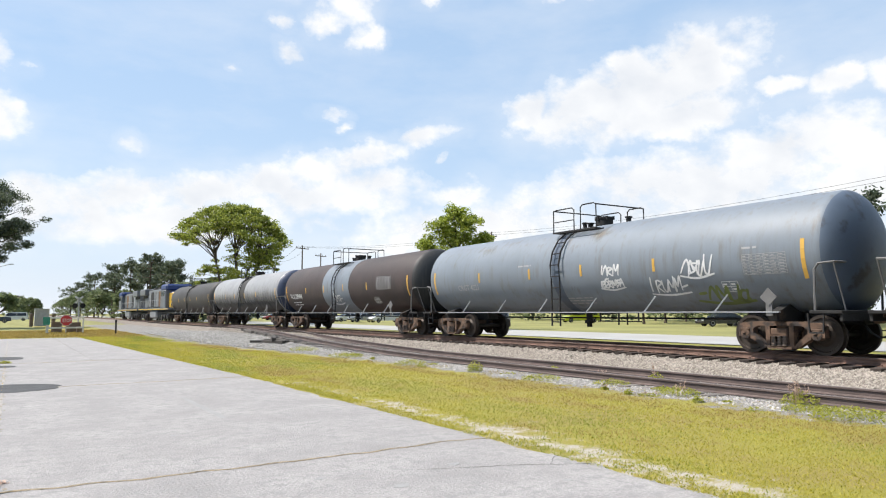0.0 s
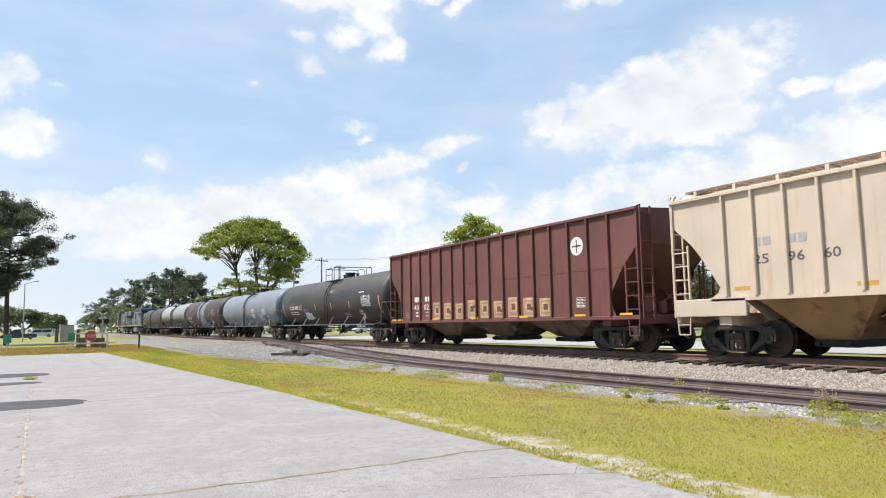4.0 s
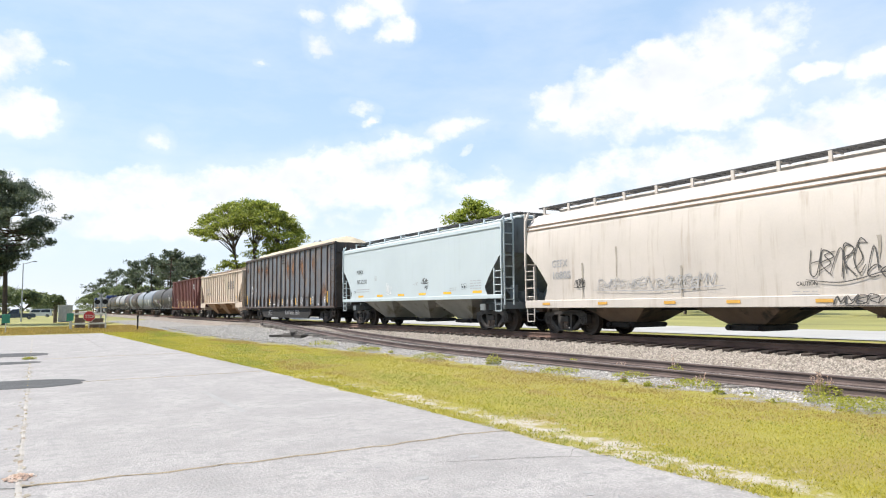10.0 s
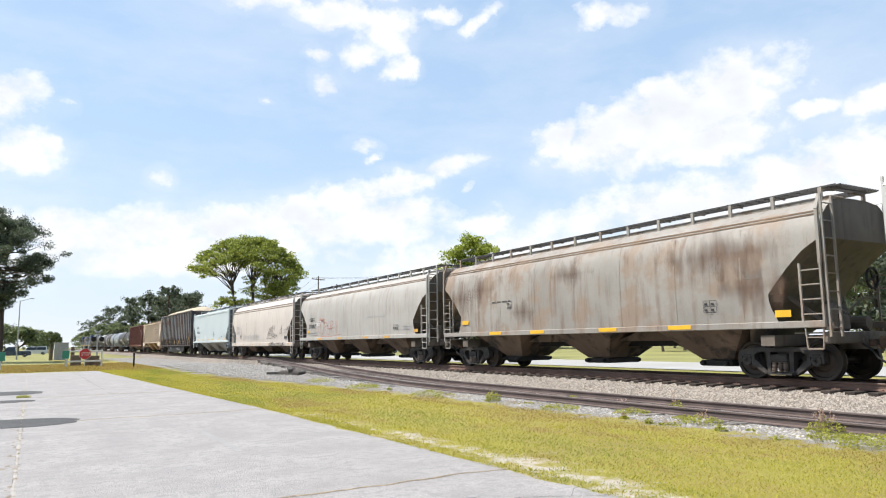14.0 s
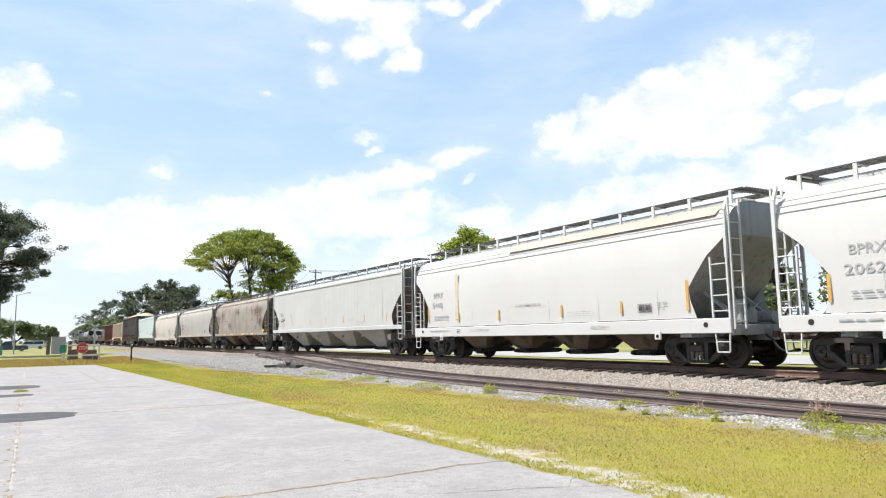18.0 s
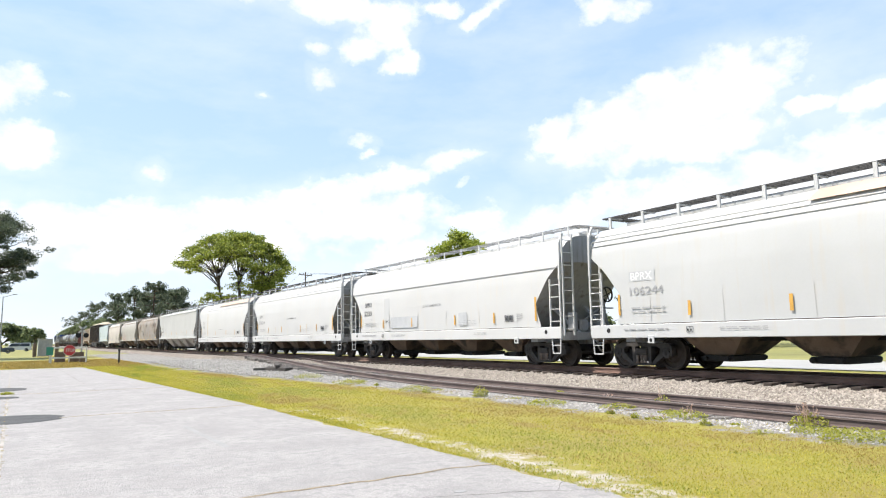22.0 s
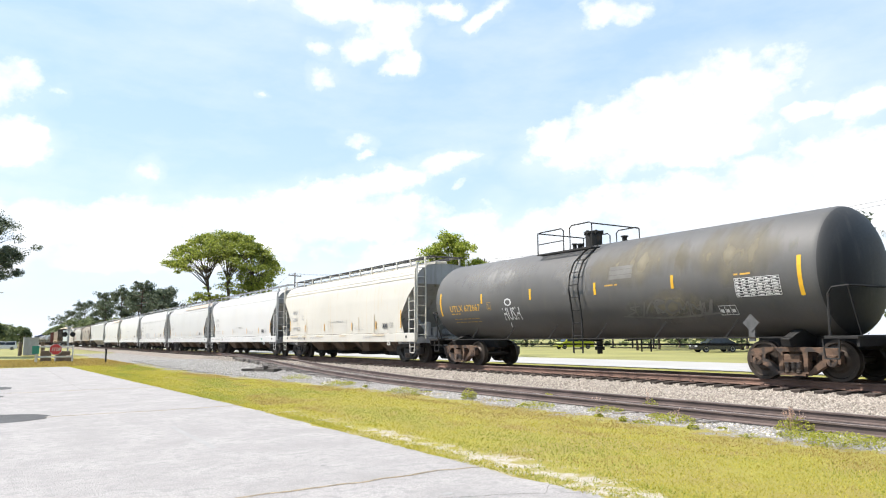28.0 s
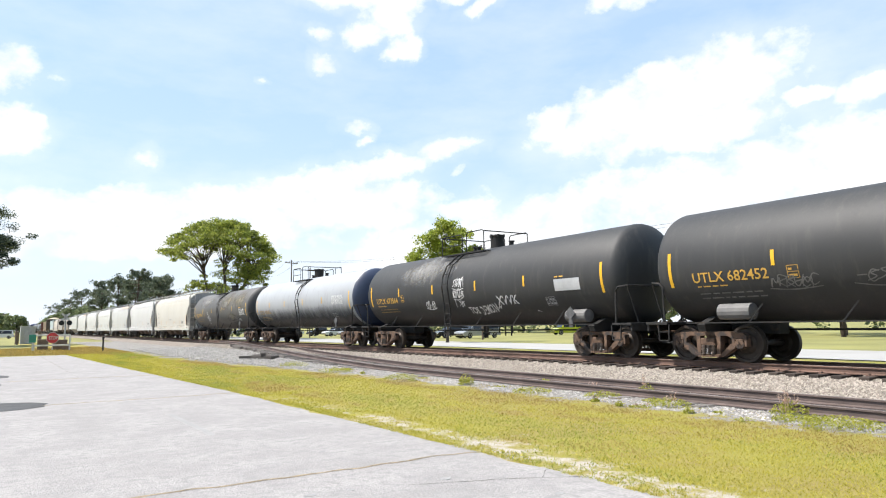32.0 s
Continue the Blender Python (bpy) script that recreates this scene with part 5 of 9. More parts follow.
def block_tag(parent, on, u, v, w, h, material, seed):
    """A fat sprayed block shape that spells nothing: a ring with a dark heart and a notch."""
    tag = patch_part("spray_block", parent, on, u, u + w, v, v + h, material, 0.005)
    patch_part("spray_fill", tag, on, u + w * 0.10, u + w * 0.90, v + h * 0.10, v + h * 0.88, M_fill, 0.007)
    patch_part("spray_ring", tag, on, u + w * 0.20, u + w * 0.80, v + h * 0.26, v + h * 0.78, material, 0.009)
    patch_part("spray_heart", tag, on, u + w * 0.32, u + w * 0.68, v + h * 0.36, v + h * 0.68, P_red, 0.011)
    if seed % 2:
        patch_part("spray_notch", tag, on, u + w * 0.62, u + w * 1.01, v + h * (0.32 if seed % 3 else 0.55), v + h * (0.5 if seed % 3 else 0.72), P_red, 0.013)
    return tag


M_fill = mat("dusty_pink_spray", (0.34, 0.22, 0.16), 0.65, 0, 0.3, 3, 30, 0.0)


def soft_mask(material, tops, edge, noise_amt, gain):
    """Lets a dirt, rust or shade layer thin out to nothing in cloudy, run-down edges."""
    nt = material.node_tree
    L = nt.links.new
    co = nt.nodes.new("ShaderNodeTexCoord")
    sp = nt.nodes.new("ShaderNodeSeparateXYZ")
    L(co.outputs["Generated"], sp.inputs[0])
    mp = nt.nodes.new("ShaderNodeMapping")
    mp.inputs["Scale"].default_value = (1.0, 2.2, 0.5)
    L(co.outputs["Object"], mp.inputs[0])
    nz = nt.nodes.new("ShaderNodeTexNoise")
    nz.inputs["Scale"].default_value, nz.inputs["Detail"].default_value = 1.6, 7.0
    L(mp.outputs[0], nz.inputs["Vector"])

    def op(kind, p, q, clamp=False):
        n = nt.nodes.new("ShaderNodeMath")
        n.operation, n.use_clamp = kind, clamp
        for i, v in enumerate((p, q)):
            if isinstance(v, (int, float)):
                n.inputs[i].default_value = v
            else:
                L(v, n.inputs[i])
        return n.outputs[0]

    f = op("SUBTRACT", tops, sp.outputs[2]) if edge is None else op("SUBTRACT", tops, op("ADD", op("ABSOLUTE", op("SUBTRACT", sp.outputs[2], 0.5), 0.0), op("MULTIPLY", op("ABSOLUTE", op("SUBTRACT", sp.outputs[1], 0.5), 0.0), edge)))
    f = op("ADD", f, op("MULTIPLY", op("SUBTRACT", nz.outputs[0], 0.5), noise_amt))
    L(op("MULTIPLY", f, gain, True), nt.nodes["Principled BSDF"].inputs["Alpha"])


P_oxide = mat("oxide_stain", (0.170, 0.098, 0.064), 0.75, 0, 0.25, 1.2, 25, 0.05)
soft_mask(P_oxide, 0.47, 0.9, 1.1, 1.25)
# Road grime, with the shade of the tank's belly painted in.
P_grimeshade = mat("black_grime_and_shade", (0.075, 0.072, 0.07), 0.7, 0, 0.3, 1.5, 25, 0.0)
soft_mask(P_grimeshade, 0.82, None, 0.45, 1.6)


P_bloomdust = mat("pale_road_dust", (0.27, 0.265, 0.255), 0.85, 0, 0.2, 2.0, 25, 0.0)
soft_mask(P_bloomdust, 0.52, 0.85, 0.9, 1.5)
P_bloomtan = mat("tan_road_dust", (0.215, 0.19, 0.135), 0.85, 0, 0.2, 2.0, 25, 0.0)
soft_mask(P_bloomtan, 0.54, 0.85, 0.9, 1.6)
P_bloomrust = mat("thin_rust_dust", (0.30, 0.235, 0.15), 0.8, 0, 0.2, 2.0, 25, 0.0)
soft_mask(P_bloomrust, 0.34, 0.8, 1.0, 1.2)


def dust(parent, R, zc, y0, y1, z0, z1, material, lift=0.004):
    """A soft cloud of dust clinging to the tank."""
    bm = nb()
    prev = None
    a0, a1 = (math.asin(max(-0.98, min(0.98, (z - zc) / R))) for z in (z0, z1))
    for i in range(9):
        y = y0 + (y1 - y0) * i / 8
        row = [bm.verts.new((-(R + lift) * math.cos(a0 + (a1 - a0) * k / 12), y, zc + (R + lift) * math.sin(a0 + (a1 - a0) * k / 12))) for k in range(13)]
        if prev:
            for k in range(12):
                bm.faces.new((prev[k], prev[k + 1], row[k + 1], row[k]))
        prev = row
    part("dust_film", bm, material, parent, "soft pale dust film", True)


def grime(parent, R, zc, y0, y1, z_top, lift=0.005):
    """Splashed dirt and painted shade over the lower side of a tank."""
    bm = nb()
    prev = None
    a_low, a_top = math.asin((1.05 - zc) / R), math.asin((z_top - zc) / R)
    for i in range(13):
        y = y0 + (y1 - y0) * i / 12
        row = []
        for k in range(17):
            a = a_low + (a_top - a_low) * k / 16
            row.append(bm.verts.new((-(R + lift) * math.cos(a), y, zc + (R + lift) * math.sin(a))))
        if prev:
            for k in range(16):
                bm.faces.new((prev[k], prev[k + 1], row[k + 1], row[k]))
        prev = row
    part("grime", bm, P_grimeshade, parent, "grimy lower side with shade painted in", True)


def run_marks(parent, on, seed, marks, material):
    """Narrow dirt runs down a side: where, top, length."""
    rd = random.Random(seed)
    for u, z, l in marks:
        bm = nb()
        rows = []
        for i in range(7):
            s = i / 6
            w = 0.045 * (1 - 0.7 * s) * rd.uniform(0.7, 1.2)
            rows.append([bm.verts.new(Vector(on(u + d * w + 0.01 * math.sin(5 * s), z - l * s)) + Vector((-0.004, 0, 0))) for d in (-1, 1)])
        for a, b in zip(rows, rows[1:]):
            bm.faces.new((a[0], a[1], b[1], b[0]))
        part("dirt_run", bm, material, parent, "narrow dirt run")


def patch_roof(parent, h, material):
    """Product stain along the near edge of the roof."""
    bm = nb()
    pts = [(-1.455, 3.90), (-1.26, 4.045), (-0.96, 4.215)]
    rows = []
    for i in range(15):
        y = -h + 0.4 + (h * 1.1) * i / 14
        k = 0.35 + 0.65 * abs(noise.noise((y, 1, 2))) ** 0.5
        rows.append([bm.verts.new((x * (1 if j == 0 else 1), y, z + 0.012)) for j, (x, z) in enumerate(pts)])
    for a, b in zip(rows, rows[1:]):
        for j in range(2):
            bm.faces.new((a[j], a[j + 1], b[j + 1], b[j]))
    part("roof_stain", bm, material, parent, "peach-coloured stain along the roof edge")


def locomotive(y_front, y_rear, label, D):
    """D: +1 cab leading, -1 cab trailing."""
    L = y_front - y_rear
    h = L / 2
    car = car_root("locomotive", (y_front + y_rear) / 2, label, "locomotive", "locomotives of the train")

    def block(name, c, s, material, bev=0.05, lab=""):
        bm = nb()
        box(bm, (c[0], D * c[1], c[2]), s, None, bev)
        return part(name, bm, material, car, lab)

    block("frame", (0, 0, 1.45), (3.0, L - 1.4, 0.22), P_lgrey, 0.03)
    block("hood", (0, -1.5, 2.75), (1.9, L - 7.4, 2.35), P_lgrey, 0.12)
    block("roof_panel", (0, -1.5, 3.97), (1.7, L - 9.0, 0.14), M_under)
    block("radiator", (0, -h + 3.4, 3.72), (2.9, 4.2, 0.85), P_lgrey, 0.10, "flared radiator housing")
    block("cab", (0, h - 4.0, 2.55), (3.0, 2.9, 2.2), P_lgrey, 0.10)
    block("cab_top", (0, h - 3.9, 3.95), (2.96, 3.3, 0.75), P_blue, 0.18, "dark blue upper cab")
    block("nose", (0, h - 1.75, 2.45), (2.1, 1.9, 1.9), P_lyel, 0.18, "yellow nose")
    block("nose_top", (0, h - 1.9, 3.30), (2.0, 1.7, 0.25), P_blue, 0.10)
    block("end_panel", (0, -h + 1.0, 2.5), (2.0, 0.25, 2.0), P_lgrey)
    for q in (-1, 1):
        for y in (h - 4.6, h - 3.4):
            pane = block("cab_window", (q * 1.50, y, 3.25), (0.03, 0.85, 0.62), M_glass, 0.01)
        bm = nb()
        for k in range(12):
            y = -h + 1.6 + (L - 7.5) * k / 11
            tube(bm, [(q * 1.42, D * y, 1.55), (q * 1.42, D * y, 2.55)], 0.02, 5)
        tube(bm, [(q * 1.42, -D * (h - 1.6), 2.55), (q * 1.42, D * (h - 5.9), 2.55)], 0.022, 5)
        part("handrail", bm, M_galv, car)
        for k in range(7):
            block("hood_door", (q * 0.97, -6.2 + 1.75 * k, 2.7), (0.05, 1.5, 1.9), (P_lgrey, P_lgrey2, M_under, P_lgrey, P_lgrey2, P_rustdoor, P_lgrey)[k], 0.02)
        for k in range(3):
            block("vent", (q * 1.0, -h + 2.2 + 1.35 * k, 3.2), (0.06, 1.1, 0.5), M_under, 0.01)
        block("sill_stripe", (q * 1.505, 0, 1.45), (0.02, L - 1.6, 0.10), P_lyel, 0.0, "yellow sill stripe")
        for s in (-1, 1):
            bm = nb()
            stirrup(bm, q * 1.45, s * (h - 1.0), 1.35, 0.5, 0.9)
            part("step", bm, P_lgrey, car)
    block("fuel_tank", (0, 0, 0.82), (2.7, 4.6, 1.0), P_lgrey2, 0.2)
    for y in (2.5, -0.5, -3.0):
        block("roof_hatch", (0, y, 4.12), (1.2, 1.2, 0.25), M_under)
    block("exhaust_stack", (0, 1.2, 4.2), (0.5, 0.9, 0.35), M_under)
    for s in (-1, 1):
        bm = nb()
        box(bm, (0, s * (h - 4.0), 0.7), (2.3, 4.4, 0.35), None, 0.05)
        for q in (-1, 1):
            for k in (-1, 0, 1):
                box(bm, (q * 1.15, s * (h - 4.0) + k * 1.7, 0.55), (0.25, 0.5, 0.45), None, 0.04)
        t = part("truck", bm, M_truckdark, car)
        for k in (-1, 0, 1):
            w = put("wheelset", "wheelset", make_wheelset, M_wheel, t, pose(0, s * (h - 4.0) + k * 1.8, WHEEL_R), True)
            WHEELSETS.append(w)
    couplers(car, h - 0.85, -h + 0.85)
    return car


locomotive(127.6, 105.0, "grey and blue diesel locomotive leading the train", 1)
locomotive(105.0, 82.3, "grey diesel locomotive with a dark blue cab and yellow nose", -1)

tank_car(82.3, 63.3, P_dark, "sooty dark grey tank car with worn paint", seams=(0.0,))
car, on, h = tank_car(63.3, 44.6, P_white, "dirty white tank car with a dark end and grimy belt", R=1.46, zc=2.45, head=P_navy, belly=(-0.9, 0.5, P_dark, "grimy dark belt"))
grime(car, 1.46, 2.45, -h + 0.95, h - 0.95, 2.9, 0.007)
patch_part("yellow_mark", car, on, 0.6, 1.6, 1.2, 1.45, M_ochre)
car, on, h = tank_car(44.6, 26.2, P_brownblk, "black and rust-brown tank car with a grey belt", head=P_black, belly=(-1.6, 2.0, P_grey, "grey repainted belt"), stripe=M_ochre)
lettering(car, "TILX 290484", on, -7.4, 1.85, 0.28, M_white, 2.0)
bars(car, on, -7.2, 1.6, 1.4, 2, M_white, 0.05, 0.09, 3)
table(car, on, 4.9, 2.1, 1.5, 0.6, M_grey)
table(car, on, 4.3, 1.45, 0.6, 0.28, M_white, 2, 3, "stencil_box")
scrawl(car, on, -0.6, 1.5, 1.1, 0.5, M_graf, 12, 4, 0.05)

# The band by the ladder draws the jacket step together with its shadow.
car, on, h = tank_car(26.2, 7.95, P_grey, plat=(-0.2, 1.0), label= "weathered blue-grey tank car with white spray tags", R=1.43, zc=2.38, head=P_greyshade, ladder_at=0.24, tips=(0.36, 0.27), placard_in=1.9, belly=(0.12, 0.52, P_greyshade, "dark jacket seam and painted shadow beside the ladder"), stripe=M_ochre, stripes=(-4.7, -1.7, 0.85, 3.75), sz=2.28)
dust(car, 1.43, 2.38, -0.5, -2.4, 3.0, 3.78, P_bloomrust)
dust(car, 1.43, 2.38, 5.6, 3.8, 2.9, 3.75, P_bloomrust)
lettering(car, "CRGT 4221", on, -6.24, 1.84, 0.2, M_grey, 1.4)
bars(car, on, -2.3, 2.55, 0.7, 1, M_grey, 0.05, 0.05, 5)
table(car, on, 6.5, 1.88, 1.12, 0.48, M_grey, 7, 6)
bars(car, on, 6.5, 2.5, 0.4, 1, M_grey, 0.05, 0.05, 35)
table(car, on, 5.8, 1.50, 0.45, 0.24, M_white, 2, 2, "stencil_box")
bars(car, on, -0.1, 1.42, 1.1, 3, M_grey, 0.03, 0.05, 6)
scrawl(car, on, 1.75, 2.05, 0.65, 0.34, M_graf, 21, 3, 0.05)
scrawl(car, on, 1.62, 1.68, 0.9, 0.32, M_graf, 22, 6, 0.045)
scrawl(car, on, 3.5, 1.5, 1.2, 0.42, M_graf, 23, 6, 0.045)
scrawl(car, on, 4.65, 1.92, 0.95, 0.48, M_graf, 24, 4, 0.05)
scrawl(car, on, 4.9, 1.25, 1.5, 0.4, M_grafg, 25, 5, 0.07)
end_print(car, "CRGT 4221", h, 2.38, 1.43, M_grey)

car, on, h = tank_car(7.95, -10.35, P_dark, "charcoal-black tank car with white lettering and a violet tag", R=1.43, zc=2.40, head=P_black, brown=False, ladder_at=-0.7, stripe=M_ochre, stripes=(-4.1, -1.5, 1.2, 4.0), sz=2.1)
lettering(car, "CRGX 8082", on, -6.6, 2.02, 0.24, M_white, 1.86)
table(car, on, -4.55, 2.0, 0.24, 0.28, M_white, 2, 1, "stencil_box")
bars(car, on, -6.5, 1.82, 1.6, 2, M_white, 0.045, 0.08, 7)
patch_part("paint_out", car, on, -6.34, -3.66, 2.5, 2.95, P_black, 0.004, "darker repainted patch")
scrawl(car, on, -3.85, 1.82, 0.8, 0.28, M_grafp, 31, 5, 0.05)
scrawl(car, on, -3.75, 1.42, 1.35, 0.36, M_graf, 32, 10, 0.08)
bars(car, on, 0.9, 2.95, 0.6, 2, M_grey, 0.04, 0.05, 8)
patch_part("paint_out", car, on, 2.6, 4.5, 2.5, 2.95, P_black, 0.004, "darker repainted patch")
table(car, on, 5.75, 1.95, 1.15, 0.55, M_white, 7, 5)
bars(car, on, 5.4, 2.68, 0.7, 1, M_white, 0.05, 0.05, 36)
table(car, on, 5.15, 1.5, 0.5, 0.26, M_white, 2, 3, "stencil_box")
bars(car, on, 2.9, 1.6, 0.8, 3, M_grey, 0.04, 0.05, 9)
end_print(car, "CRGX 8082", h, 2.40, 1.43, M_grey)

# red open-top hopper
car, on, h = hopper(-10.94, -27.25, P_red, "dull oxide-red ribbed hopper car with yellow graffiti along its base", zb=1.08, ztop=4.20, zroof=4.27, sill=(0.98, 1.10), bays=3, round_side=False, posts=(16, 0.927), cut=(3.2, 1.75, 1.2), roof_rib=(), board=False, bay_paint=P_darkbay, end_paint=P_red, sill_paint=P_red, name="hopper_car", seam_z=2.55)
for k, u in enumerate((-5.69, -5.33, -4.72, -4.43)):  # the road's initials as plain blocks
    patch_part("emblem_block", car, on, u, u + (0.29 if k != 2 else 0.22), 1.93, 2.15, M_white, 0.006, "white block in place of initials")
lettering(car, "435", on, -5.76, 1.57, 0.23, M_white, 0.68)
lettering(car, "025", on, -4.83, 1.57, 0.23, M_white, 0.70)
bars(car, on, -5.6, 1.42, 0.5, 2, M_white, 0.06, 0.08, 10)
bars(car, on, -4.65, 1.42, 0.5, 2, M_grey, 0.06, 0.08, 37)
bars(car, on, -6.6, 1.45, 0.35, 3, M_grey, 0.025, 0.08, 38)
for k in range(9):
    block_tag(car, on, -3.95 + 0.93 * k, 1.14, 0.66, 0.72 - 0.05 * (k % 3), M_grafo, k)
bm = nb()
lathe(bm, [(-0.002, 0.30), (0.004, 0.30)], "x", 24, (-1.562, -5.5, 3.35))
part("round_emblem", bm, M_white, car, "white round emblem")
bm = nb()
box(bm, (-1.567, -5.5, 3.35), (0.004, 0.05, 0.42))
box(bm, (-1.567, -5.5, 3.35), (0.004, 0.42, 0.05))
part("emblem_cross", bm, P_red, car)
table(car, on, 5.4, 1.4, 0.4, 0.3, M_white, 3, 2)
for k, u in enumerate((-7.75, -7.1, -3.7, -0.6, 2.6, 5.6, 7.6)):
    patch_part("reflective_stripe", car, on, u - 0.26, u + 0.26, 1.11, 1.18, M_yellow, 0.06)

# cream three-bay covered hopper
car, on, h = hopper(-28.50, -45.27, P_cream, "cream ribbed covered hopper with rust-stained slope bays", zb=1.50, ztop=4.10, zroof=4.30, zboard=4.48, sill=(1.02, 1.47), bays=3, bay_pitch=4.58, bay_len=3.05, round_side=False, posts=(17, 0.84), cut=(3.45, 1.75, 1.45), roof_rib=(), bay_paint=P_creambay, end_paint=P_cream, sill_full=False, board_paint=P_ribbrown, bay_w=1.5, brackets=14)
for u in (-5.92, -5.66, -5.02, -4.76):  # initials as plain blocks
    patch_part("emblem_block", car, on, u, u + 0.2, 2.68, 2.88, M_grey, 0.006, "grey block in place of initials")
lettering(car, "25", on, -5.95, 2.26, 0.22, M_slate, 0.42)
lettering(car, "96", on, -5.05, 2.26, 0.22, M_slate, 0.42)
lettering(car, "60", on, -4.2, 2.26, 0.22, M_slate, 0.40)
for k, u in enumerate((3.32, 4.16, 4.98)):  # company emblem as plain blocks
    bm = nb()
    patch(bm, on, u, u + 0.13, 2.86, 3.32, 0.006)
    patch(bm, on, u + 0.13, u + 0.31, 3.20, 3.32, 0.006)
    patch(bm, on, u + 0.13, u + 0.31, 2.86, 2.98, 0.006)
    patch(bm, on, u + 0.31, u + 0.44, 2.86, 3.32, 0.006)
    patch(bm, on, u - 0.03, u + 0.48, 2.68, 2.79, 0.006)
    part("emblem_block", bm, M_slate, car, "dark grey block of a company emblem")
table(car, on, 4.2, 1.78, 0.42, 0.34, M_slate, 2, 2)
bars(car, on, 5.0, 1.95, 0.4, 3, M_grey, 0.04, 0.05, 39)
bars(car, on, 5.85, 1.95, 0.3, 2, M_grey, 0.03, 0.05, 40)
bm = nb()
patch(bm, lambda u, v: (-1.55, 1.86 - (u * 0.707 - v * 0.707), 1.72 + (u * 0.707 + v * 0.707)), -0.15, 0.15, -0.15, 0.15, 0.01)
part("placard", bm, P_darkbay, car, "dark diamond placard")
for u, z in ((-6.3, 1.64), (-3.3, 1.60), (-0.4, 1.60), (3.35, 1.62), (6.3, 1.80)):
    patch_part("reflective_stripe", car, on, u - 0.22, u + 0.22, z, z + 0.1 + (0.12 if u > 6 else 0), M_amber, 0.004)
for i, u in enumerate((-2.0, -0.4, 0.9, 1.7)):
    patch_part("rust_bloom", car, on, u, u + 0.45, 3.35, 3.62, P_bloom, 0.003, "faded rust bloom")

# gondola with wood chips
soft_mask(P_rustrun, 0.50, 0.30, 1.5, 1.5)
soft_mask(P_bloom, 0.40, 0.6, 1.0, 1.2)
yf, yr = -46.55, -66.15
h = (yf - yr) / 2
car = car_root("gondola", (yf + yr) / 2, "tall slate-grey gondola with rust runs, heaped with pale wood chips", "gondola car")
W, zb, zt = 1.52, 1.0, 4.74
for q in (-1, 1):
    bm = nb()
    box(bm, (q * W, 0, (zb + zt) / 2), (0.05, 2 * h, zt - zb))
    part("side_wall", bm, P_gond, car)
    bm = nb()
    box(bm, (q * (W + 0.02), 0, zt - 0.03), (0.20, 2 * h + 0.04, 0.16), None, 0.03)
    part("top_chord", bm, P_gpost, car)
    bm = nb()
    box(bm, (q * (W + 0.03), 0, zb), (0.16, 2 * h, 0.12), None, 0.02)
    part("bottom_rail", bm, P_gpost, car)
    for k in range(20):
        y = (-h + 0.06 if k == 0 else h - 0.06) if k in (0, 19) else -h + 1.26 + (2 * h - 2.52) * (k - 1) / 17
        bm = nb()
        lo = 0.06 if k in (0, 19) else 0.09
        prism(bm, [(q * (W + 0.02), zt - 0.1), (q * (W + 0.10), zt - 0.1), (q * (W + 0.10), 1.9), (q * (W + 0.15), 1.65), (q * (W + 0.15), zb + 0.05), (q * (W + 0.02), zb + 0.05)], y - 0.045, y + 0.045)
        part("side_post", bm, P_gpost, car)
    bm = nb()
    prism(bm, [(-h + 4.3, zb - 0.05), (h - 4.3, zb - 0.05), (h - 4.45, 0.55), (h - 4.95, 0.28), (-h + 4.95, 0.28), (-h + 4.45, 0.55)], q * (W - 0.10) - 0.06, q * (W - 0.10) + 0.06, "x")
    part("fishbelly_sill", bm, M_under, car, "deep black sill below the side")
    for s in (-1, 1):
        bm = nb()
        if s < 0:
            ladder(bm, q * (W + 0.08), s * (h - 0.08), s * (h - 0.62), zb, zt - 0.2, 11)
        else:
            ladder(bm, q * (W + 0.08), s * (h - 0.08), s * (h - 0.5), zb - 0.1, 1.9, 4)
        part("side_ladder", bm, P_gpost, car)
        bm = nb()
        stirrup(bm, q * (W + 0.02), s * (h - 0.3), zb - 0.03, 0.45, 0.5)
        part("step", bm, P_gpost, car)
for s in (-1, 1):
    bm = nb()
    box(bm, (0, s * (h - 0.03), (zb + zt) / 2), (2 * W, 0.06, zt - zb))
    end_wall = part("end_wall", bm, P_gpost, car)
    for z in (1.6, 2.5, 3.4, 4.2):
        bm = nb()
        box(bm, (0, s * (h + 0.03), z), (2 * W - 0.1, 0.10, 0.14))
        part("rib", bm, P_gpost, end_wall)
    for x in (-0.9, 0, 0.9):
        bm = nb()
        box(bm, (x, s * (h + 0.02), (zb + zt) / 2), (0.10, 0.08, zt - zb - 0.1))
        part("post", bm, P_gpost, end_wall)
bm = nb()
box(bm, (0, 0, 0.93), (2 * W, 2 * h - 0.2, 0.10))
box(bm, (0, 0, 0.80), (0.4, 2 * h - 1.0, 0.30))
part("floor", bm, M_under, car)
bm = nb()   # heaped load
rows = []
for j in range(41):
    y = -h + 0.08 + (2 * h - 0.16) * j / 40
    row = []
    for i in range(13):
        x = -W + 0.03 + (2 * W - 0.06) * i / 12
        ends = min(1.0, (h - abs(y)) / 1.9)
        z = zt - 0.14 + 0.72 * math.cos(x / W * math.pi / 2) ** 0.8 * ends + 0.07 * noise.noise((x * 2, y * 1.4, 3)) + 0.04 * noise.noise((x * 6, y * 6, 1))
        row.append(bm.verts.new((x, y, z)))
    rows.append(row)
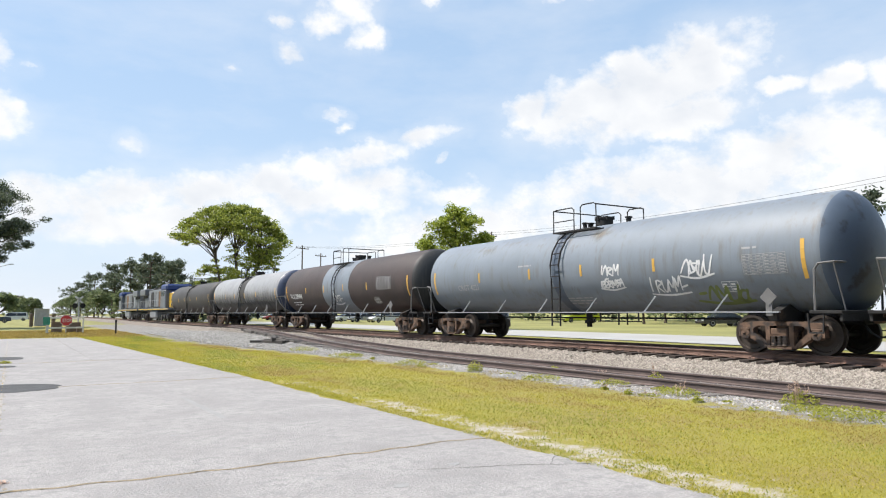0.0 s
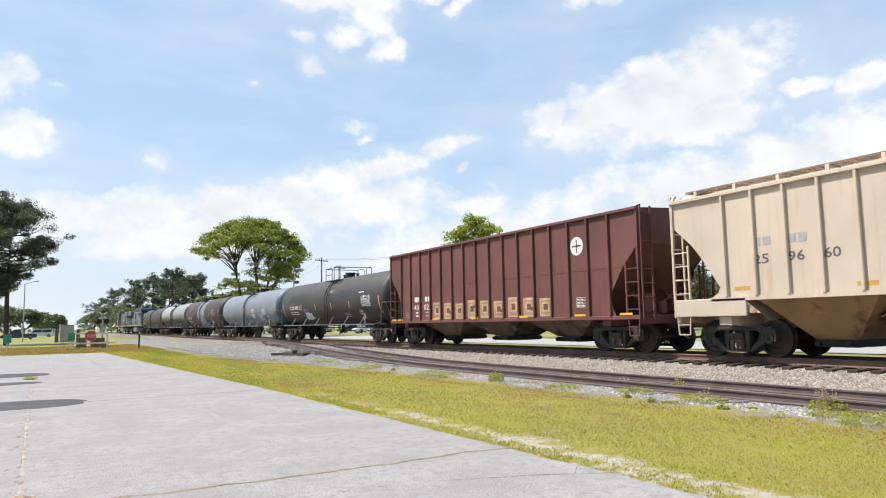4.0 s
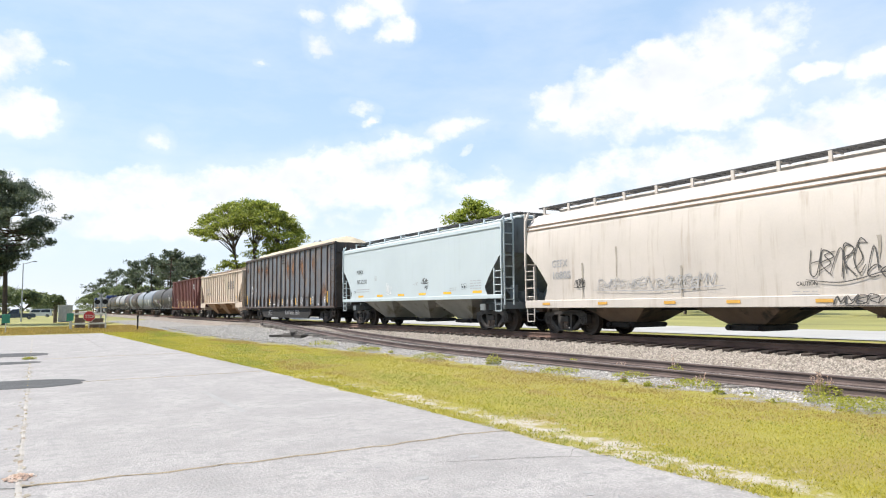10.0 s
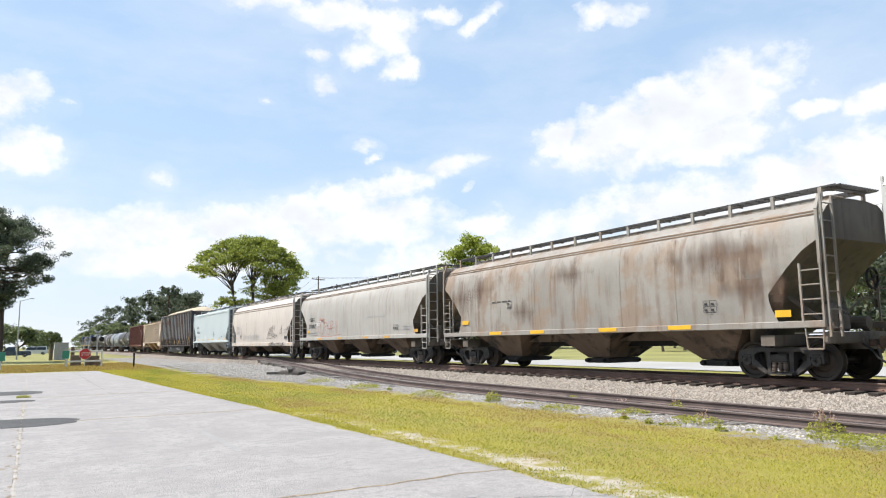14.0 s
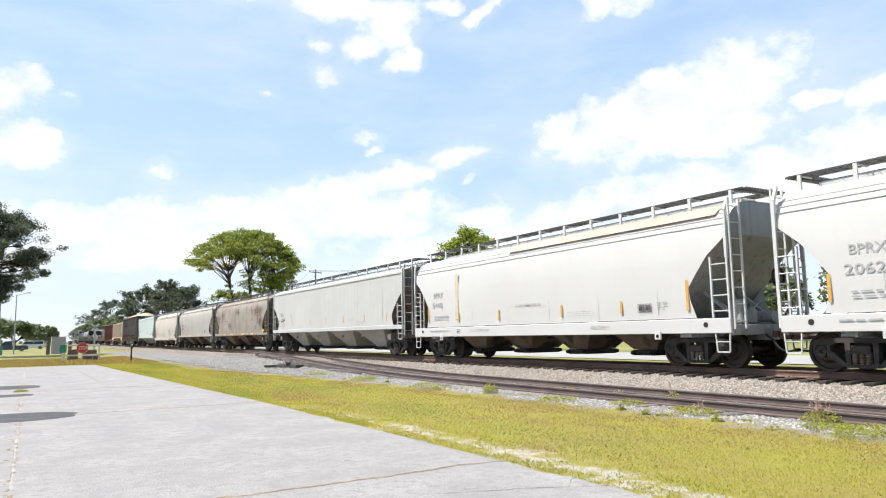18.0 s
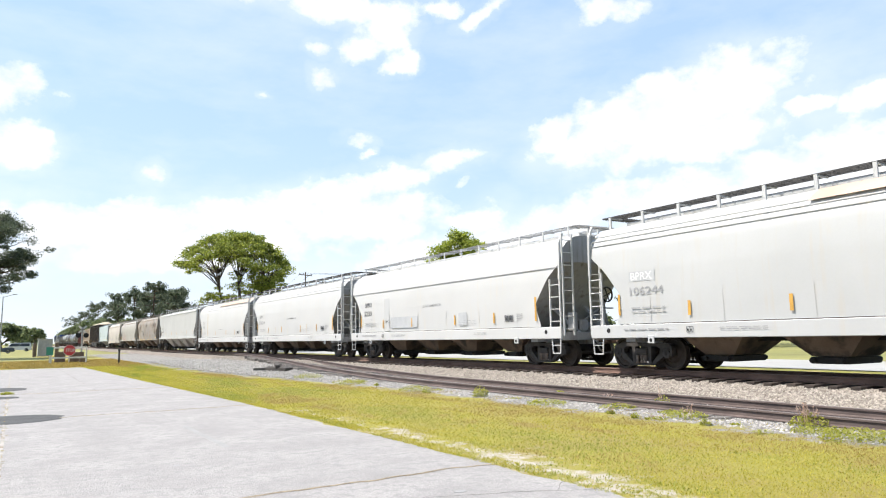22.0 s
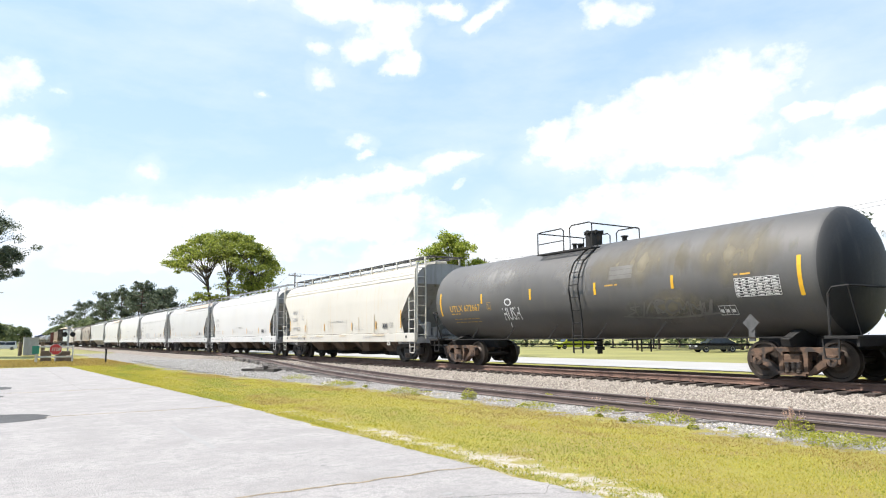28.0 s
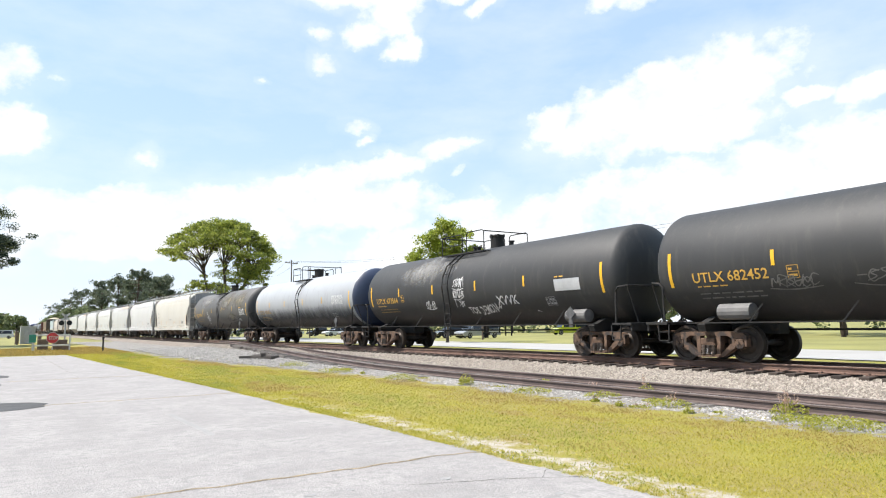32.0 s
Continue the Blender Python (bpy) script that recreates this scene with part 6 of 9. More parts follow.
for a, b in zip(rows, rows[1:]):
    for i in range(12):
        bm.faces.new((a[i], a[i + 1], b[i + 1], b[i]))
part("chip_load", bm, P_chips, car, "heaped pale yellow wood chips", True)
couplers(car, h - 0.22, -h + 0.22)
for s in (-1, 1):
    truck(car, s * (h - 2.68), True)
on = flat_side(-W - 0.03, 0)
lettering(car, "FPBX", on, -8.16, 2.42, 0.22, M_white, 0.56)
lettering(car, "548", on, -8.14, 2.0, 0.22, M_white, 0.42)
table(car, on, -6.95, 2.2, 0.26, 0.26, M_white, 2, 1, "stencil_box")
bars(car, on, -7.1, 1.14, 0.55, 1, M_white, 0.05, 0.05, 14)
patch_part("stencil_box", car, on, -7.95, -7.7, 1.2, 1.32, P_gpost)
bars(car, on, -3.25, 1.34, 0.75, 2, M_white, 0.07, 0.09, 15)
bars(car, on, -2.3, 1.18, 0.55, 1, M_white, 0.07, 0.05, 16)
for u, z0, z1 in ((-8.99, 1.25, 1.95), (-5.73, 1.15, 1.58), (-2.85, 1.15, 1.58), (0.2, 1.15, 1.58), (3.1, 1.15, 1.58), (6.0, 1.15, 1.58), (8.85, 1.25, 1.95)):
    patch_part("reflective_stripe", car, flat_side(-W - 0.165, 0), u - 0.055, u + 0.055, z0, z1, M_yellow, 0.004)
scrawl(car, on, -4.26, 1.2, 0.75, 0.42, M_blot, 51, 3, 0.03)
belly_on = flat_side(-W + 0.10 - 0.065, 0)
scrawl(car, belly_on, -3.7, 0.48, 0.9, 0.36, M_grey, 52, 4, 0.025)
lettering(car, "EL ABTARDE... TEGO", belly_on, 0.25, 0.52, 0.26, M_grey, 3.0, 0.006, "spray_lettering")
for k in range(6):
    scrawl(car, on, -1.25 + 0.98 * k, 1.12, 0.72, 0.48, M_blot if k % 2 else M_grey, 54 + k, 3, 0.05)
table(car, on, 5.85, 1.2, 0.45, 0.45, M_white, 4, 2)
scrawl(car, on, 8.0, 1.2, 0.55, 0.4, M_graf, 61, 3, 0.035)
bars(car, on, 6.9, 1.14, 0.6, 1, M_white, 0.06, 0.05, 48)
for u0, z0, w2, h2 in ((-9.6, 3.6, 0.5, 0.6), (-6.85, 3.3, 0.85, 1.1), (-5.8, 3.5, 0.8, 0.7), (-3.75, 1.3, 0.85, 0.9), (-2.7, 1.2, 0.9, 1.1), (-1.7, 1.2, 0.9, 1.0), (0.7, 2.9, 0.85, 1.5), (1.7, 2.7, 0.9, 1.8), (3.5, 2.8, 0.9, 1.7), (-4.4, 3.2, 0.85, 1.1), (5.8, 3.0, 0.9, 1.4), (7.6, 1.3, 0.9, 1.2)):
    patch_part("rust_bloom", car, on, u0, u0 + w2, z0, z0 + h2, P_rustrun, -0.003, "rust bleeding through the paint")
bm = nb()
box(bm, (-W - 0.05, -5.1, 1.62), (0.08, 0.86, 0.06))
part("grab_bar", bm, P_gpost, car)
for z in (4.05, 4.25, 4.45):
    bm = nb()
    box(bm, (-W - 0.05, -0.1, z), (0.08, 0.82, 0.06), None, 0.01)
    part("climbing_rung", bm, P_gpost, car)

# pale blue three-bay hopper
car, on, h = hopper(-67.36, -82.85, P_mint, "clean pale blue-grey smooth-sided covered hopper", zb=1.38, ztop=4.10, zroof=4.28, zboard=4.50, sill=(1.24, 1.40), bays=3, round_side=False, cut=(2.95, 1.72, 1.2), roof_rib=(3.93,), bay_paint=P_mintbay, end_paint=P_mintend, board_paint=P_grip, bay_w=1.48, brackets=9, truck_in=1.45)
lettering(car, "FURX", on, -5.85, 2.70, 0.20, M_black, 0.88)
lettering(car, "855210", on, -5.79, 2.18, 0.22, M_black, 1.28)
bars(car, on, -5.8, 1.86, 1.6, 2, M_grey, 0.04, 0.08, 20)
table(car, on, -6.14, 1.72, 0.2, 0.1, M_black, 1, 2, "stencil_box")
table(car, on, -3.55, 2.3, 0.22, 0.22, M_grey, 2, 1, "stencil_box")
for u in (-5.3, -2.95, -0.6, 1.5, 3.7, 6.0):
    patch_part("reflective_stripe", car, on, u - 0.33, u + 0.33, 1.47, 1.57, M_yellow, 0.004)
scrawl(car, on, 1.46, 2.0, 0.6, 0.22, M_grafb, 71, 4, 0.03)
scrawl(car, on, -2.2, 1.62, 0.55, 0.5, M_white, 72, 4, 0.03)
scrawl(car, on, 1.75, 1.72, 0.25, 0.18, M_grafb, 73, 2, 0.03)
scrawl(car, on, 0.6, 1.9, 0.6, 0.2, M_grey, 74, 3, 0.02)
table(car, on, 4.85, 1.66, 0.36, 0.2, M_black, 1, 2, "stencil_box")
bars(car, on, 5.5, 1.95, 0.8, 4, M_grey, 0.03, 0.07, 21)
bars(car, on, 3.9, 1.7, 0.5, 2, M_grey, 0.03, 0.05, 22)

# beige four-bay hopper with black tags
car, on, h = hopper(-84.27, -100.43, P_beige, "dirty beige covered hopper with black spray tags", zb=1.12, bays=3, bay_pitch=4.4, bay_len=3.5, ztop=3.88, zroof=4.22, zboard=4.46, sill=(0.88, 1.14), roof_rib=(3.58, 3.72), cut=(2.85, 1.7, 1.2), bay_paint=P_darkbay, end_paint=P_enddark, board_paint=P_grip, brackets=13, rib_paint=P_ribbrown)
lettering(car, "GEFX", on, -6.6, 2.22, 0.24, M_grey, 0.8)
lettering(car, "10805", on, -6.62, 1.84, 0.24, M_grey, 0.95)
scrawl(car, on, 2.36, 1.5, 1.5, 0.75, M_grafb, 81, 6, 0.022)
scrawl(car, on, 3.6, 1.45, 0.85, 0.34, M_grafb, 82, 3, 0.025)
scrawl(car, on, 5.2, 1.62, 0.45, 0.5, M_grafb, 83, 2, 0.022)
scrawl(car, on, 6.75, 1.9, 0.7, 0.3, M_grafb, 84, 3, 0.022)
scrawl(car, on, -5.5, 1.55, 0.5, 0.26, M_grafb, 85, 4, 0.025)
scrawl(car, on, -4.4, 1.4, 4.2, 0.36, M_grey, 86, 18, 0.022)
scrawl(car, flat_side(-1.62, 0), 2.9, 0.92, 3.3, 0.2, M_grafb, 87, 14, 0.022)
lettering(car, "CAUTION", on, 2.05, 1.36, 0.09, M_black, 0.5)
bars(car, on, 1.95, 1.22, 0.6, 2, M_grey, 0.02, 0.04, 41)
table(car, on, 6.22, 1.36, 0.62, 0.2, M_black, 1, 2, "stencil_box")
patch_part("stencil_box", car, on, 6.25, 6.5, 1.38, 1.54, M_black)
patch_part("stencil_box", car, on, 6.56, 6.82, 1.38, 1.54, M_black)
bars(car, on, 6.1, 1.98, 0.6, 3, M_grey, 0.03, 0.07, 23)
for u in (-6.9, -4.2, -1.6, 0.4, 2.7, 5.0, 7.2):
    patch_part("reflective_stripe", car, flat_side(-1.615, 0), u - 0.2, u + 0.2, 0.98, 1.06, M_amber, 0.004)
run_marks(car, on, 55, ((-3.6, 2.7, 0.9), (-5.1, 2.3, 1.2), (3.9, 2.35, 0.5), (5.6, 2.3, 0.7), (-1.2, 2.0, 0.9), (6.8, 2.2, 0.9)), P_runbrown)

# dusty hopper with a red scrawl
car, on, h = hopper(-101.84, -118.68, P_pink, "dusty grey-beige covered hopper with faded pink and red tags", zb=1.36, ztop=3.80, zroof=4.16, zboard=4.44, sill=(1.20, 1.38), bays=3, bay_pitch=4.58, bay_len=3.05, roof_rib=(3.75, 3.83), rib_paint=P_ribbrown, cut=(3.2, 2.0, 1.35), bay_paint=P_darkbay, end_paint=P_enddark, board_paint=P_grip, weld=8, bay_w=1.5, brackets=14)
lettering(car, "CEFX", on, -6.58, 2.34, 0.21, M_black, 0.9)
lettering(car, "350857", on, -6.72, 1.94, 0.22, M_black, 1.24)
patch_part("yellow_patch", car, on, -6.95, -6.6, 1.64, 1.78, M_yellow, 0.006)
bars(car, on, -6.4, 1.66, 1.2, 2, M_grey, 0.05, 0.08, 24)
scrawl(car, on, -5.2, 1.5, 3.6, 0.85, M_grafr, 91, 7, 0.022)
scrawl(car, on, -4.9, 2.2, 0.9, 0.3, M_grafr, 93, 3, 0.025)
scrawl(car, on, -5.7, 2.0, 0.9, 0.4, M_graf, 92, 2, 0.022)
table(car, on, -3.4, 2.2, 0.26, 0.26, M_grey, 2, 1, "stencil_box")
table(car, on, 5.1, 1.6, 0.5, 0.24, M_black, 1, 3, "stencil_box")
bars(car, on, 2.0, 2.3, 2.4, 1, M_grey, 0.04, 0.06, 25)
bars(car, on, 6.0, 1.75, 0.9, 2, M_grey, 0.04, 0.07, 26)
for u in (-4.8, -1.6, 1.9, 4.4):
    patch_part("reflective_stripe", car, flat_side(-1.61, 0), u - 0.3, u + 0.3, 1.24, 1.33, M_amber, 0.004)
patch_part("yellow_patch", car, on, 7.2, 7.55, 1.46, 1.60, M_amber, 0.006)

# rust-brown hopper
car, on, h = hopper(-120.12, -136.51, P_rusty, "rust-brown stained covered hopper with orange reflectors", zb=1.34, ztop=3.80, zroof=4.16, zboard=4.46, sill=(1.20, 1.36), bays=3, bay_pitch=4.58, bay_len=3.05, roof_rib=(3.75, 3.83), rib_paint=P_ribbrown, cut=(3.2, 2.0, 1.35), bay_paint=P_darkbay, end_paint=P_enddark, board_paint=P_grip, weld=8, bay_w=1.5, brackets=14)
for u0, u1, z0, z1 in ((-7.9, -5.6, 1.8, 3.6), (-6.4, -4.4, 2.2, 3.7), (3.4, 7.6, 2.4, 3.75), (5.2, 7.7, 1.5, 2.9), (-1.2, 1.0, 2.5, 3.7), (-3.6, -1.8, 1.4, 2.6)):
    patch_part("rust_stain", car, on, u0, u1, z0, z1, P_oxide, 0.003, "broad reddish-brown rust stain")
patch_part("yellow_patch", car, on, -6.72, -6.26, 1.66, 1.82, M_yellow, 0.006)
patch_part("yellow_patch", car, on, 7.0, 7.4, 1.46, 1.62, M_yellow, 0.006)
table(car, on, -3.64, 2.16, 0.28, 0.26, M_grafb, 2, 1, "stencil_box")
bars(car, on, -4.6, 2.41, 1.2, 1, M_grafb, 0.05, 0.07, 27)
table(car, on, 5.0, 1.65, 0.4, 0.3, M_black, 2, 2, "stencil_box")
for u in (-4.4, -1.9, 1.5, 4.2):
    patch_part("reflective_stripe", car, flat_side(-1.61, 0), u - 0.38, u + 0.38, 1.24, 1.35, M_yellow, 0.004)

# long pale grey four-bay hopper
car, on, h = hopper(-137.95, -157.89, P_pale, "long pale grey covered hopper with four deep bays", zb=1.46, ztop=4.02, zroof=4.26, zboard=4.60, sill=(1.28, 1.48), bays=4, round_side=False, roof_rib=(3.90,), cut=(3.05, 2.0, 1.2), bay_paint=P_palebay, end_paint=P_enddark, board_paint=P_grip, weld=9, bay_w=1.5, brackets=16, truck_in=1.6)
lettering(car, "TILX", on, -8.39, 2.40, 0.2, M_slate, 0.62)
lettering(car, "66374", on, -8.34, 2.0, 0.24, M_black, 0.95)
bars(car, on, -8.3, 1.78, 0.8, 2, M_grey, 0.03, 0.06, 28)
for u in (-8.6, -5.9, -2.5, 0.16, 2.77, 5.6, 8.2):
    patch_part("reflective_stripe", car, on, u - 0.05, u + 0.05, 1.70, 2.10, M_amber, 0.004)
bars(car, on, 4.6, 1.75, 0.9, 4, M_grey, 0.02, 0.05, 29)
bars(car, on, 3.4, 1.9, 0.8, 2, M_grey, 0.02, 0.06, 30)
for u in (-5.9, -2.0, 1.9):
    scrawl(car, flat_side(-1.28, 0), u, 0.9, 0.4, 0.18, M_grafb, 95 + int(u), 3, 0.05)
table(car, on, -6.3, 2.25, 0.24, 0.24, M_grey, 2, 1, "stencil_box")

# six white plastic-pellet hoppers
WHITES = [
    (-159.11, -175.51, P_snow, "BPRX", "5448", "white covered hopper with a peach-stained roof and orange stripes", 101, True),
    (-176.81, -193.15, P_snow, "BPRX", "206214", "bright white covered hopper with grey numbers and orange stripes", 102, True),
    (-194.44, -210.81, P_snow, "BPRX", "5233", "white covered hopper with grey repainted patches", 103, True),
    (-212.15, -228.48, P_snow2, "BPRX", "106244", "greyish white covered hopper with orange-stained roof edge", 104, False),
    (-229.75, -246.02, P_snow, "BPRX", "5318", "plain white covered hopper with faint grey numbers", 105, True),
    (-247.40, -263.74, P_ivory, "BPRX", "5386", "ivory covered hopper with tan stains along its sill", 106, True),
]
for yf, yr, paint, mark, num, label, seed, ham in WHITES:
    car, on, h = hopper(yf, yr, paint, label, bay_paint=P_darkbay, end_paint=P_endgrey, board_paint=P_walk if num in ("5233", "5318") else P_grip, brackets=13, weld=7, weld_top=2.3, light_walk=num in ("5233", "5318"), roof_rib=(3.20,) if num == "5233" else (3.66, 3.81, 3.95), rib_size=(0.035, 0.022), rib_paint=M_grey if num == "5233" else None, bay_len=2.75)
    M_num = M_slate if num == "5233" else M_grey
    lettering(car, mark, on, -6.5, 2.52, 0.21, M_num if num != "106244" else M_white, 0.8)
    lettering(car, num, on, -6.62, 2.10, 0.22, M_num, 1.3 if len(num) > 4 else 0.86)
    bars(car, on, -6.5, 1.72, 1.2, 2, M_grey, 0.035, 0.07, seed)
    if ham:
        lettering(car, "DO NOT HAMMER ON CAR", on, -0.7, 2.29 if num in ("206214", "5233") else 1.9, 0.10, M_grey, 1.8 if num == "206214" else 1.48)
    patch_part("reflective_stripe", car, on, -7.0, -6.92, 1.55, 2.15, M_amber, 0.008)
    patch_part("reflective_stripe", car, on, 6.86, 6.95, 1.5, 2.3, M_amber, 0.008)
    for u in (-4.5, -1.7, 1.83, 4.5):
        patch_part("reflective_stripe", car, on, u - 0.045, u + 0.045, 1.48, 1.86, M_amber, 0.008)
    table(car, on, 5.15, 1.52, 0.5, 0.22, M_black, 1, 2, "stencil_box")
    patch_part("stencil_box", car, on, 5.18, 5.38, 1.55, 1.72, M_slate)
    patch_part("stencil_box", car, on, 5.43, 5.62, 1.55, 1.72, M_slate)
    bars(car, on, 5.85, 1.75, 0.35, 3, M_grey, 0.025, 0.05, seed + 1)
    bars(car, on, 2.1, 1.62, 1.2, 3, M_grey, 0.012, 0.05, seed + 2)
    sill_on = flat_side(-1.62, 0)
    bars(car, sill_on, -6.8, 1.12, 1.6, 1, M_grey, 0.04, 0.05, seed + 3, "sill_print")
    table(car, sill_on, -4.6, 1.04, 0.2, 0.14, M_black, 1, 2, "stencil_box")
    bars(car, sill_on, -3.6, 1.14, 1.3, 2, M_grey, 0.02, 0.03, seed + 4, "sill_print")
    bars(car, sill_on, 3.2, 1.14, 0.9, 2, M_grey, 0.02, 0.03, seed + 5, "sill_print")
    for s in (-1, 1):
        bm = nb()
        box(bm, (-1.60, s * (h - 2.35), 0.86), (0.05, 0.22, 0.22), None, 0.01)
        pad = part("jacking_pad", bm, paint, car)
        bm = nb()
        lathe(bm, [(-1.630, 0.05), (-1.626, 0.05)], "x", 12, (0, s * (h - 2.35), 0.84))
        part("pad_hole", bm, M_under, pad)
        bm = nb()
        lathe(bm, [(-1.612, 0.07), (-1.606, 0.07)], "x", 14, (0, s * (h - 0.75), 1.12))
        part("sill_hole", bm, M_under, car)
    end_print_flat(car, mark, num, h, 3.75, M_grey)
    if num == "5448":
        patch_roof(car, h, P_peach)
        patch_part("rust_run", car, on, -4.75, -4.5, 1.6, 3.4, P_runtan, 0.003, "tan stain running down the side")
    if num == "5233":
        patch_part("paint_out", car, on, -4.4, -3.85, 1.34, 2.85, P_snow2, 0.001, "pale painted-out patch")
        for u, w in ((-3.7, 2.5), (2.1, 0.6)):
            patch_part("paint_out", car, on, u, u + w, 1.45, 1.95, M_blot, 0.001, "grey painted-out patch")
        table(car, on, -4.25, 1.72, 0.42, 0.12, M_black, 1, 1, "stencil_box")
    if num == "206214":
        bm = nb()
        lathe(bm, [(-0.002, 0.12), (0.004, 0.12)], "x", 20, (-1.606, -3.67, 1.08))
        ring = part("round_stencil", bm, M_grey, car)
        bm = nb()
        lathe(bm, [(-0.002, 0.10), (0.004, 0.10)], "x", 20, (-1.609, -3.67, 1.08))
        part("stencil_face", bm, paint, ring)
        run_marks(car, on, 77, ((2.9, 1.9, 0.55), (-3.0, 1.85, 0.5)), P_runtan)
    if num == "106244":
        patch_part("number_patch", car, on, -6.55, -5.6, 2.48, 2.76, M_blot, 0.004, "pale overpainted patch")
        patch_roof(car, h, P_peach)
    if num == "5318":
        bm = nb()
        lathe(bm, [(-0.002, 0.08), (0.004, 0.08)], "x", 16, (-1.606, -5.3, 1.1))
        part("green_dot", bm, M_signdot, car, "small green dot")
    if num == "5386":
        table(car, on, -5.0, 2.15, 0.22, 0.26, M_grey, 2, 1, "stencil_box")
        lettering(car, "CENTER FLOW", sill_on, -5.6, 1.06, 0.1, M_grey, 1.0)
        for u, w in ((-6.9, 1.3), (-4.9, 0.6), (-2.8, 1.0), (0.4, 0.7), (4.2, 1.2)):
            patch_part("tan_stain", car, sill_on, u, u + w, 1.16, 1.26, P_runtan, 0.003, "tan stain on the sill")
        run_marks(car, on, 88, ((-4.3, 2.2, 1.0), (-0.9, 2.1, 0.9), (2.6, 2.1, 1.0), (4.3, 2.2, 1.1)), P_runtan)

# tail: four tank cars
ST = dict(stay_paint=M_under, tall=0.42, stripes=(-4.75, -1.94, 1.09, 3.95), sz=2.46)
car, on, h = tank_car(-264.40, -282.10, P_dusty, plat=(0.7, 1.3), label= "dusty black tank car with yellow stripes and a white tag", tips=(0.45, 0.58), R=1.51, zc=2.50, head=P_black, ladder_at=-0.3, **ST)
for y0, y1, z0, z1, mt in ((-0.6, -4.6, 2.3, 3.9, P_bloomtan), (-4.0, -7.4, 2.2, 3.95, P_bloomtan), (-2.0, -5.6, 1.35, 2.3, P_bloomtan), (0.9, -0.9, 2.3, 3.8, P_bloomdust), (6.8, 1.6, 2.6, 3.95, P_bloomdust)):
    dust(car, 1.51, 2.50, y0, y1, z0, z1, mt)
lettering(car, "UTLX 672667", on, -6.95, 2.05, 0.23, M_ochre, 2.05)
bars(car, on, -6.9, 1.95, 0.7, 1, M_ochre, 0.03, 0.06, 42)
bars(car, on, -6.8, 1.75, 1.7, 2, M_ochre2, 0.03, 0.09, 61)
table(car, on, -4.45, 2.05, 0.22, 0.26, M_ochre2, 2, 1, "stencil_box")
lettering(car, "HUSH", on, -3.62, 1.66, 0.42, M_graf, 0.98, 0.007, "spray_lettering")
lettering(car, "O", on, -3.42, 2.14, 0.26, M_graf, 0.42, 0.007, "spray_lettering")
scrawl(car, on, -3.55, 1.40, 0.95, 0.18, M_graf, 114, 1, 0.04)
patch_part("paint_out", car, on, 1.66, 2.54, 2.68, 3.06, M_dim, 0.004, "faded grey patch")
bars(car, on, 1.5, 2.5, 0.5, 1, M_ochre, 0.04, 0.05, 62)
scrawl(car, on, 2.1, 1.58, 2.9, 0.42, M_dim, 115, 8, 0.045)
bars(car, on, 5.8, 2.48, 0.5, 1, M_ochre, 0.04, 0.05, 43)
patch_part("test_panel", car, on, 5.78, 6.98, 1.94, 2.42, M_black, 0.004)
table(car, on, 5.8, 1.96, 1.16, 0.44, M_white, 7, 6)
table(car, on, 5.19, 1.55, 0.48, 0.22, M_white, 1, 3, "stencil_box")
end_print(car, "UTLX 672667", h, 2.50, 1.51, M_ochre2)

car, on, h = tank_car(-282.10, -299.25, P_white2, plat=(0.35, 1.2), label= "white-topped tank car, grimy underside and navy end darkened by painted shade", tips=(0.45, 0.30), R=1.51, zc=2.50, head=P_navy, ladder_at=-0.45, **ST)
lettering(car, "UTLX 672456", on, -6.79, 1.9, 0.23, M_ochre2, 2.1)
bars(car, on, -6.7, 1.68, 1.7, 3, M_ochre2, 0.03, 0.06, 63)
table(car, on, 5.3, 2.2, 1.4, 0.45, M_white, 6, 6)
bars(car, on, 5.0, 1.7, 0.5, 4, M_grey, 0.03, 0.05, 64)
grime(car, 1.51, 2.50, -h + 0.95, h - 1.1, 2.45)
run_marks(car, on, 91, ((-0.3, 2.1, 0.5), (-0.6, 2.1, 0.4), (0.2, 2.0, 0.4)), P_runbrown)

car, on, h = tank_car(-299.25, -317.0, P_black, plat=(0.35, 1.45), label= "black tank car with yellow lettering and white graffiti", drum=-0.9, tips=(0.62, 0.50), R=1.51, zc=2.50, head=P_black, ladder_at=0.8, **ST)
dust(car, 1.51, 2.50, 5.4, 0.3, 2.5, 3.97, P_bloomdust)
dust(car, 1.51, 2.50, 4.4, 1.0, 2.8, 3.9, P_bloomdust, 0.006)
lettering(car, "UTLX 673564", on, -6.93, 2.02, 0.23, M_ochre, 2.0)
bars(car, on, -6.9, 1.9, 0.8, 1, M_ochre, 0.03, 0.05, 65)
bars(car, on, -6.8, 1.74, 1.7, 2, M_ochre2, 0.03, 0.08, 44)
table(car, on, -4.6, 2.05, 0.24, 0.28, M_ochre, 2, 1, "stencil_box")
scrawl(car, on, -2.62, 1.70, 0.70, 0.30, M_graf, 121, 5, 0.03)
scrawl(car, on, -0.42, 2.40, 0.70, 0.45, M_graf, 122, 5, 0.024)
scrawl(car, on, -0.42, 2.02, 0.66, 0.34, M_graf, 126, 4, 0.024)
scrawl(car, on, -0.38, 1.68, 0.55, 0.30, M_graf, 127, 3, 0.024)
lettering(car, "TOS", on, 0.32, 1.44, 0.24, M_graf, 0.60, 0.007, "spray_lettering")
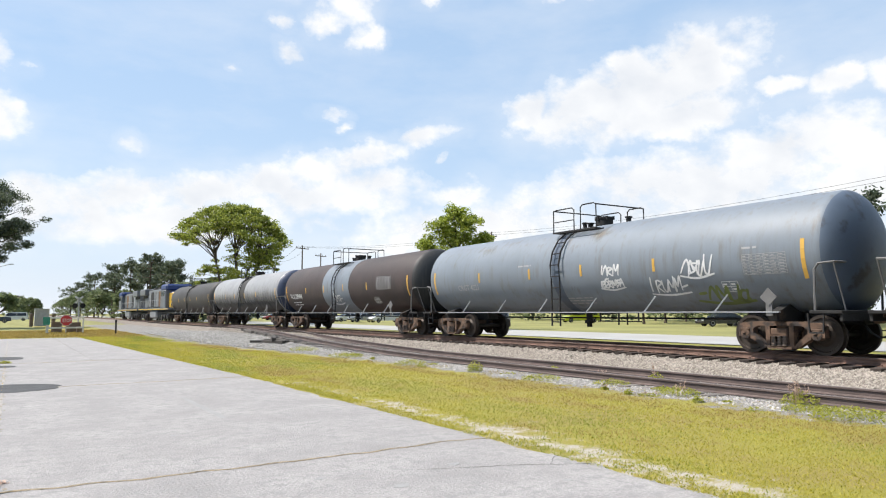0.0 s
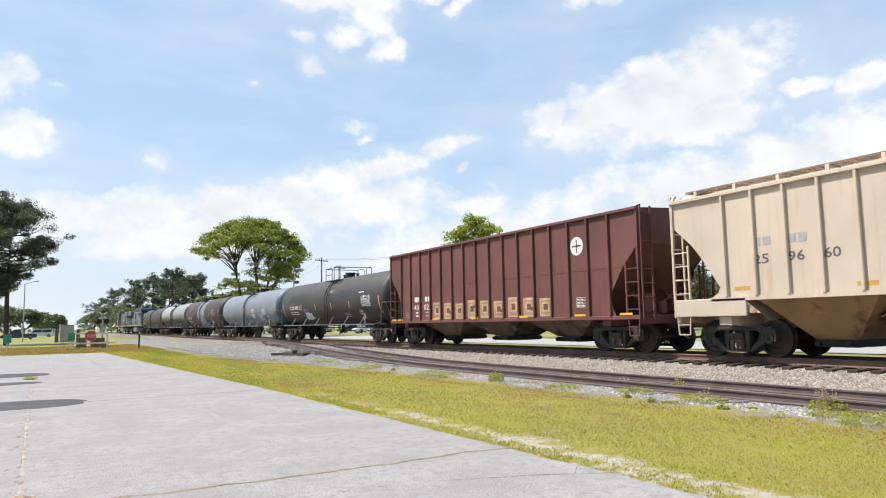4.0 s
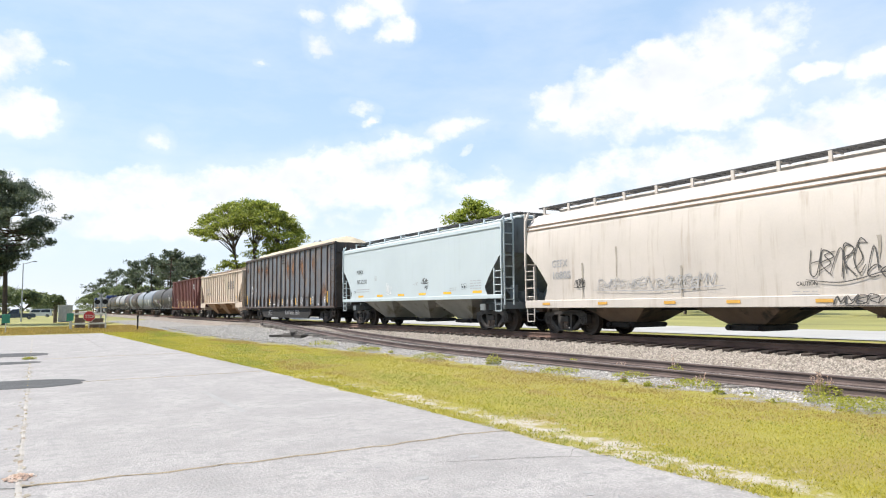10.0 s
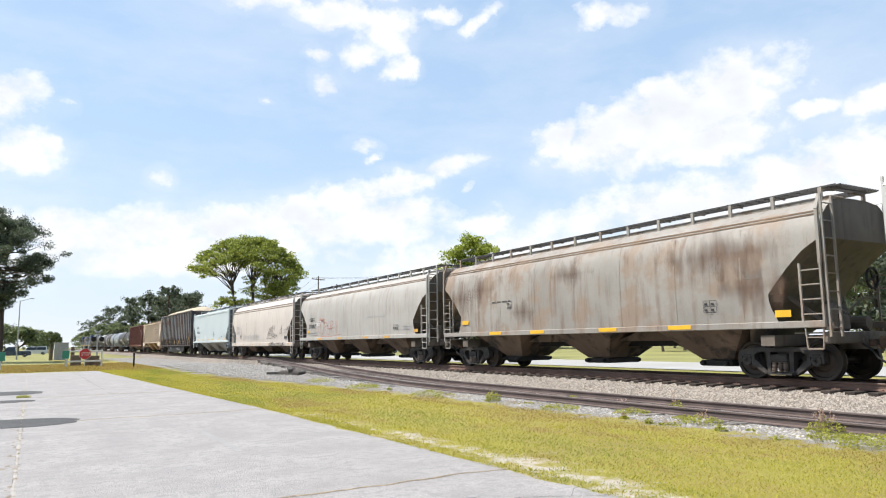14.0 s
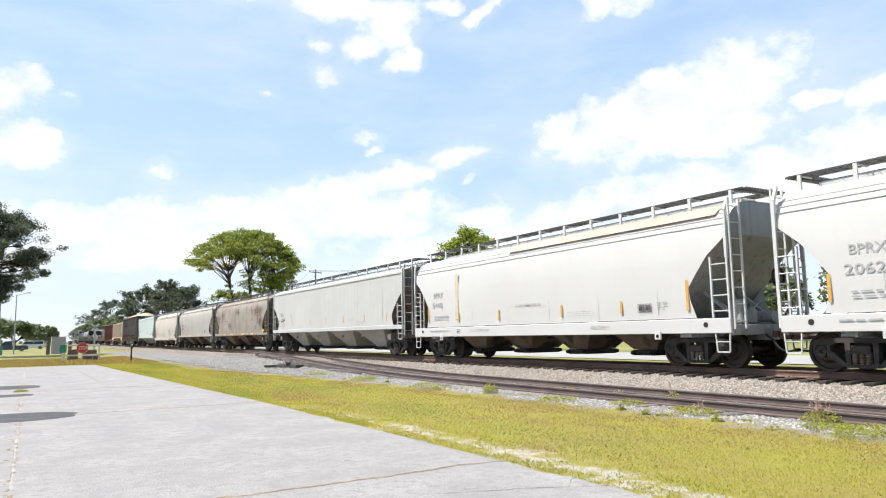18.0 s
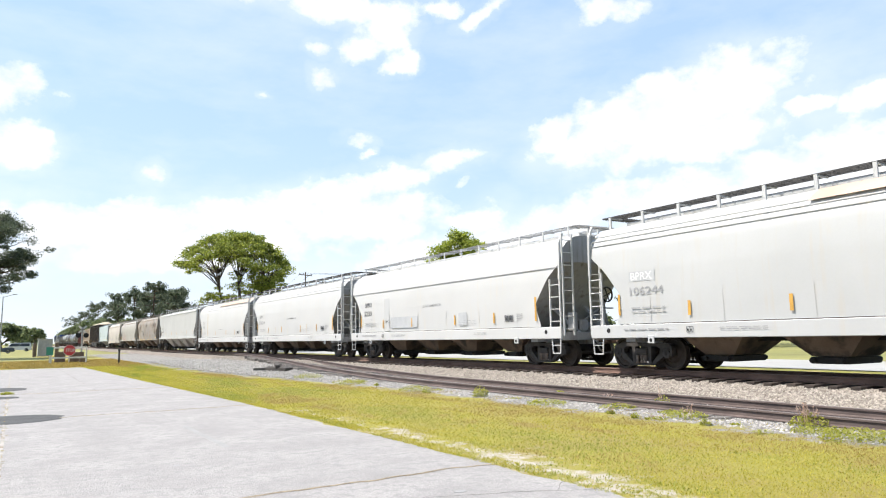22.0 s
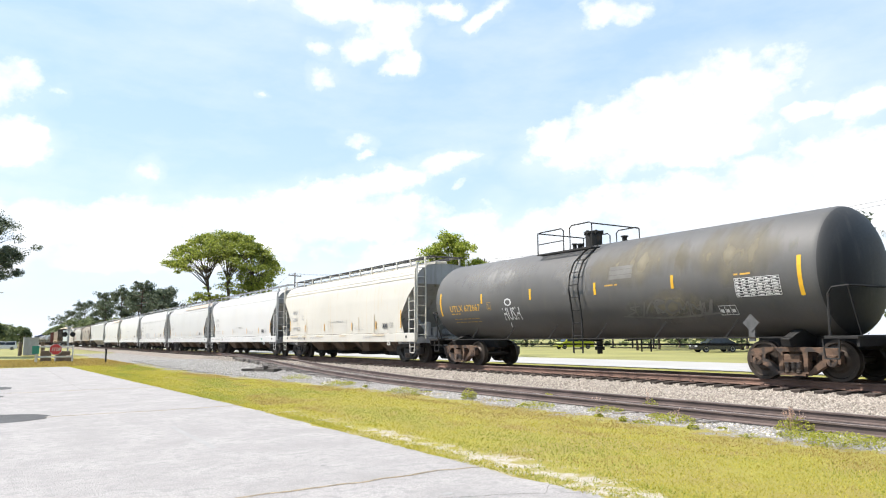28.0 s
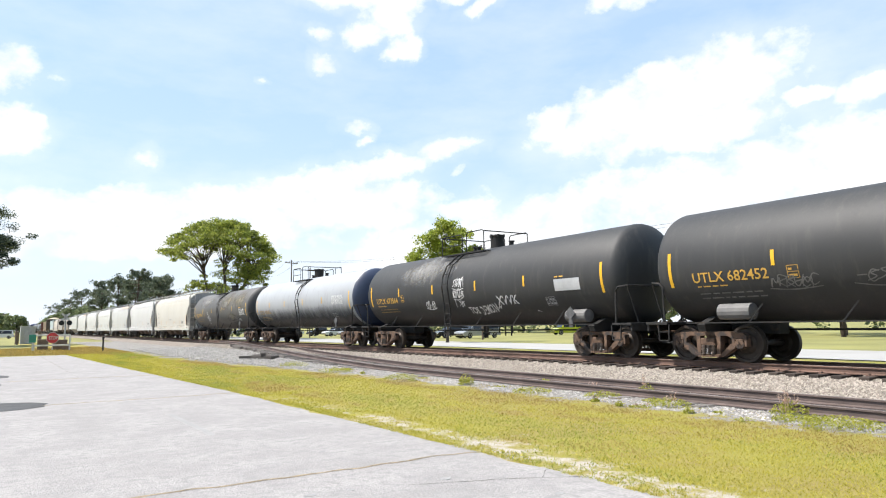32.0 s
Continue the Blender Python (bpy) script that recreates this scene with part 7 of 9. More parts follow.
lettering(car, "DEMON", lambda u, v: on(u, v + 0.10 * (u - 1.05)), 1.02, 1.38, 0.30, M_graf, 1.08, 0.007, "spray_lettering")
scrawl(car, on, 2.1, 1.6, 0.3, 0.16, M_graf, 128, 2, 0.025)
lettering(car, "XVVK", on, 2.28, 1.72, 0.30, M_graf, 1.20, 0.007, "spray_lettering")
patch_part("spray_stroke", car, lambda u, v: on(u, v - 0.30 * (u - 3.2)), 3.2, 4.35, 1.76, 1.775, M_graf, 0.007)
patch_part("test_panel", car, on, 5.47, 6.62, 2.05, 2.42, M_blot, 0.006, "pale grey test panel")
bars(car, on, 5.5, 2.48, 0.4, 1, M_ochre, 0.04, 0.05, 45)
table(car, on, 4.9, 1.62, 0.45, 0.26, M_grey, 2, 3, "stencil_box")
end_print(car, "UTLX 673564", h, 2.50, 1.51, M_ochre2)
bm = nb()
lathe(bm, [(-h + 2.1, 0.02), (-h + 2.13, 0.20), (-h + 3.0, 0.20), (-h + 3.03, 0.02)], "y", 14, (-1.25, 0, 1.25))
part("brake_cylinder", bm, M_dullsteel, car)

car, on, h = tank_car(-317.0, -334.7, P_black, "matt black tank car with yellow lettering", R=1.51, zc=2.50, head=P_black, ladder_at=0.2, **ST)
lettering(car, "UTLX 682452", on, -7.01, 2.0, 0.24, M_ochre, 2.1)
bars(car, on, -6.9, 1.88, 0.9, 1, M_ochre, 0.03, 0.06, 66)
bars(car, on, -6.9, 1.7, 1.8, 2, M_dim, 0.03, 0.08, 46)
table(car, on, -4.44, 1.97, 0.26, 0.28, M_ochre, 2, 1, "stencil_box")
scrawl(car, on, -4.9, 1.75, 1.1, 0.28, M_dim, 131, 6, 0.025)
scrawl(car, on, -3.0, 1.75, 1.1, 0.35, M_dim, 132, 5, 0.025)
bm = nb()
lathe(bm, [(h - 3.4, 0.02), (h - 3.37, 0.20), (h - 2.5, 0.20), (h - 2.47, 0.02)], "y", 14, (-1.25, 0, 1.25))
part("brake_cylinder", bm, M_dullsteel, car)

# ---- pavement in slabs ----
M_joint = mat("joint_dirt", (0.18, 0.155, 0.115), 0.95, 0, 0.35, 2, 30, 0.5, patch=((0.22, 0.195, 0.15), 0.50, 1.5))
bm = nb()
prism(bm, [(-22.0, -6.2)] + [(pave_edge(y) - 0.1, y) for y in (-6.2, 4, 10, 17, 30, 52.0)] + [(-22.0, 52.0)], -0.10, -0.008, "z")
pavement = tagged(obj("pavement", bm, M_joint), "sun-bleached grey asphalt car park with cracked joints", "pavement", "", "structure")


def jag(p, q, n, amp, seed):
    """A broken edge from p to q."""
    p, q = Vector(p), Vector(q)
    d = (q - p).normalized()
    s = Vector((-d.y, d.x))
    out = []
    for i in range(n):
        t = i / n
        c = p.lerp(q, t)
        w = amp * (noise.noise((c.x * 0.6 + seed, c.y * 0.6, 0.5)) * 1.4 + noise.noise((c.x * 3.1, c.y * 3.1, seed)) * 0.7)
        out.append(c + s * (w if 0 < i else 0))
    return out


def slab(x0, x1, y0, y1, seed, right_edge=False, material=None, zt=0.0, amp=0.05):
    g, gx = 0.016, 0.005
    x0, y0, y1 = x0 + gx, y0 + g, y1 - g
    xa, xb = (pave_edge(y0), pave_edge(y1)) if right_edge else (x1 - gx, x1 - gx)
    nx, ny = max(int((x1 - x0) * 8), 4), max(int((y1 - y0) * 5), 4)
    pts = jag((x0, y0), (xa, y0), nx, 0.13, 1.0 + int(y0)) + jag((xa, y0), (xb, y1), ny, 0.12 if right_edge else amp * 0.4, 3.0) + jag((xb, y1), (x0, y1), nx, -0.13, 1.0 + int(y1)) + jag((x0, y1), (x0, y0), ny, amp * 0.5, 5.0 + round(x0))
    bm = nb()
    lo = [bm.verts.new((p.x, p.y, zt - 0.10)) for p in pts]
    hi = [bm.verts.new((p.x, p.y, zt - 0.012)) for p in pts]
    c = Vector(((x0 + xa) / 2, (y0 + y1) / 2))
    top = []
    for p in pts:
        d = (c - p).normalized() * 0.012
        top.append(bm.verts.new((p.x + d.x, p.y + d.y, zt)))
    n = len(pts)
    for a, b in ((lo, hi), (hi, top)):
        for i in range(n):
            bm.faces.new((a[i], a[(i + 1) % n], b[(i + 1) % n], b[i]))
    bm.faces.new(top)
    return part("slab", bm, material or M_pave, pavement)


JY = [-6.0, 7.5, 17.6, 26.5, 35.5, 44.0, 52.0]
for j, (a, b) in enumerate(zip(JY, JY[1:])):
    if a >= 26:
        slab(-0.08, 2.45, a, b, j)
        slab(2.45, 5.82, a, b, j + 20, True)
    else:
        slab(-0.08, 5.82, a, b, j, True)
    slab(-10.0, -0.08, a, b, j + 40)
    slab(-21.9, -10.0, a, b, j + 60)
# dark sheets painted as shadows falling in from the left, and faded paint
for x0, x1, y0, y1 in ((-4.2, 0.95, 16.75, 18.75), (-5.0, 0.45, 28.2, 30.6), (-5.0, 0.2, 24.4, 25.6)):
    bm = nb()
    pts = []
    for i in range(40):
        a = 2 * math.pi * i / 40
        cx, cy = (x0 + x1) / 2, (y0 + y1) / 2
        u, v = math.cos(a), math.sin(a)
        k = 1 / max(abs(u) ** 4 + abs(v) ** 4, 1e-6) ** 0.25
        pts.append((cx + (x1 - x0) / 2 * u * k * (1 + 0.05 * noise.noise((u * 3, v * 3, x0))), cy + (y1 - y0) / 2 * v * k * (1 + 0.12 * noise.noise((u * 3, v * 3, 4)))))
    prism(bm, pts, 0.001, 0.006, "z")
    part("asphalt_patch", bm, M_shadow, pavement, "dark patch painted as a shadow on the asphalt")
M_oldpaint = mat("faded_line_paint", (0.30, 0.293, 0.284), 0.85, 0, 0.1, 1.5, 30, 0.2)
for y0, y1 in ((11.0, 14.2),):
    bm = nb()
    pts = jag((2.78, y0), (2.88, y0), 3, 0.02, 1) + jag((2.88, y0), (2.90, y1), 14, 0.03, 2) + jag((2.90, y1), (2.80, y1), 3, 0.02, 3) + jag((2.80, y1), (2.78, y0), 14, 0.03, 4)
    prism(bm, [(p.x, p.y) for p in pts], 0.001, 0.004, "z")
    part("faded_line", bm, M_oldpaint, pavement, "faded white parking line")
for x, y, r in ((3.17, 5.86, 0.09), (4.07, 6.38, 0.08), (2.63, 6.52, 0.07), (3.03, 6.49, 0.05), (3.65, 8.69, 0.05), (1.9, 9.8, 0.06), (4.6, 5.2, 0.06), (4.1, 4.6, 0.05)):
    bm = nb()
    prism(bm, [(x + r * (1.3 if k % 2 else 0.7) * math.cos(k * 0.7), y + r * 0.6 * math.sin(k * 0.7) * (1 if k % 3 else 1.4)) for k in range(9)], 0.001, 0.004, "z")
    part("pale_spot", bm, M_oldpaint, pavement)

M_silt = mat("joint_silt", (0.30, 0.26, 0.20), 0.95, 0, 0.3, 5, 40, 0.6, patch=((0.17, 0.13, 0.075), 0.45, 6.0))
rj = random.Random(17)
for k in range(130):
    y = 4.5 + 27 * rj.random() ** 1.3
    x, r = -0.10 + rj.gauss(0, 0.055), rj.uniform(0.012, 0.045)
    bm = nb()
    prism(bm, [(x + r * rj.uniform(0.5, 1.2) * math.cos(q * 0.57), y + 2.0 * r * rj.uniform(0.5, 1.2) * math.sin(q * 0.57)) for q in range(11)], 0.0005, 0.003, "z")
    part("silt_patch", bm, M_silt, pavement)

bm = nb()   # crumbled filler all along the lengthwise joint
prev = None
for k in range(320):
    y = 3.0 + 0.15 * k
    c, w = -0.08 + 0.012 * noise.noise((y * 2.0, 3.0, 1.0)), 0.020 + 0.030 * abs(noise.noise((y * 1.3, 7.0, 2.0)))
    pair = [bm.verts.new((c - w, y, 0.002)), bm.verts.new((c, y, 0.005)), bm.verts.new((c + w, y, 0.002))]
    if prev:
        bm.faces.new((prev[0], prev[1], pair[1], pair[0]))
        bm.faces.new((prev[1], prev[2], pair[2], pair[1]))
    prev = pair
part("joint_filler", bm, mat("pale_joint_filler", (0.37, 0.345, 0.31), 0.95, 0, 0.25, 4, 40, 0.6, patch=((0.22, 0.155, 0.095), 0.40, 2.4)), pavement, "crumbled pale filler with brown silt")

M_tuft = mat("joint_moss", (0.34, 0.265, 0.165), 0.95, 0, 0.35, 8, 50, 0.8, patch=((0.15, 0.12, 0.07), 0.40, 7.0))
for y, x0, x1, w in ((7.5, -0.05, 5.62, 0.030), (17.6, 0.9, 5.4, 0.030), (26.5, 0.3, 5.1, 0.045)):
    rows, x = [], x0
    while x < x1:
        k = w * (0.62 + 0.8 * abs(noise.noise((x * 5.3, y, 4.0)))) if noise.noise((x * 0.9, y, 1.0)) > -0.42 else 0.012
        c = y + 0.13 * (1.4 * noise.noise((x * 0.6 + 1 + int(y), y * 0.6, 0.5)) + 0.7 * noise.noise((x * 3.1, y * 3.1, 1 + int(y))))
        rows.append((x, c - k, c + k))
        x += 0.05
    bm = nb()
    prev = None
    for x, a, b in rows:
        pair = [bm.verts.new((x, a, 0.003)), bm.verts.new((x, (a + b) / 2, 0.008)), bm.verts.new((x, b, 0.003))]
        if prev:
            bm.faces.new((prev[0], pair[0], pair[1], prev[1]))
            bm.faces.new((prev[1], pair[1], pair[2], prev[2]))
        prev = pair
    part("silted_joint", bm, M_tuft, pavement, "brown silt and moss in a crooked joint")

M_crack = mat("dark_crack", (0.13, 0.12, 0.105), 0.95, 0, 0.3, 3, 30, 0.2)
for pts, w in ((((3.6, 6.35), (4.33, 6.07), (4.9, 5.82), (5.41, 5.56)), 0.010), (((4.9, 5.82), (5.2, 6.1), (5.5, 6.2)), 0.006)):
    bm = nb()
    rows = []
    for p, q in zip(pts, pts[1:]):
        for c in jag(p, q, 9, 0.03, p[0]):
            k = w * (0.4 + 1.2 * abs(noise.noise((c.x * 4, c.y * 4, 2))))
            rows.append([bm.verts.new((c.x, c.y - k, 0.0035)), bm.verts.new((c.x, c.y + k, 0.0035))])
    for a, b in zip(rows, rows[1:]):
        bm.faces.new((a[0], b[0], b[1], a[1]))
    part("crack", bm, M_crack, pavement, "thin dark crack in the asphalt")

# ---- scatter: stones, blades, weeds ----


def stones(name, n, fx, y0, y1, fz, size, material, label, power=1.6):
    """Crushed stone, joined; thinner on the ground far off."""
    u = rng.random(n) ** power
    y = y0 + (y1 - y0) * u
    x = fx(rng.random(n), y)
    base = np.array([[1, 0, 0], [-1, 0, 0], [0, 1, 0], [0, -1, 0], [0, 0, 1], [0, 0, -1]], float)
    tri = np.array([[0, 2, 4], [2, 1, 4], [1, 3, 4], [3, 0, 4], [2, 0, 5], [1, 2, 5], [3, 1, 5], [0, 3, 5]])
    s = size * (0.55 + 0.9 * rng.random((n, 1, 1))) * (1 + 0.012 * y[:, None, None])
    v = base[None] * (0.6 + 0.8 * rng.random((n, 6, 1))) + 0.35 * (rng.random((n, 6, 3)) - 0.5)
    a = rng.random(n) * 6.28
    ca, sa = np.cos(a)[:, None], np.sin(a)[:, None]
    v = np.stack([v[..., 0] * ca - v[..., 1] * sa, v[..., 0] * sa + v[..., 1] * ca, v[..., 2] * 0.75], -1) * s
    z = fz(x, y)
    v += np.stack([x, y, z], -1)[:, None, :]
    faces = (tri[None] + 6 * np.arange(n)[:, None, None]).reshape(-1, 3)
    return tagged(soup(name, v.reshape(-1, 3).tolist(), faces.tolist(), material), label, "ballast", "", "stuff")


gz = np.vectorize(ground_z)
stones("ballast_stones", 75000, lambda r, y: 13.35 + (15.62 - 13.35) * r, 1.0, 60.0, lambda x, y: gz(x) + 0.02, 0.025, M_stone, "crushed brownish ballast stones beside the main line")
stones("ballast_stones", 7000, lambda r, y: 15.8 + 3.6 * r, 1.0, 50.0, lambda x, y: gz(x) + 0.025, 0.045, M_stone, "crushed ballast stones between and beyond the rails")
stones("gravel_stones", 34000, lambda r, y: 10.15 - np.clip((y - 19) * 0.11, 0, 2.1) + (3.3 + np.clip((y - 19) * 0.11, 0, 2.1)) * r ** 0.9, 1.5, 55.0, lambda x, y: gz(x) + 0.016 + np.maximum(0, (y - 24) * 0.006), 0.023, M_stone2, "grey gravel stones of the siding")


def blades(name, n, fx, y0, y1, lo, hi, material, label, power=1.7, width=0.007, lean=1.2, keep=None):
    u = rng.random(n) ** power
    y = y0 + (y1 - y0) * u
    x = fx(rng.random(n), y)
    if keep is not None:
        k = keep(x, y)
        x, y = x[k], y[k]
        n = len(x)
    h = (lo + (hi - lo) * rng.random(n)) * (1 + 0.004 * y)
    a = rng.random(n) * 6.28
    w = width * (0.6 + 0.8 * rng.random(n)) * (1 + 0.05 * y)
    z = gz(x) + 0.012 + 0.010 * np.clip((6.3 - x) / 0.4, 0, 1)
    l = lean * h * rng.random(n)
    b = rng.random(n) * 6.28
    p0 = np.stack([x + w * np.cos(a), y + w * np.sin(a), z], -1)
    p1 = np.stack([x - w * np.cos(a), y - w * np.sin(a), z], -1)
    p2 = np.stack([x + l * np.cos(b), y + l * np.sin(b), z + h], -1)
    v = np.stack([p0, p1, p2], 1).reshape(-1, 3)
    f = np.arange(3 * n).reshape(-1, 3)
    return tagged(soup(name, v.tolist(), f.tolist(), material), label, "grass", "", "stuff")


def tufty(x, y):
    q = np.array([noise.noise((a * 0.9, b * 0.6, 7.0)) + 0.5 * noise.noise((a * 2.9, b * 2.2, 3.0)) for a, b in zip(x, y)])
    lean_in = 0.034 * np.maximum(y - 17, 0)
    sand = np.exp(-((x + lean_in - 5.72) / 0.40) ** 2) * np.clip((17 - y) / 6, 0.05, 1)
    far = np.clip((x + np.clip((y - 19) * 0.11, 0, 2.1) - 9.3) / 0.9, 0, 1)
    return q + 0.75 - 0.98 * sand - 1.25 * far + 0.9 * (rng.random(len(x)) - 0.5) > 0


def browned(x, y):
    q = np.array([noise.noise((a * 0.55, b * 0.3, 11.0)) + 0.6 * noise.noise((a * 2.0, b * 1.1, 5.0)) for a, b in zip(x, y)])
    return q + 0.22 * (x - 8.3) + 0.5 * (rng.random(len(x)) - 0.5) > 0.10


def lush(x, y):
    q = np.array([noise.noise((a * 0.5, b * 0.22, 21.0)) + 0.5 * noise.noise((a * 2.4, b * 1.0, 9.0)) for a, b in zip(x, y)])
    return q + 0.5 * np.exp(-((x - 7.0) / 0.7) ** 2) + 0.7 * (rng.random(len(x)) - 0.5) > 0.38


def border(r, y):
    return 5.22 - 0.008 * np.clip(y - 4, 0, 13) - 0.035 * np.maximum(y - 17, 0) + 6.0 * r


blades("grass", 320000, border, 1.5, 56.0, 0.009, 0.032, M_blade, "short yellow-green grass of the verge", width=0.0042, lean=2.0, keep=lambda x, y: tufty(x, y) & ~browned(x, y) & ~lush(x, y))
blades("grass", 320000, border, 1.5, 56.0, 0.010, 0.034, M_lush, "fresh green grass in patches of the verge", width=0.0042, lean=2.0, keep=lambda x, y: tufty(x, y) & ~browned(x, y) & lush(x, y))
blades("grass", 330000, border, 1.5, 56.0, 0.010, 0.036, M_blade2, "short sun-browned grass of the verge", width=0.0042, lean=2.0, keep=lambda x, y: tufty(x, y) & browned(x, y))
blades("grass", 14000, lambda r, y: -6 + 14 * r, 52.2, 74.0, 0.03, 0.08, M_blade2, "grass beyond the end of the car park", 1.0, 0.016)
blades("edge_grass", 12000, lambda r, y: 5.20 - 0.008 * np.clip(y - 4, 0, 13) - 0.035 * np.maximum(y - 17, 0) + 0.34 * r, 1.5, 40.0, 0.012, 0.040, M_blade, "thin grass along the pavement edge", 1.5, 0.0045, 2.0, keep=lambda x, y: np.array([noise.noise((a * 2.0, b * 1.3, 15.0)) > -0.12 for a, b in zip(x, y)]))
blades("joint_grass", 16, lambda r, y: -0.08 + 0.05 * (r - 0.5), 8.0, 33.0, 0.01, 0.03, M_blade2, "grass in the pavement joint", 1.0, 0.008)


def weed(x, y, r, h, n, material, label, name="weed", dry=0):
    """A clump: leaves on short stalks, some dry stems above."""
    z = ground_z(x)
    vs, fs = [], []
    for i in range(int(n * 1.8)):
        a, d = rng.random() * 6.28, r * rng.random() ** 0.6
        hh = h * (0.25 + 0.75 * rng.random()) * (1 - 0.5 * d / r)
        px, py, pz = x + d * math.cos(a), y + d * math.sin(a), z + hh
        q = Euler((rng.random() * 1.6 - 0.8, rng.random() * 1.6 - 0.8, rng.random() * 6.28)).to_matrix()
        s = 0.017 * (0.6 + 0.9 * rng.random())
        k = len(vs)
        for c in ((-1.5, 0, 0), (0, -0.6, 0.1), (1.5, 0, 0), (0, 0.6, 0.1)):
            p = q @ (Vector(c) * s)
            vs.append((px + p.x, py + p.y, pz + p.z))
        fs.append((k, k + 1, k + 2, k + 3))
        if i % 3 == 0:
            vs += [(px, py, z - 0.01), (px + 0.006, py, z - 0.01), (px, py, pz)]
            fs.append((k + 4, k + 5, k + 6))
    e = empty(name, None)
    tagged(e, label, "weed", "weeds along the siding")
    soup("leaves", vs, fs, material, e)
    if dry:
        bm = nb()
        for i in range(dry):
            a, d = rng.random() * 6.28, r * 0.5 * rng.random()
            p = Vector((x + d * math.cos(a), y + d * math.sin(a), z))
            q = p + Vector((0.15 * (rng.random() - 0.5), 0.15 * (rng.random() - 0.5), h * (1.0 + 0.5 * rng.random())))
            tube(bm, [p, p.lerp(q, 0.5), q], 0.004, 3, 0.003)
            for j in range(9):
                c = p.lerp(q, 0.55 + 0.45 * rng.random())
                o = Vector((rng.random() - 0.5, rng.random() - 0.5, rng.random() * 0.4)) * 0.10
                tube(bm, [c, c + o], 0.006, 3, 0.002)
        part("dry_growth", bm, M_dry, e, "dry reddish stalks")
    return e


weed(10.35, 15.2, 0.22, 0.34, 200, M_weed, "bright green weed on the gravel beside the siding")
weed(11.1, 6.85, 0.30, 0.30, 160, M_weed, "weed with dry reddish stalks beside the rail", dry=10)
weed(10.3, 5.6, 0.55, 0.22, 420, M_weed, "broad yellow-green weed patch on the gravel")
weed(10.5, 6.4, 0.35, 0.16, 200, M_weed, "low green weeds on the gravel")
weed(10.6, 8.9, 0.40, 0.2, 200, M_weed, "low green weeds on the gravel", dry=4)
weed(11.6, 10.3, 0.2, 0.34, 140, M_weed, "upright green weed between the rails of the siding", dry=3)
weed(10.9, 10.9, 0.4, 0.16, 180, M_weed, "low green weeds on the gravel")
weed(12.0, 12.3, 0.3, 0.12, 100, M_weed, "sparse weeds between the siding rails", dry=5)
weed(10.4, 12.6, 0.45, 0.16, 200, M_weed, "low green weeds on the gravel")
weed(10.2, 18.4, 0.5, 0.2, 220, M_weed, "green weed patch beside the siding")
weed(9.9, 22.5, 0.6, 0.22, 240, M_weed, "green weed patch beside the siding")
weed(10.1, 27.0, 0.6, 0.25, 240, M_weed, "green weed patch beside the siding")
weed(12.1, 7.4, 0.3, 0.14, 120, M_weed, "sparse weeds between the siding rails", dry=6)
weed(11.0, 9.6, 0.25, 0.12, 100, M_weed, "low green weeds on the gravel")
weed(-0.08, 7.9, 0.14, 0.06, 60, M_dry, "dry reddish weed in the pavement joint")
weed(-0.12, 26.6, 0.22, 0.12, 160, M_weed, "grass clump in the pavement joint")

rw = random.Random(21)
for i in range(26):
    y = 4.2 + 20 * rw.random() ** 1.4
    weed(rw.uniform(9.9, 11.25) if i % 4 else rw.uniform(11.5, 12.7), y, rw.uniform(0.08, 0.26), rw.uniform(0.05, 0.16), rw.randint(30, 90), M_weed, "small green weed on the gravel by the siding", dry=2 if i % 6 == 0 else 0)

# old timbers where the siding bends
M_oldtimber = mat("old_timber", (0.085, 0.075, 0.065), 0.95, 0, 0.35, 3, 30, 0.6)
pile = tagged(empty("timber_pile"), "heap of weathered dark ties beside the siding", "timber pile")
for i, (dx, dy, dz, l, a, t) in enumerate(((0, 0, 0.14, 1.6, 20, 0), (0.3, 0.5, 0.12, 1.3, 35, 0), (0.1, 0.3, 0.33, 1.1, -15, 6), (-0.4, 0.9, 0.12, 0.9, 70, 0), (0.9, 1.4, 0.12, 1.2, 12, 4), (0.6, 2.2, 0.12, 0.7, 50, 0))):
    bm = nb()
    box(bm, (0, 0, 0), (0.22, l, 0.18), None, 0.02)
    ob = part("timber", bm, M_oldtimber, pile)
    ob.matrix_basis = pose(10.9 + dx, 33.4 + dy, ground_z(10.9) + dz, t, 0, a)

# ---- trees ----


def leaf_cloud(centres, n_each, spread, size, rough_up=0.5):
    """Small leaf sprays round many centres, as loose quads."""
    vs, fs = [], []
    C = np.repeat(np.array(centres), n_each, 0)
    m = len(C)
    g = rng.normal(size=(m, 3))
    P = C + g * np.array(spread) * 0.5
    a, b = rng.normal(size=(m, 3)), rng.normal(size=(m, 3))
    a[:, 2] *= rough_up
    a /= np.linalg.norm(a, axis=1)[:, None]
    b -= a * (a * b).sum(1)[:, None]
    b /= np.linalg.norm(b, axis=1)[:, None]
    s = size * (0.5 + rng.random((m, 1)))
    q = np.stack([P - a * s, P - b * s * 0.55, P + a * s, P + b * s * 0.55], 1).reshape(-1, 3)
    f = np.arange(4 * m).reshape(-1, 4)
    return q.tolist(), f.tolist()


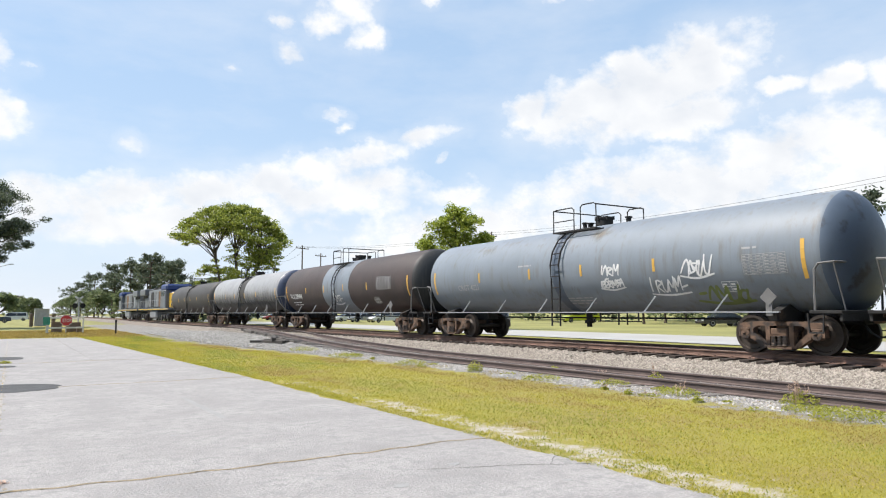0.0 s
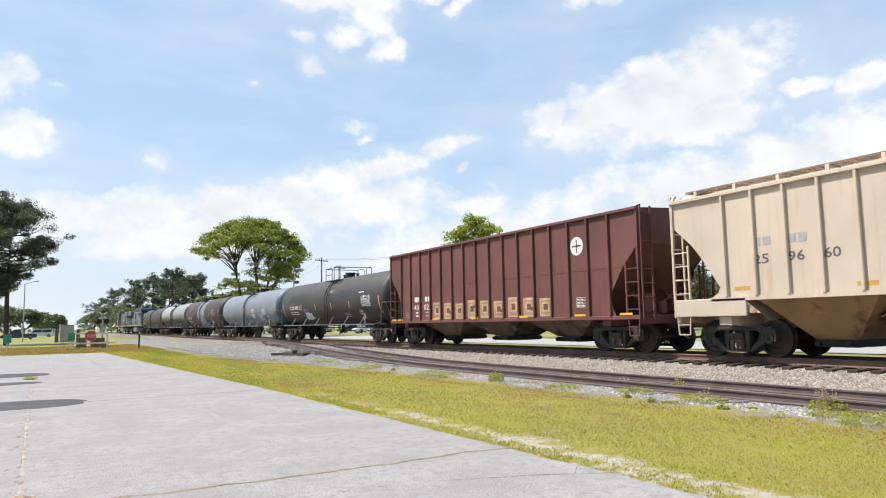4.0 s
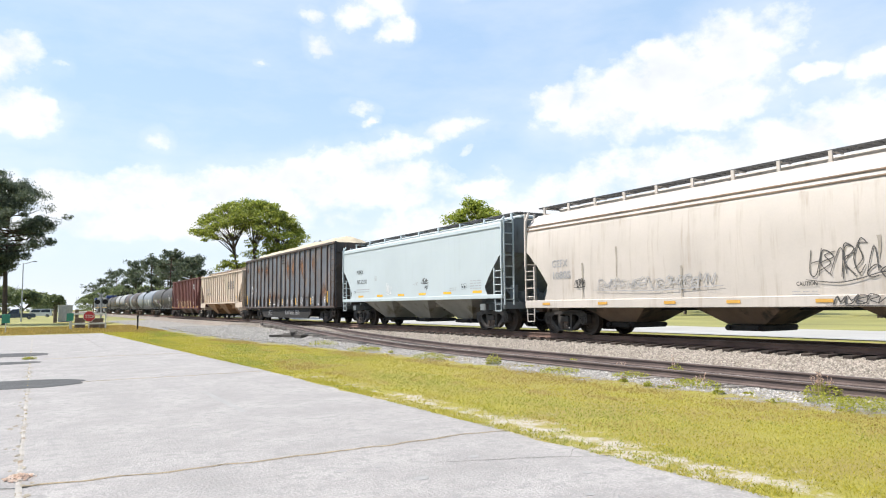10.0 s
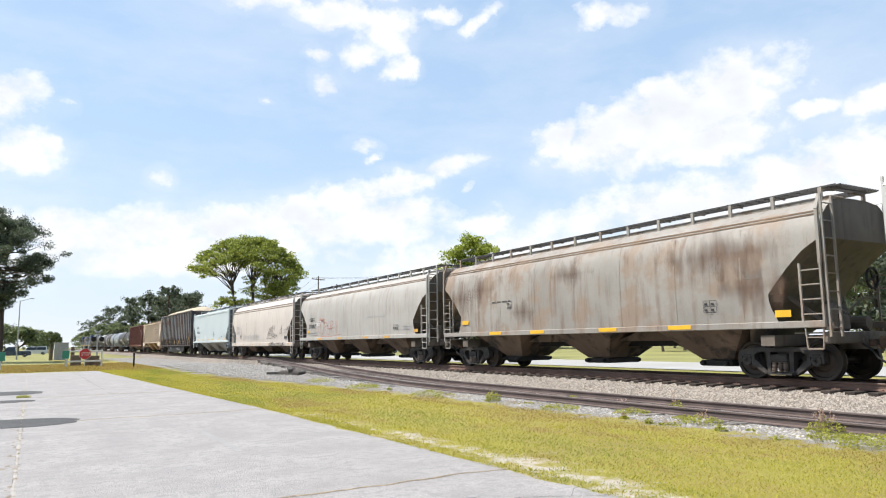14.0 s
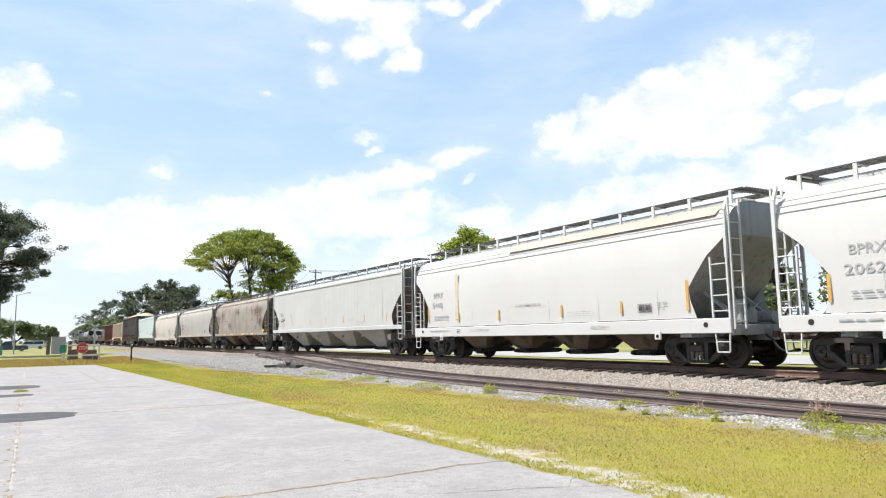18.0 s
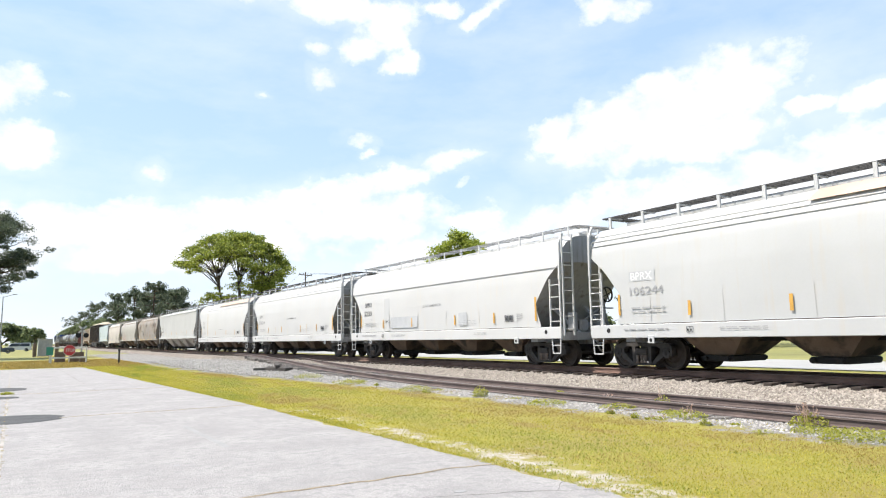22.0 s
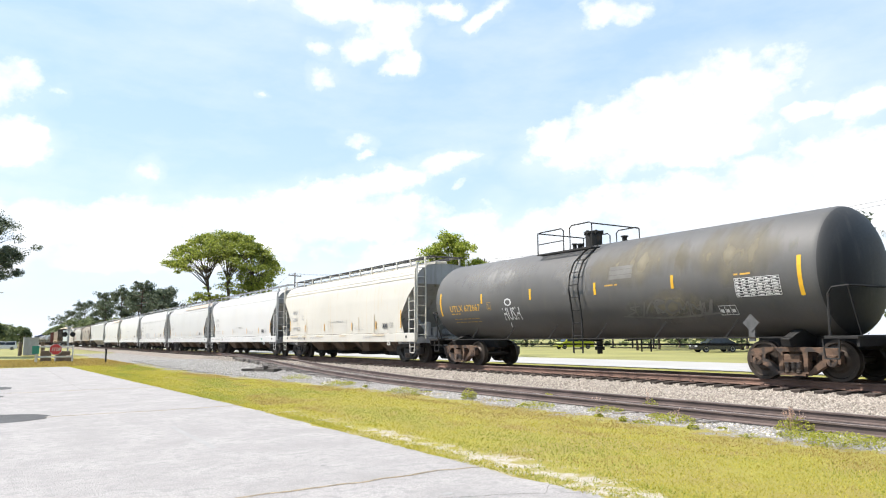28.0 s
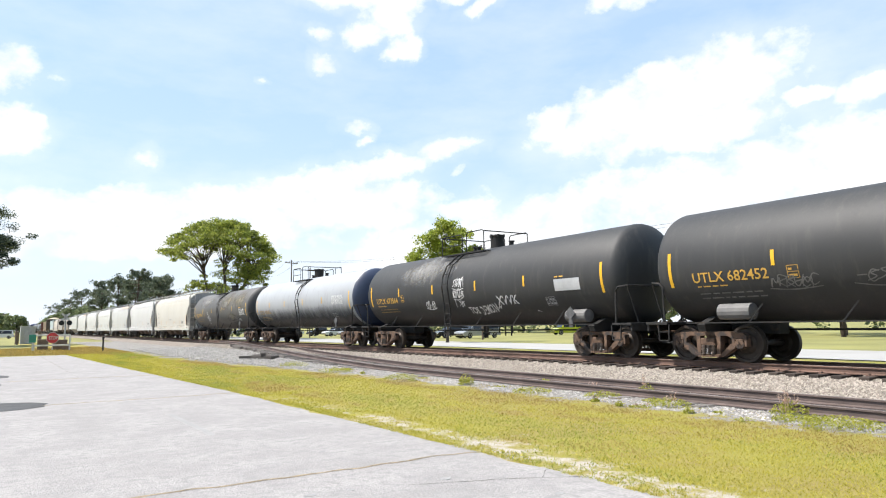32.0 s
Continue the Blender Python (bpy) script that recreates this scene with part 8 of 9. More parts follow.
def limb(bm, p, d, length, r, depth, tips, rd, spread=0.6, up=0.15, n=6):
    """A bent, tapering limb that forks."""
    pts = [p]
    k = 4
    for i in range(k):
        d = (d + Vector((rd.uniform(-1, 1), rd.uniform(-1, 1), rd.uniform(-0.6, 1))) * 0.16 + Vector((0, 0, up * 0.2))).normalized()
        pts.append(pts[-1] + d * length / k)
    tube(bm, pts, r, n, r * 0.62, False)
    if depth == 0:
        tips += [pts[-1], pts[-2], pts[-3]]
        return
    if depth == 1:
        tips.append(pts[-1])
    for i in range(rd.choice((2, 3, 3))):
        side = Vector((rd.uniform(-1, 1), rd.uniform(-1, 1), rd.uniform(-0.2, 0.5)))
        limb(bm, pts[-1] if i < 2 else pts[-2], (d * (1 - spread) + side.normalized() * spread + Vector((0, 0, up))).normalized(), length * rd.uniform(0.62, 0.8), r * 0.6, depth - 1, tips, rd, spread, up, max(n - 1, 3))


def broad_tree(x, y, height, width, seed, leaf, label, trunks=1, fork=0.35, flat=0.5, n_leaf=60, size=0.16, depth=3, extra=0, low=0.25, under=0.0):
    """Trunk, limbs and an airy crown that is fitted to height and width."""
    rd = random.Random(seed)
    t = empty("tree", pose(x, y, ground_z(x)))
    tagged(t, label, "tree")
    bm = nb()
    tips = []
    for k in range(trunks):
        a = 2 * math.pi * k / max(trunks, 1) + 0.6
        lean = Vector((math.cos(a) * 0.35, math.sin(a) * 0.35, 1)).normalized() if trunks > 1 else Vector((0.06, 0.04, 1))
        base = Vector((math.cos(a) * 0.25, math.sin(a) * 0.25, -0.1)) if trunks > 1 else Vector((0, 0, -0.1))
        top = base + lean * height * fork
        tube(bm, [base, base.lerp(top, 0.4) + Vector((0.08, -0.05, 0)), top], height * 0.022 + 0.05, 8, height * 0.014 + 0.03, False)
        for i in range(4 if trunks > 1 else 6):
            b = 2 * math.pi * (i + rd.random() * 0.6) / (4 if trunks > 1 else 6)
            limb(bm, top, Vector((math.cos(b) * (0.9 if flat < 0.6 else 0.6), math.sin(b) * (0.9 if flat < 0.6 else 0.6), 0.75)).normalized(), height * 0.26, height * 0.010 + 0.02, depth, tips, rd)
    # fit the skeleton's crown to the wanted width and height
    part("trunk", bm, M_bark, t, "", True)
    P = np.array([tuple(p) for p in tips])
    lo, hi = P.min(0), P.max(0)
    sx = width / max(hi[0] - lo[0], hi[1] - lo[1], 0.1)
    sz = (height - height * fork) / max(hi[2] - height * fork, 0.1)
    mx, my = (lo[0] + hi[0]) / 2, (lo[1] + hi[1]) / 2
    for v in t.children[0].data.vertices:
        if v.co.z > height * fork:
            k = min((v.co.z - height * fork) / (height * 0.1), 1)
            v.co.x = v.co.x * (1 + (sx - 1) * k) - mx * sx * k
            v.co.y = v.co.y * (1 + (sx - 1) * k) - my * sx * k
            v.co.z = height * fork + (v.co.z - height * fork) * sz
    P[:, 0] = (P[:, 0] - mx) * sx
    P[:, 1] = (P[:, 1] - my) * sx
    P[:, 2] = height * fork + (P[:, 2] - height * fork) * sz
    # pull stray tips under a dome
    r = np.hypot(P[:, 0], P[:, 1]) / (width / 2)
    cap = height * (fork + (1 - fork) * np.sqrt(np.clip(1 - (r * 0.86) ** 2, 0, 1)))
    P[:, 2] = np.minimum(P[:, 2], cap)
    if under:  # umbrella: open below, only the rim hangs a little
        P[:, 2] = np.maximum(P[:, 2], height * (under - 0.12 * r ** 2) + 0.5 * rng.normal(size=len(P)))
    if extra:
        q = rng.normal(size=(extra, 3))
        q /= np.linalg.norm(q, axis=1)[:, None]
        q[:, 2] = np.where(q[:, 2] < -0.15, -q[:, 2], q[:, 2])
        q = q * np.array([width * 0.47, width * 0.47, height * (1 - fork) * 0.95]) * (0.62 + 0.38 * rng.random((extra, 1)) ** 0.5) + np.array([0, 0, height * (fork + low * 0.2)])
        q[:, 2] = np.minimum(q[:, 2], height)
        if under:
            q[:, 2] = np.maximum(q[:, 2], height * (under - 0.12 * (np.hypot(q[:, 0], q[:, 1]) / (width / 2)) ** 2))
        P = np.vstack([P, q])
    vs, fs = leaf_cloud(P.tolist(), n_leaf, (width * 0.085, width * 0.085, width * 0.05), size)
    soup("crown", vs, fs, leaf, t)
    return t


def puffs(centres, n_each, size, radius, flat, broad=0.45):
    """Tufts of leaves or needles, of uneven size, round their centres."""
    C = np.array(centres)
    k = radius * (0.45 + 0.9 * rng.random(len(C)))
    m = len(C) * n_each
    g = rng.normal(size=(m, 3))
    g *= 0.95 * (rng.random((m, 1)) ** 0.45) / np.linalg.norm(g, axis=1)[:, None]
    g = g * np.array([1, 1, flat]) * np.repeat(k, n_each)[:, None]
    P = np.repeat(C, n_each, 0) + g
    a, b = rng.normal(size=(m, 3)), rng.normal(size=(m, 3))
    a /= np.linalg.norm(a, axis=1)[:, None]
    b -= a * (a * b).sum(1)[:, None]
    b /= np.linalg.norm(b, axis=1)[:, None]
    s = size * (0.5 + rng.random((m, 1)))
    q = np.stack([P - a * s, P - b * s * broad, P + a * s, P + b * s * broad], 1).reshape(-1, 3)
    return q.tolist(), np.arange(4 * m).reshape(-1, 4).tolist()


def pine_tree(x, y, height, width, seed, label, bare=0.45, whorls=13, size=0.30, n_leaf=38, tuft=0.10):
    """Bare lower trunk, limbs that bend upwards, loose tufts of needles with sky between them."""
    rd = random.Random(seed)
    t = empty("pine_tree", pose(x, y, ground_z(x)))
    tagged(t, label, "tree")
    bm = nb()
    bend = [Vector((0, 0, -0.1)), Vector((rd.uniform(-0.2, 0.2), 0.05, height * 0.4)), Vector((rd.uniform(-0.3, 0.3), 0.1, height * 0.75)), Vector((rd.uniform(-0.4, 0.4), 0, height * 0.95))]
    tube(bm, bend, height * 0.016 + 0.04, 8, 0.06, False)
    tips = []
    for i in range(whorls):
        s = (i + rd.uniform(-0.3, 0.3)) / (whorls - 1)
        z = height * (bare + (0.93 - bare) * min(max(s, 0), 1))
        for k in range(rd.choice((2, 2, 3, 3))):
            reach = width / 2 * (0.35 + 0.75 * math.sin(math.pi * min(max(0.18 + 0.74 * s, 0), 1))) * rd.uniform(0.5, 0.95)
            if s < 0.25:
                reach *= rd.uniform(0.4, 0.9)
            a = rd.uniform(0, 6.28)
            rise = rd.uniform(-0.02, 0.38) + 0.35 * max(s, 0)
            p = Vector((0, 0, z))
            way = Vector((math.cos(a), math.sin(a), 0))
            mid = p + way * reach * 0.55 + Vector((0, 0, reach * rise * 0.25))
            tipv = p + way * reach + Vector((0, 0, reach * rise))
            tube(bm, [p, p.lerp(mid, 0.5), mid, tipv], 0.05 + 0.010 * reach, 4, 0.02, False)
            for q in range(rd.choice((3, 4, 5, 6))):
                c0 = mid.lerp(tipv, rd.random()) if q else tipv
                c = c0 + Vector((rd.uniform(-1, 1), rd.uniform(-1, 1), rd.uniform(-0.25, 0.7))) * reach * 0.24
                tips.append(tuple(c))
                bar(bm, c0, c, 0.03)
    for k in range(9):
        tips.append((rd.uniform(-0.1, 0.1) * width, rd.uniform(-0.1, 0.1) * width, height * rd.uniform(0.88, 0.99)))
    part("trunk", bm, M_pinebark, t, "", True)
    vs, fs = puffs(tips, n_leaf, size, width * tuft * 1.9, 0.62)
    soup("crown", vs, fs, M_needle, t)
    return t


def umbrella_tree(x, y, seed, label):
    """Several stems from one foot, arching limbs, a flat-topped crown that hangs low on one side."""
    rd = random.Random(seed)
    t = empty("tree", pose(x, y, ground_z(x), 0, 0, -15.0))
    tagged(t, label, "tree")

    def top(u, w):
        v = u - 0.2
        r2 = (v / (6.5 if v > 0 else 7.4)) ** 2 + (w / 7.2) ** 2
        return 15.6 - (4.9 if v > 0 else 3.6) * min(r2, 1.0) ** 1.5 - 0.25 * abs(v) * (0.3 if v > 0 else 0.1), r2

    clumps = []
    while len(clumps) < 250:   # the roof of the crown
        u, w = rd.uniform(-7.4, 9.0), rd.uniform(-7.2, 7.2)
        z, r2 = top(u, w)
        if r2 < 1 and noise.noise((u * 0.45, w * 0.45, 3.0)) > -0.20:
            clumps.append(Vector((u, w, z - rd.uniform(0, 0.9) - 0.45 * abs(noise.noise((u * 0.5, w * 0.5, 8.0))))))
    for n_c, cu, cz, su, sz in ((34, 3.2, 10.8, 3.4, 1.8), (22, 5.2, 9.8, 1.3, 1.2), (24, 3.2, 8.4, 2.6, 1.2), (18, 1.6, 8.0, 2.8, 1.0), (18, -2.6, 7.0, 2.0, 0.9), (16, -5.9, 11.0, 1.3, 0.6), (28, 0.8, 6.0, 3.8, 0.8), (20, 2.2, 12.6, 2.8, 0.7), (20, -1.6, 12.4, 2.6, 0.7), (34, -0.4, 13.8, 1.9, 0.8)):
        for k in range(n_c):
            clumps.append(Vector((rd.gauss(cu, su * 0.6), rd.gauss(0, 2.4), rd.gauss(cz, sz * 0.6))))
    bm = nb()
    stems = []
    for foot, p1, p2, r in (((-0.6, 0, -0.1), (-1.7, 0.3, 5.5), (-2.5, 0.5, 10.2), 0.20), ((0.3, 0.2, -0.1), (0.7, 0.0, 5.0), (0.1, -0.2, 9.6), 0.30), ((0.6, -0.2, -0.1), (2.0, -0.4, 5.2), (3.6, -0.8, 9.2), 0.26), ((0.4, 0.4, -0.1), (1.3, 1.0, 5.0), (2.4, 2.4, 9.0), 0.22)):
        foot, p1, p2 = Vector(foot), Vector(p1), Vector(p2)
        tube(bm, [foot, foot.lerp(p1, 0.5) + Vector((0.1, 0, 0)), p1, p1.lerp(p2, 0.5) - Vector((0.12, 0, 0)), p2], r, 8, r * 0.5, False)
        stems += [p1.lerp(p2, q) for q in (0.0, 0.2, 0.4, 0.6, 0.8, 1.0)]
    for c in rd.sample(clumps[:250], 80) + rd.sample(clumps[250:], 70):
        low = [p for p in stems if p.z < c.z - 0.4] or stems[:1]
        s = rd.choice(sorted(low, key=lambda p: (p - c).length)[:3])
        mid = s.lerp(c, 0.5) + Vector((rd.uniform(-0.3, 0.3), rd.uniform(-0.3, 0.3), 0.10 * (c - s).length))
        tube(bm, [s, s.lerp(mid, 0.5), mid, c], 0.06, 5, 0.015, False)
    part("trunk", bm, M_bark, t, "several dark slender stems from one foot", True)
    vs, fs = puffs([tuple(c) for c in clumps], 120, 0.105, 0.98, 0.40, 0.6)
    soup("crown", vs, fs, M_leafA, t)
    return t


def young_tree(x, y, seed, label):
    """One stem, steep limbs, a loose crown of several leafy lobes."""
    rd = random.Random(seed)
    t = empty("tree", pose(x, y, ground_z(x), 0, 0, -32.0))
    tagged(t, label, "tree")
    lobes = ((-0.2, 0.0, 9.6, 1.1, 1.1), (-1.2, 0.4, 8.5, 1.2, 1.1), (1.0, -0.3, 8.9, 1.1, 0.9), (0.1, 0.6, 7.6, 1.7, 1.0), (-2.2, -0.2, 7.0, 0.9, 0.7), (2.1, 0.3, 7.6, 0.9, 0.8), (1.3, 0.2, 6.5, 1.4, 0.8), (-1.0, -0.4, 6.0, 1.5, 0.8), (2.7, -0.2, 6.4, 0.6, 0.5), (0.3, -0.6, 5.0, 1.6, 0.7))
    bm = nb()
    tube(bm, [(0, 0, -0.1), (0.08, 0, 2.4), (-0.05, 0.05, 5.2), (-0.1, 0, 9.0)], 0.16, 8, 0.04, False)
    clumps = []
    for u, w, z, r, h in lobes:
        c = Vector((u * 1.15, w, z + 0.45))
        s = Vector((0, 0, max(z - 1.4 - 0.5 * abs(u), 2.2)))
        tube(bm, [s, s.lerp(c, 0.5) - Vector((0, 0, 0.15)), c], 0.055, 5, 0.015, False)
        for k in range(int(22 * r)):
            d = Vector((rd.gauss(0, 1), rd.gauss(0, 1), rd.gauss(0, 1))).normalized() * rd.uniform(0.35, 1.0)
            p = c + Vector((d.x * r, d.y * r, d.z * h))
            clumps.append(tuple(p))
            if k % 3 == 0:
                tube(bm, [c, p], 0.02, 4, 0.008, False)
    part("trunk", bm, M_bark, t, "", True)
    vs, fs = puffs(clumps, 120, 0.085, 0.66, 0.75, 0.6)
    soup("crown", vs, fs, M_leafB, t)
    return t


umbrella_tree(24.6, 92.0, 5, "spreading umbrella-shaped tree with bright spring leaves behind the tracks")
young_tree(33.5, 52.0, 11, "young yellow-green tree standing beyond the road")
pine_tree(-2.9, 92.0, 16.0, 10.5, 3, "tall pine with an airy dark crown behind the car park", 0.34, 23, 0.10, 210, 0.050)
pine_tree(-5.4, 95.0, 16.4, 10.0, 4, "tall dark pine beside another behind the car park", 0.32, 21, 0.10, 210, 0.050)
for i, (x, y, h, w) in enumerate(((25.0, 219, 15.2, 9), (26.0, 232, 13.0, 9), (25.0, 187, 14.2, 8), (27.0, 176, 13.0, 8), (25.2, 161, 14.0, 8), (27.5, 150, 11.0, 7), (25.5, 140, 11.2, 7), (25.0, 275, 15.0, 10), (25.5, 340, 14.5, 11), (27, 420, 14.5, 12), (30, 165, 12.5, 8), (28.5, 205, 14.0, 9))):
    pine_tree(x, y, h, w, 30 + i, "dark pine in the belt of trees along the railway", 0.55, 9, 0.20, 44, 0.056)
for i, (x, y, h, w) in enumerate(((25, 196, 7.5, 8), (24.5, 245, 9.0, 9), (25, 262, 9.5, 9), (25, 300, 10.5, 11), (26, 370, 10, 12), (28, 450, 10, 14), (27, 172, 6.5, 7), (28, 128, 7.0, 8), (27, 112, 6.8, 8), (31, 118, 7.5, 9), (25.5, 128, 6.8, 7), (30, 520, 10, 14), (32, 230, 8.5, 10), (33, 190, 7.5, 9))):
    broad_tree(x, y, h, w, 50 + i, M_leafC, "leafy tree in the belt of trees along the railway", fork=0.12, flat=0.7, n_leaf=30, size=0.28, depth=2, extra=70)
for i, (x, y, h, w) in enumerate(((-4, 300, 9, 14), (1.5, 330, 8.5, 9), (-12, 280, 10, 16), (-22, 300, 11, 16), (9.0, 420, 9.5, 9), (11.0, 440, 6, 8), (-30, 260, 10, 15), (3, 520, 6, 12), (8, 560, 6, 14))):
    broad_tree(x, y, h, w, 80 + i, M_leafC, "distant leafy tree beyond the crossing", fork=0.15, flat=0.7, n_leaf=26, size=0.45, depth=2, extra=40)
for i in range(13):
    x, y = 74 + 9 * math.sin(i * 2.1), 14 + 4.2 * i
    if i % 2:
        pine_tree(x, y, 10.0 + 2.8 * math.sin(i * 1.7), 6.5, 110 + i, "dark pine beyond the field", 0.25, 11, 0.24, 42)
    else:
        broad_tree(x, y, 8.5 + 2.2 * math.sin(i * 1.3), 8.5, 130 + i, M_leafC, "leafy tree beyond the field", fork=0.15, flat=0.7, n_leaf=30, size=0.22, depth=2, extra=40)
for i in range(10):
    broad_tree(88 + 6 * math.sin(i * 1.9), 72 + 11 * i, 7.5 + 1.5 * math.sin(i * 2.3), 12, 160 + i, M_leafC, "distant leafy tree beyond the field", fork=0.12, flat=0.7, n_leaf=26, size=0.34, depth=2, extra=40)

# ---- poles, gate, signals ----
M_cream = mat("pole_pale_paint", (0.55, 0.55, 0.52), 0.7, 0, 0.12, 3, 30, 0.1)
M_gate = mat("white_gate_paint", (0.62, 0.60, 0.55), 0.7, 0, 0.15, 3, 30, 0.1)
M_signred = mat("sign_red", (0.50, 0.035, 0.04), 0.5, 0, 0.1, 3, 30, 0.02)
M_signgreen = mat("sign_green", (0.03, 0.22, 0.15), 0.5, 0, 0.1, 3, 30, 0.02)
M_bung = mat("signal_cabinet_grey", (0.42, 0.43, 0.43), 0.6, 0.1, 0.1, 1, 20, 0.05)
M_brownbox = mat("brown_crate", (0.17, 0.12, 0.09), 0.8, 0, 0.2, 2, 20, 0.2)
M_tyre = mat("tyre_rubber", (0.02, 0.02, 0.02), 0.85, 0, 0.2, 5, 40, 0.2)
M_rim = mat("alloy_rim", (0.40, 0.40, 0.41), 0.4, 0.7, 0.1, 5, 40, 0.05)
M_lampred = mat("tail_lamp", (0.35, 0.02, 0.02), 0.3, 0, 0.1, 5, 40, 0)
M_lampw = mat("head_lamp", (0.7, 0.7, 0.7), 0.15, 0.2, 0.1, 5, 40, 0)


def utility_pole(x, y, h, arms=1):
    p = empty("utility_pole", pose(x, y, ground_z(x)))
    tagged(p, "weathered wooden utility pole with crossarm behind the railway", "utility pole", "utility poles")
    bm = nb()
    tube(bm, [(0, 0, -0.2), (0, 0, h)], 0.12, 8, 0.08)
    part("pole", bm, M_wood, p)
    for k in range(arms):
        bm = nb()
        box(bm, (0, 0, h - 0.4 - 1.1 * k), (2.4, 0.09, 0.10), Euler((0, 0, 0.5)).to_matrix())
        part("crossarm", bm, M_wood, p)
        for q in (-1.1, -0.4, 0.4, 1.1):
            bm = nb()
            lathe(bm, [(0, 0.03), (0.05, 0.06), (0.12, 0.06), (0.16, 0.03)], "z", 8, (q * math.cos(0.5), q * math.sin(0.5), h - 0.33 - 1.1 * k))
            part("insulator", bm, M_galv, p)
    return p


POLES = [(31.5, 85.5, 10.1, 1), (38.6, 97.0, 10.2, 1), (43.2, 60.2, 10.0, 1), (36.0, 110.5, 10.0, 2), (46.0, 20.0, 10.0, 1)]
for x, y, h, a in POLES:
    utility_pole(x, y, h, a)
bm = nb()
for q in (-0.9, 0.9):
    for (x0, y0, h0, _), (x1, y1, h1, _) in (((POLES[4]), (POLES[2])), ((POLES[2]), (POLES[0])), ((POLES[0]), (POLES[3]))):
        a, b = Vector((x0 + q * 0.88, y0 + q * 0.48, h0 - 0.1)), Vector((x1 + q * 0.88, y1 + q * 0.48, h1 - 0.1))
        tube(bm, [a.lerp(b, s / 8) - Vector((0, 0, 4 * 0.6 * (s / 8) * (1 - s / 8))) for s in range(9)], 0.012, 3)
tagged(obj("overhead_wires", bm, M_under), "thin dark overhead wires strung between the poles", "wires", "", "stuff")

# gate at the end of the car park with its stop sign
gate = tagged(empty("barrier_gate", pose(0, 64.0, 0)), "low white two-rail barrier with a stop sign and green sign", "barrier")
for x in (2.55, 5.05):
    bm = nb()
    box(bm, (x, 0, 0.62), (0.11, 0.11, 1.36), None, 0.01)
    part("post", bm, M_gate, gate)
for z in (0.44, 1.24):
    bm = nb()
    box(bm, (3.8, -0.02, z), (2.6, 0.05, 0.13), None, 0.01)
    part("rail", bm, M_gate, gate)
sign = tagged(empty("stop_sign", pose(3.82, 63.8, 0)), "red octagonal stop sign on a short post at the barrier", "sign")
bm = nb()
box(bm, (0, 0.03, 0.5), (0.07, 0.05, 1.0))
part("post", bm, M_gate, sign)
for r, t, m, nm in ((0.43, 0.0, M_gate, "border"), (0.40, -0.012, M_signred, "plate")):
    bm = nb()
    prism(bm, [(r / math.cos(math.pi / 8) * math.cos(math.pi / 8 + k * math.pi / 4), 1.03 + r / math.cos(math.pi / 8) * math.sin(math.pi / 8 + k * math.pi / 4)) for k in range(8)], t - 0.01, t + 0.002)
    part(nm, bm, m, sign)
vs, fs = letter_mesh("STOP")
soup("lettering", [(-0.28 + x * 0.26 / 0.69 * 0.72, -0.03, 0.90 + y * 0.26 / 0.69) for x, y, _ in vs], fs, M_gate, sign)
for x, y, z in ((2.45, 63.85, 1.0), (-1.75, 58.0, 1.0)):
    g = tagged(empty("green_sign", pose(x, y, 0)), "small green square sign on a pale post", "sign", "green signs")
    bm = nb()
    box(bm, (0, 0.03, 0.55), (0.08, 0.05, 1.1))
    part("post", bm, M_gate, g)
    bm = nb()
    box(bm, (0, 0, z), (0.5, 0.03, 0.62), None, 0.01)
    part("plate", bm, M_signgreen, g)
for x, y, w, h in ((4.5, 66.5, 1.1, 0.85), (3.3, 67.0, 0.8, 0.9), (4.9, 65.2, 0.5, 0.5)):
    c = tagged(empty("crate", pose(x, y, 0)), "brown slatted crate behind the barrier", "crate", "crates behind the barrier")
    for k in range(4):
        bm = nb()
        box(bm, (0, -0.4, h * (k + 0.5) / 4), (w, 0.04, h / 4 - 0.03))
        part("slat", bm, M_brownbox, c)
    bm = nb()
    box(bm, (0, 0, h / 2), (w - 0.06, 0.74, h), None, 0.02)
    part("box", bm, M_brownbox, c)
post = tagged(empty("marker_post", pose(6.85, 58.5, 0.03)), "thin dark marker post beside the turnout", "post")
bm = nb()
tube(bm, [(0, 0, -0.05), (0, 0, 0.95)], 0.06, 8)
part("shaft", bm, M_under, post)
bm = nb()
box(bm, (0, 0, 0.98), (0.16, 0.10, 0.14), None, 0.02)
part("cap", bm, M_under, post)

mast = tagged(empty("crossing_signal", pose(6.95, 95.0, 0)), "grey level-crossing signal mast with lamps and lifted arm", "crossing signal")
bm = nb()
tube(bm, [(0, 0, 0), (0, 0, 3.5)], 0.09, 8)
box(bm, (0, 0, 0.15), (0.5, 0.5, 0.3))
part("mast", bm, M_galv, mast)
for q in (-1, 1):
    bm = nb()
    lathe(bm, [(-0.06, 0.30), (0.0, 0.30), (0.02, 0.10)], "y", 14, (q * 0.42, -0.15, 2.5))
    part("lamp_disc", bm, M_under, mast)
    bm = nb()
    box(bm, (0, -0.1, 3.2), (1.2, 0.04, 0.2), Euler((0, q * 0.8, 0)).to_matrix())
    part("crossbuck_board", bm, M_gate, mast)
bm = nb()
box(bm, (0, -0.1, 2.5), (0.9, 0.08, 0.08))
part("lamp_arm", bm, M_galv, mast)

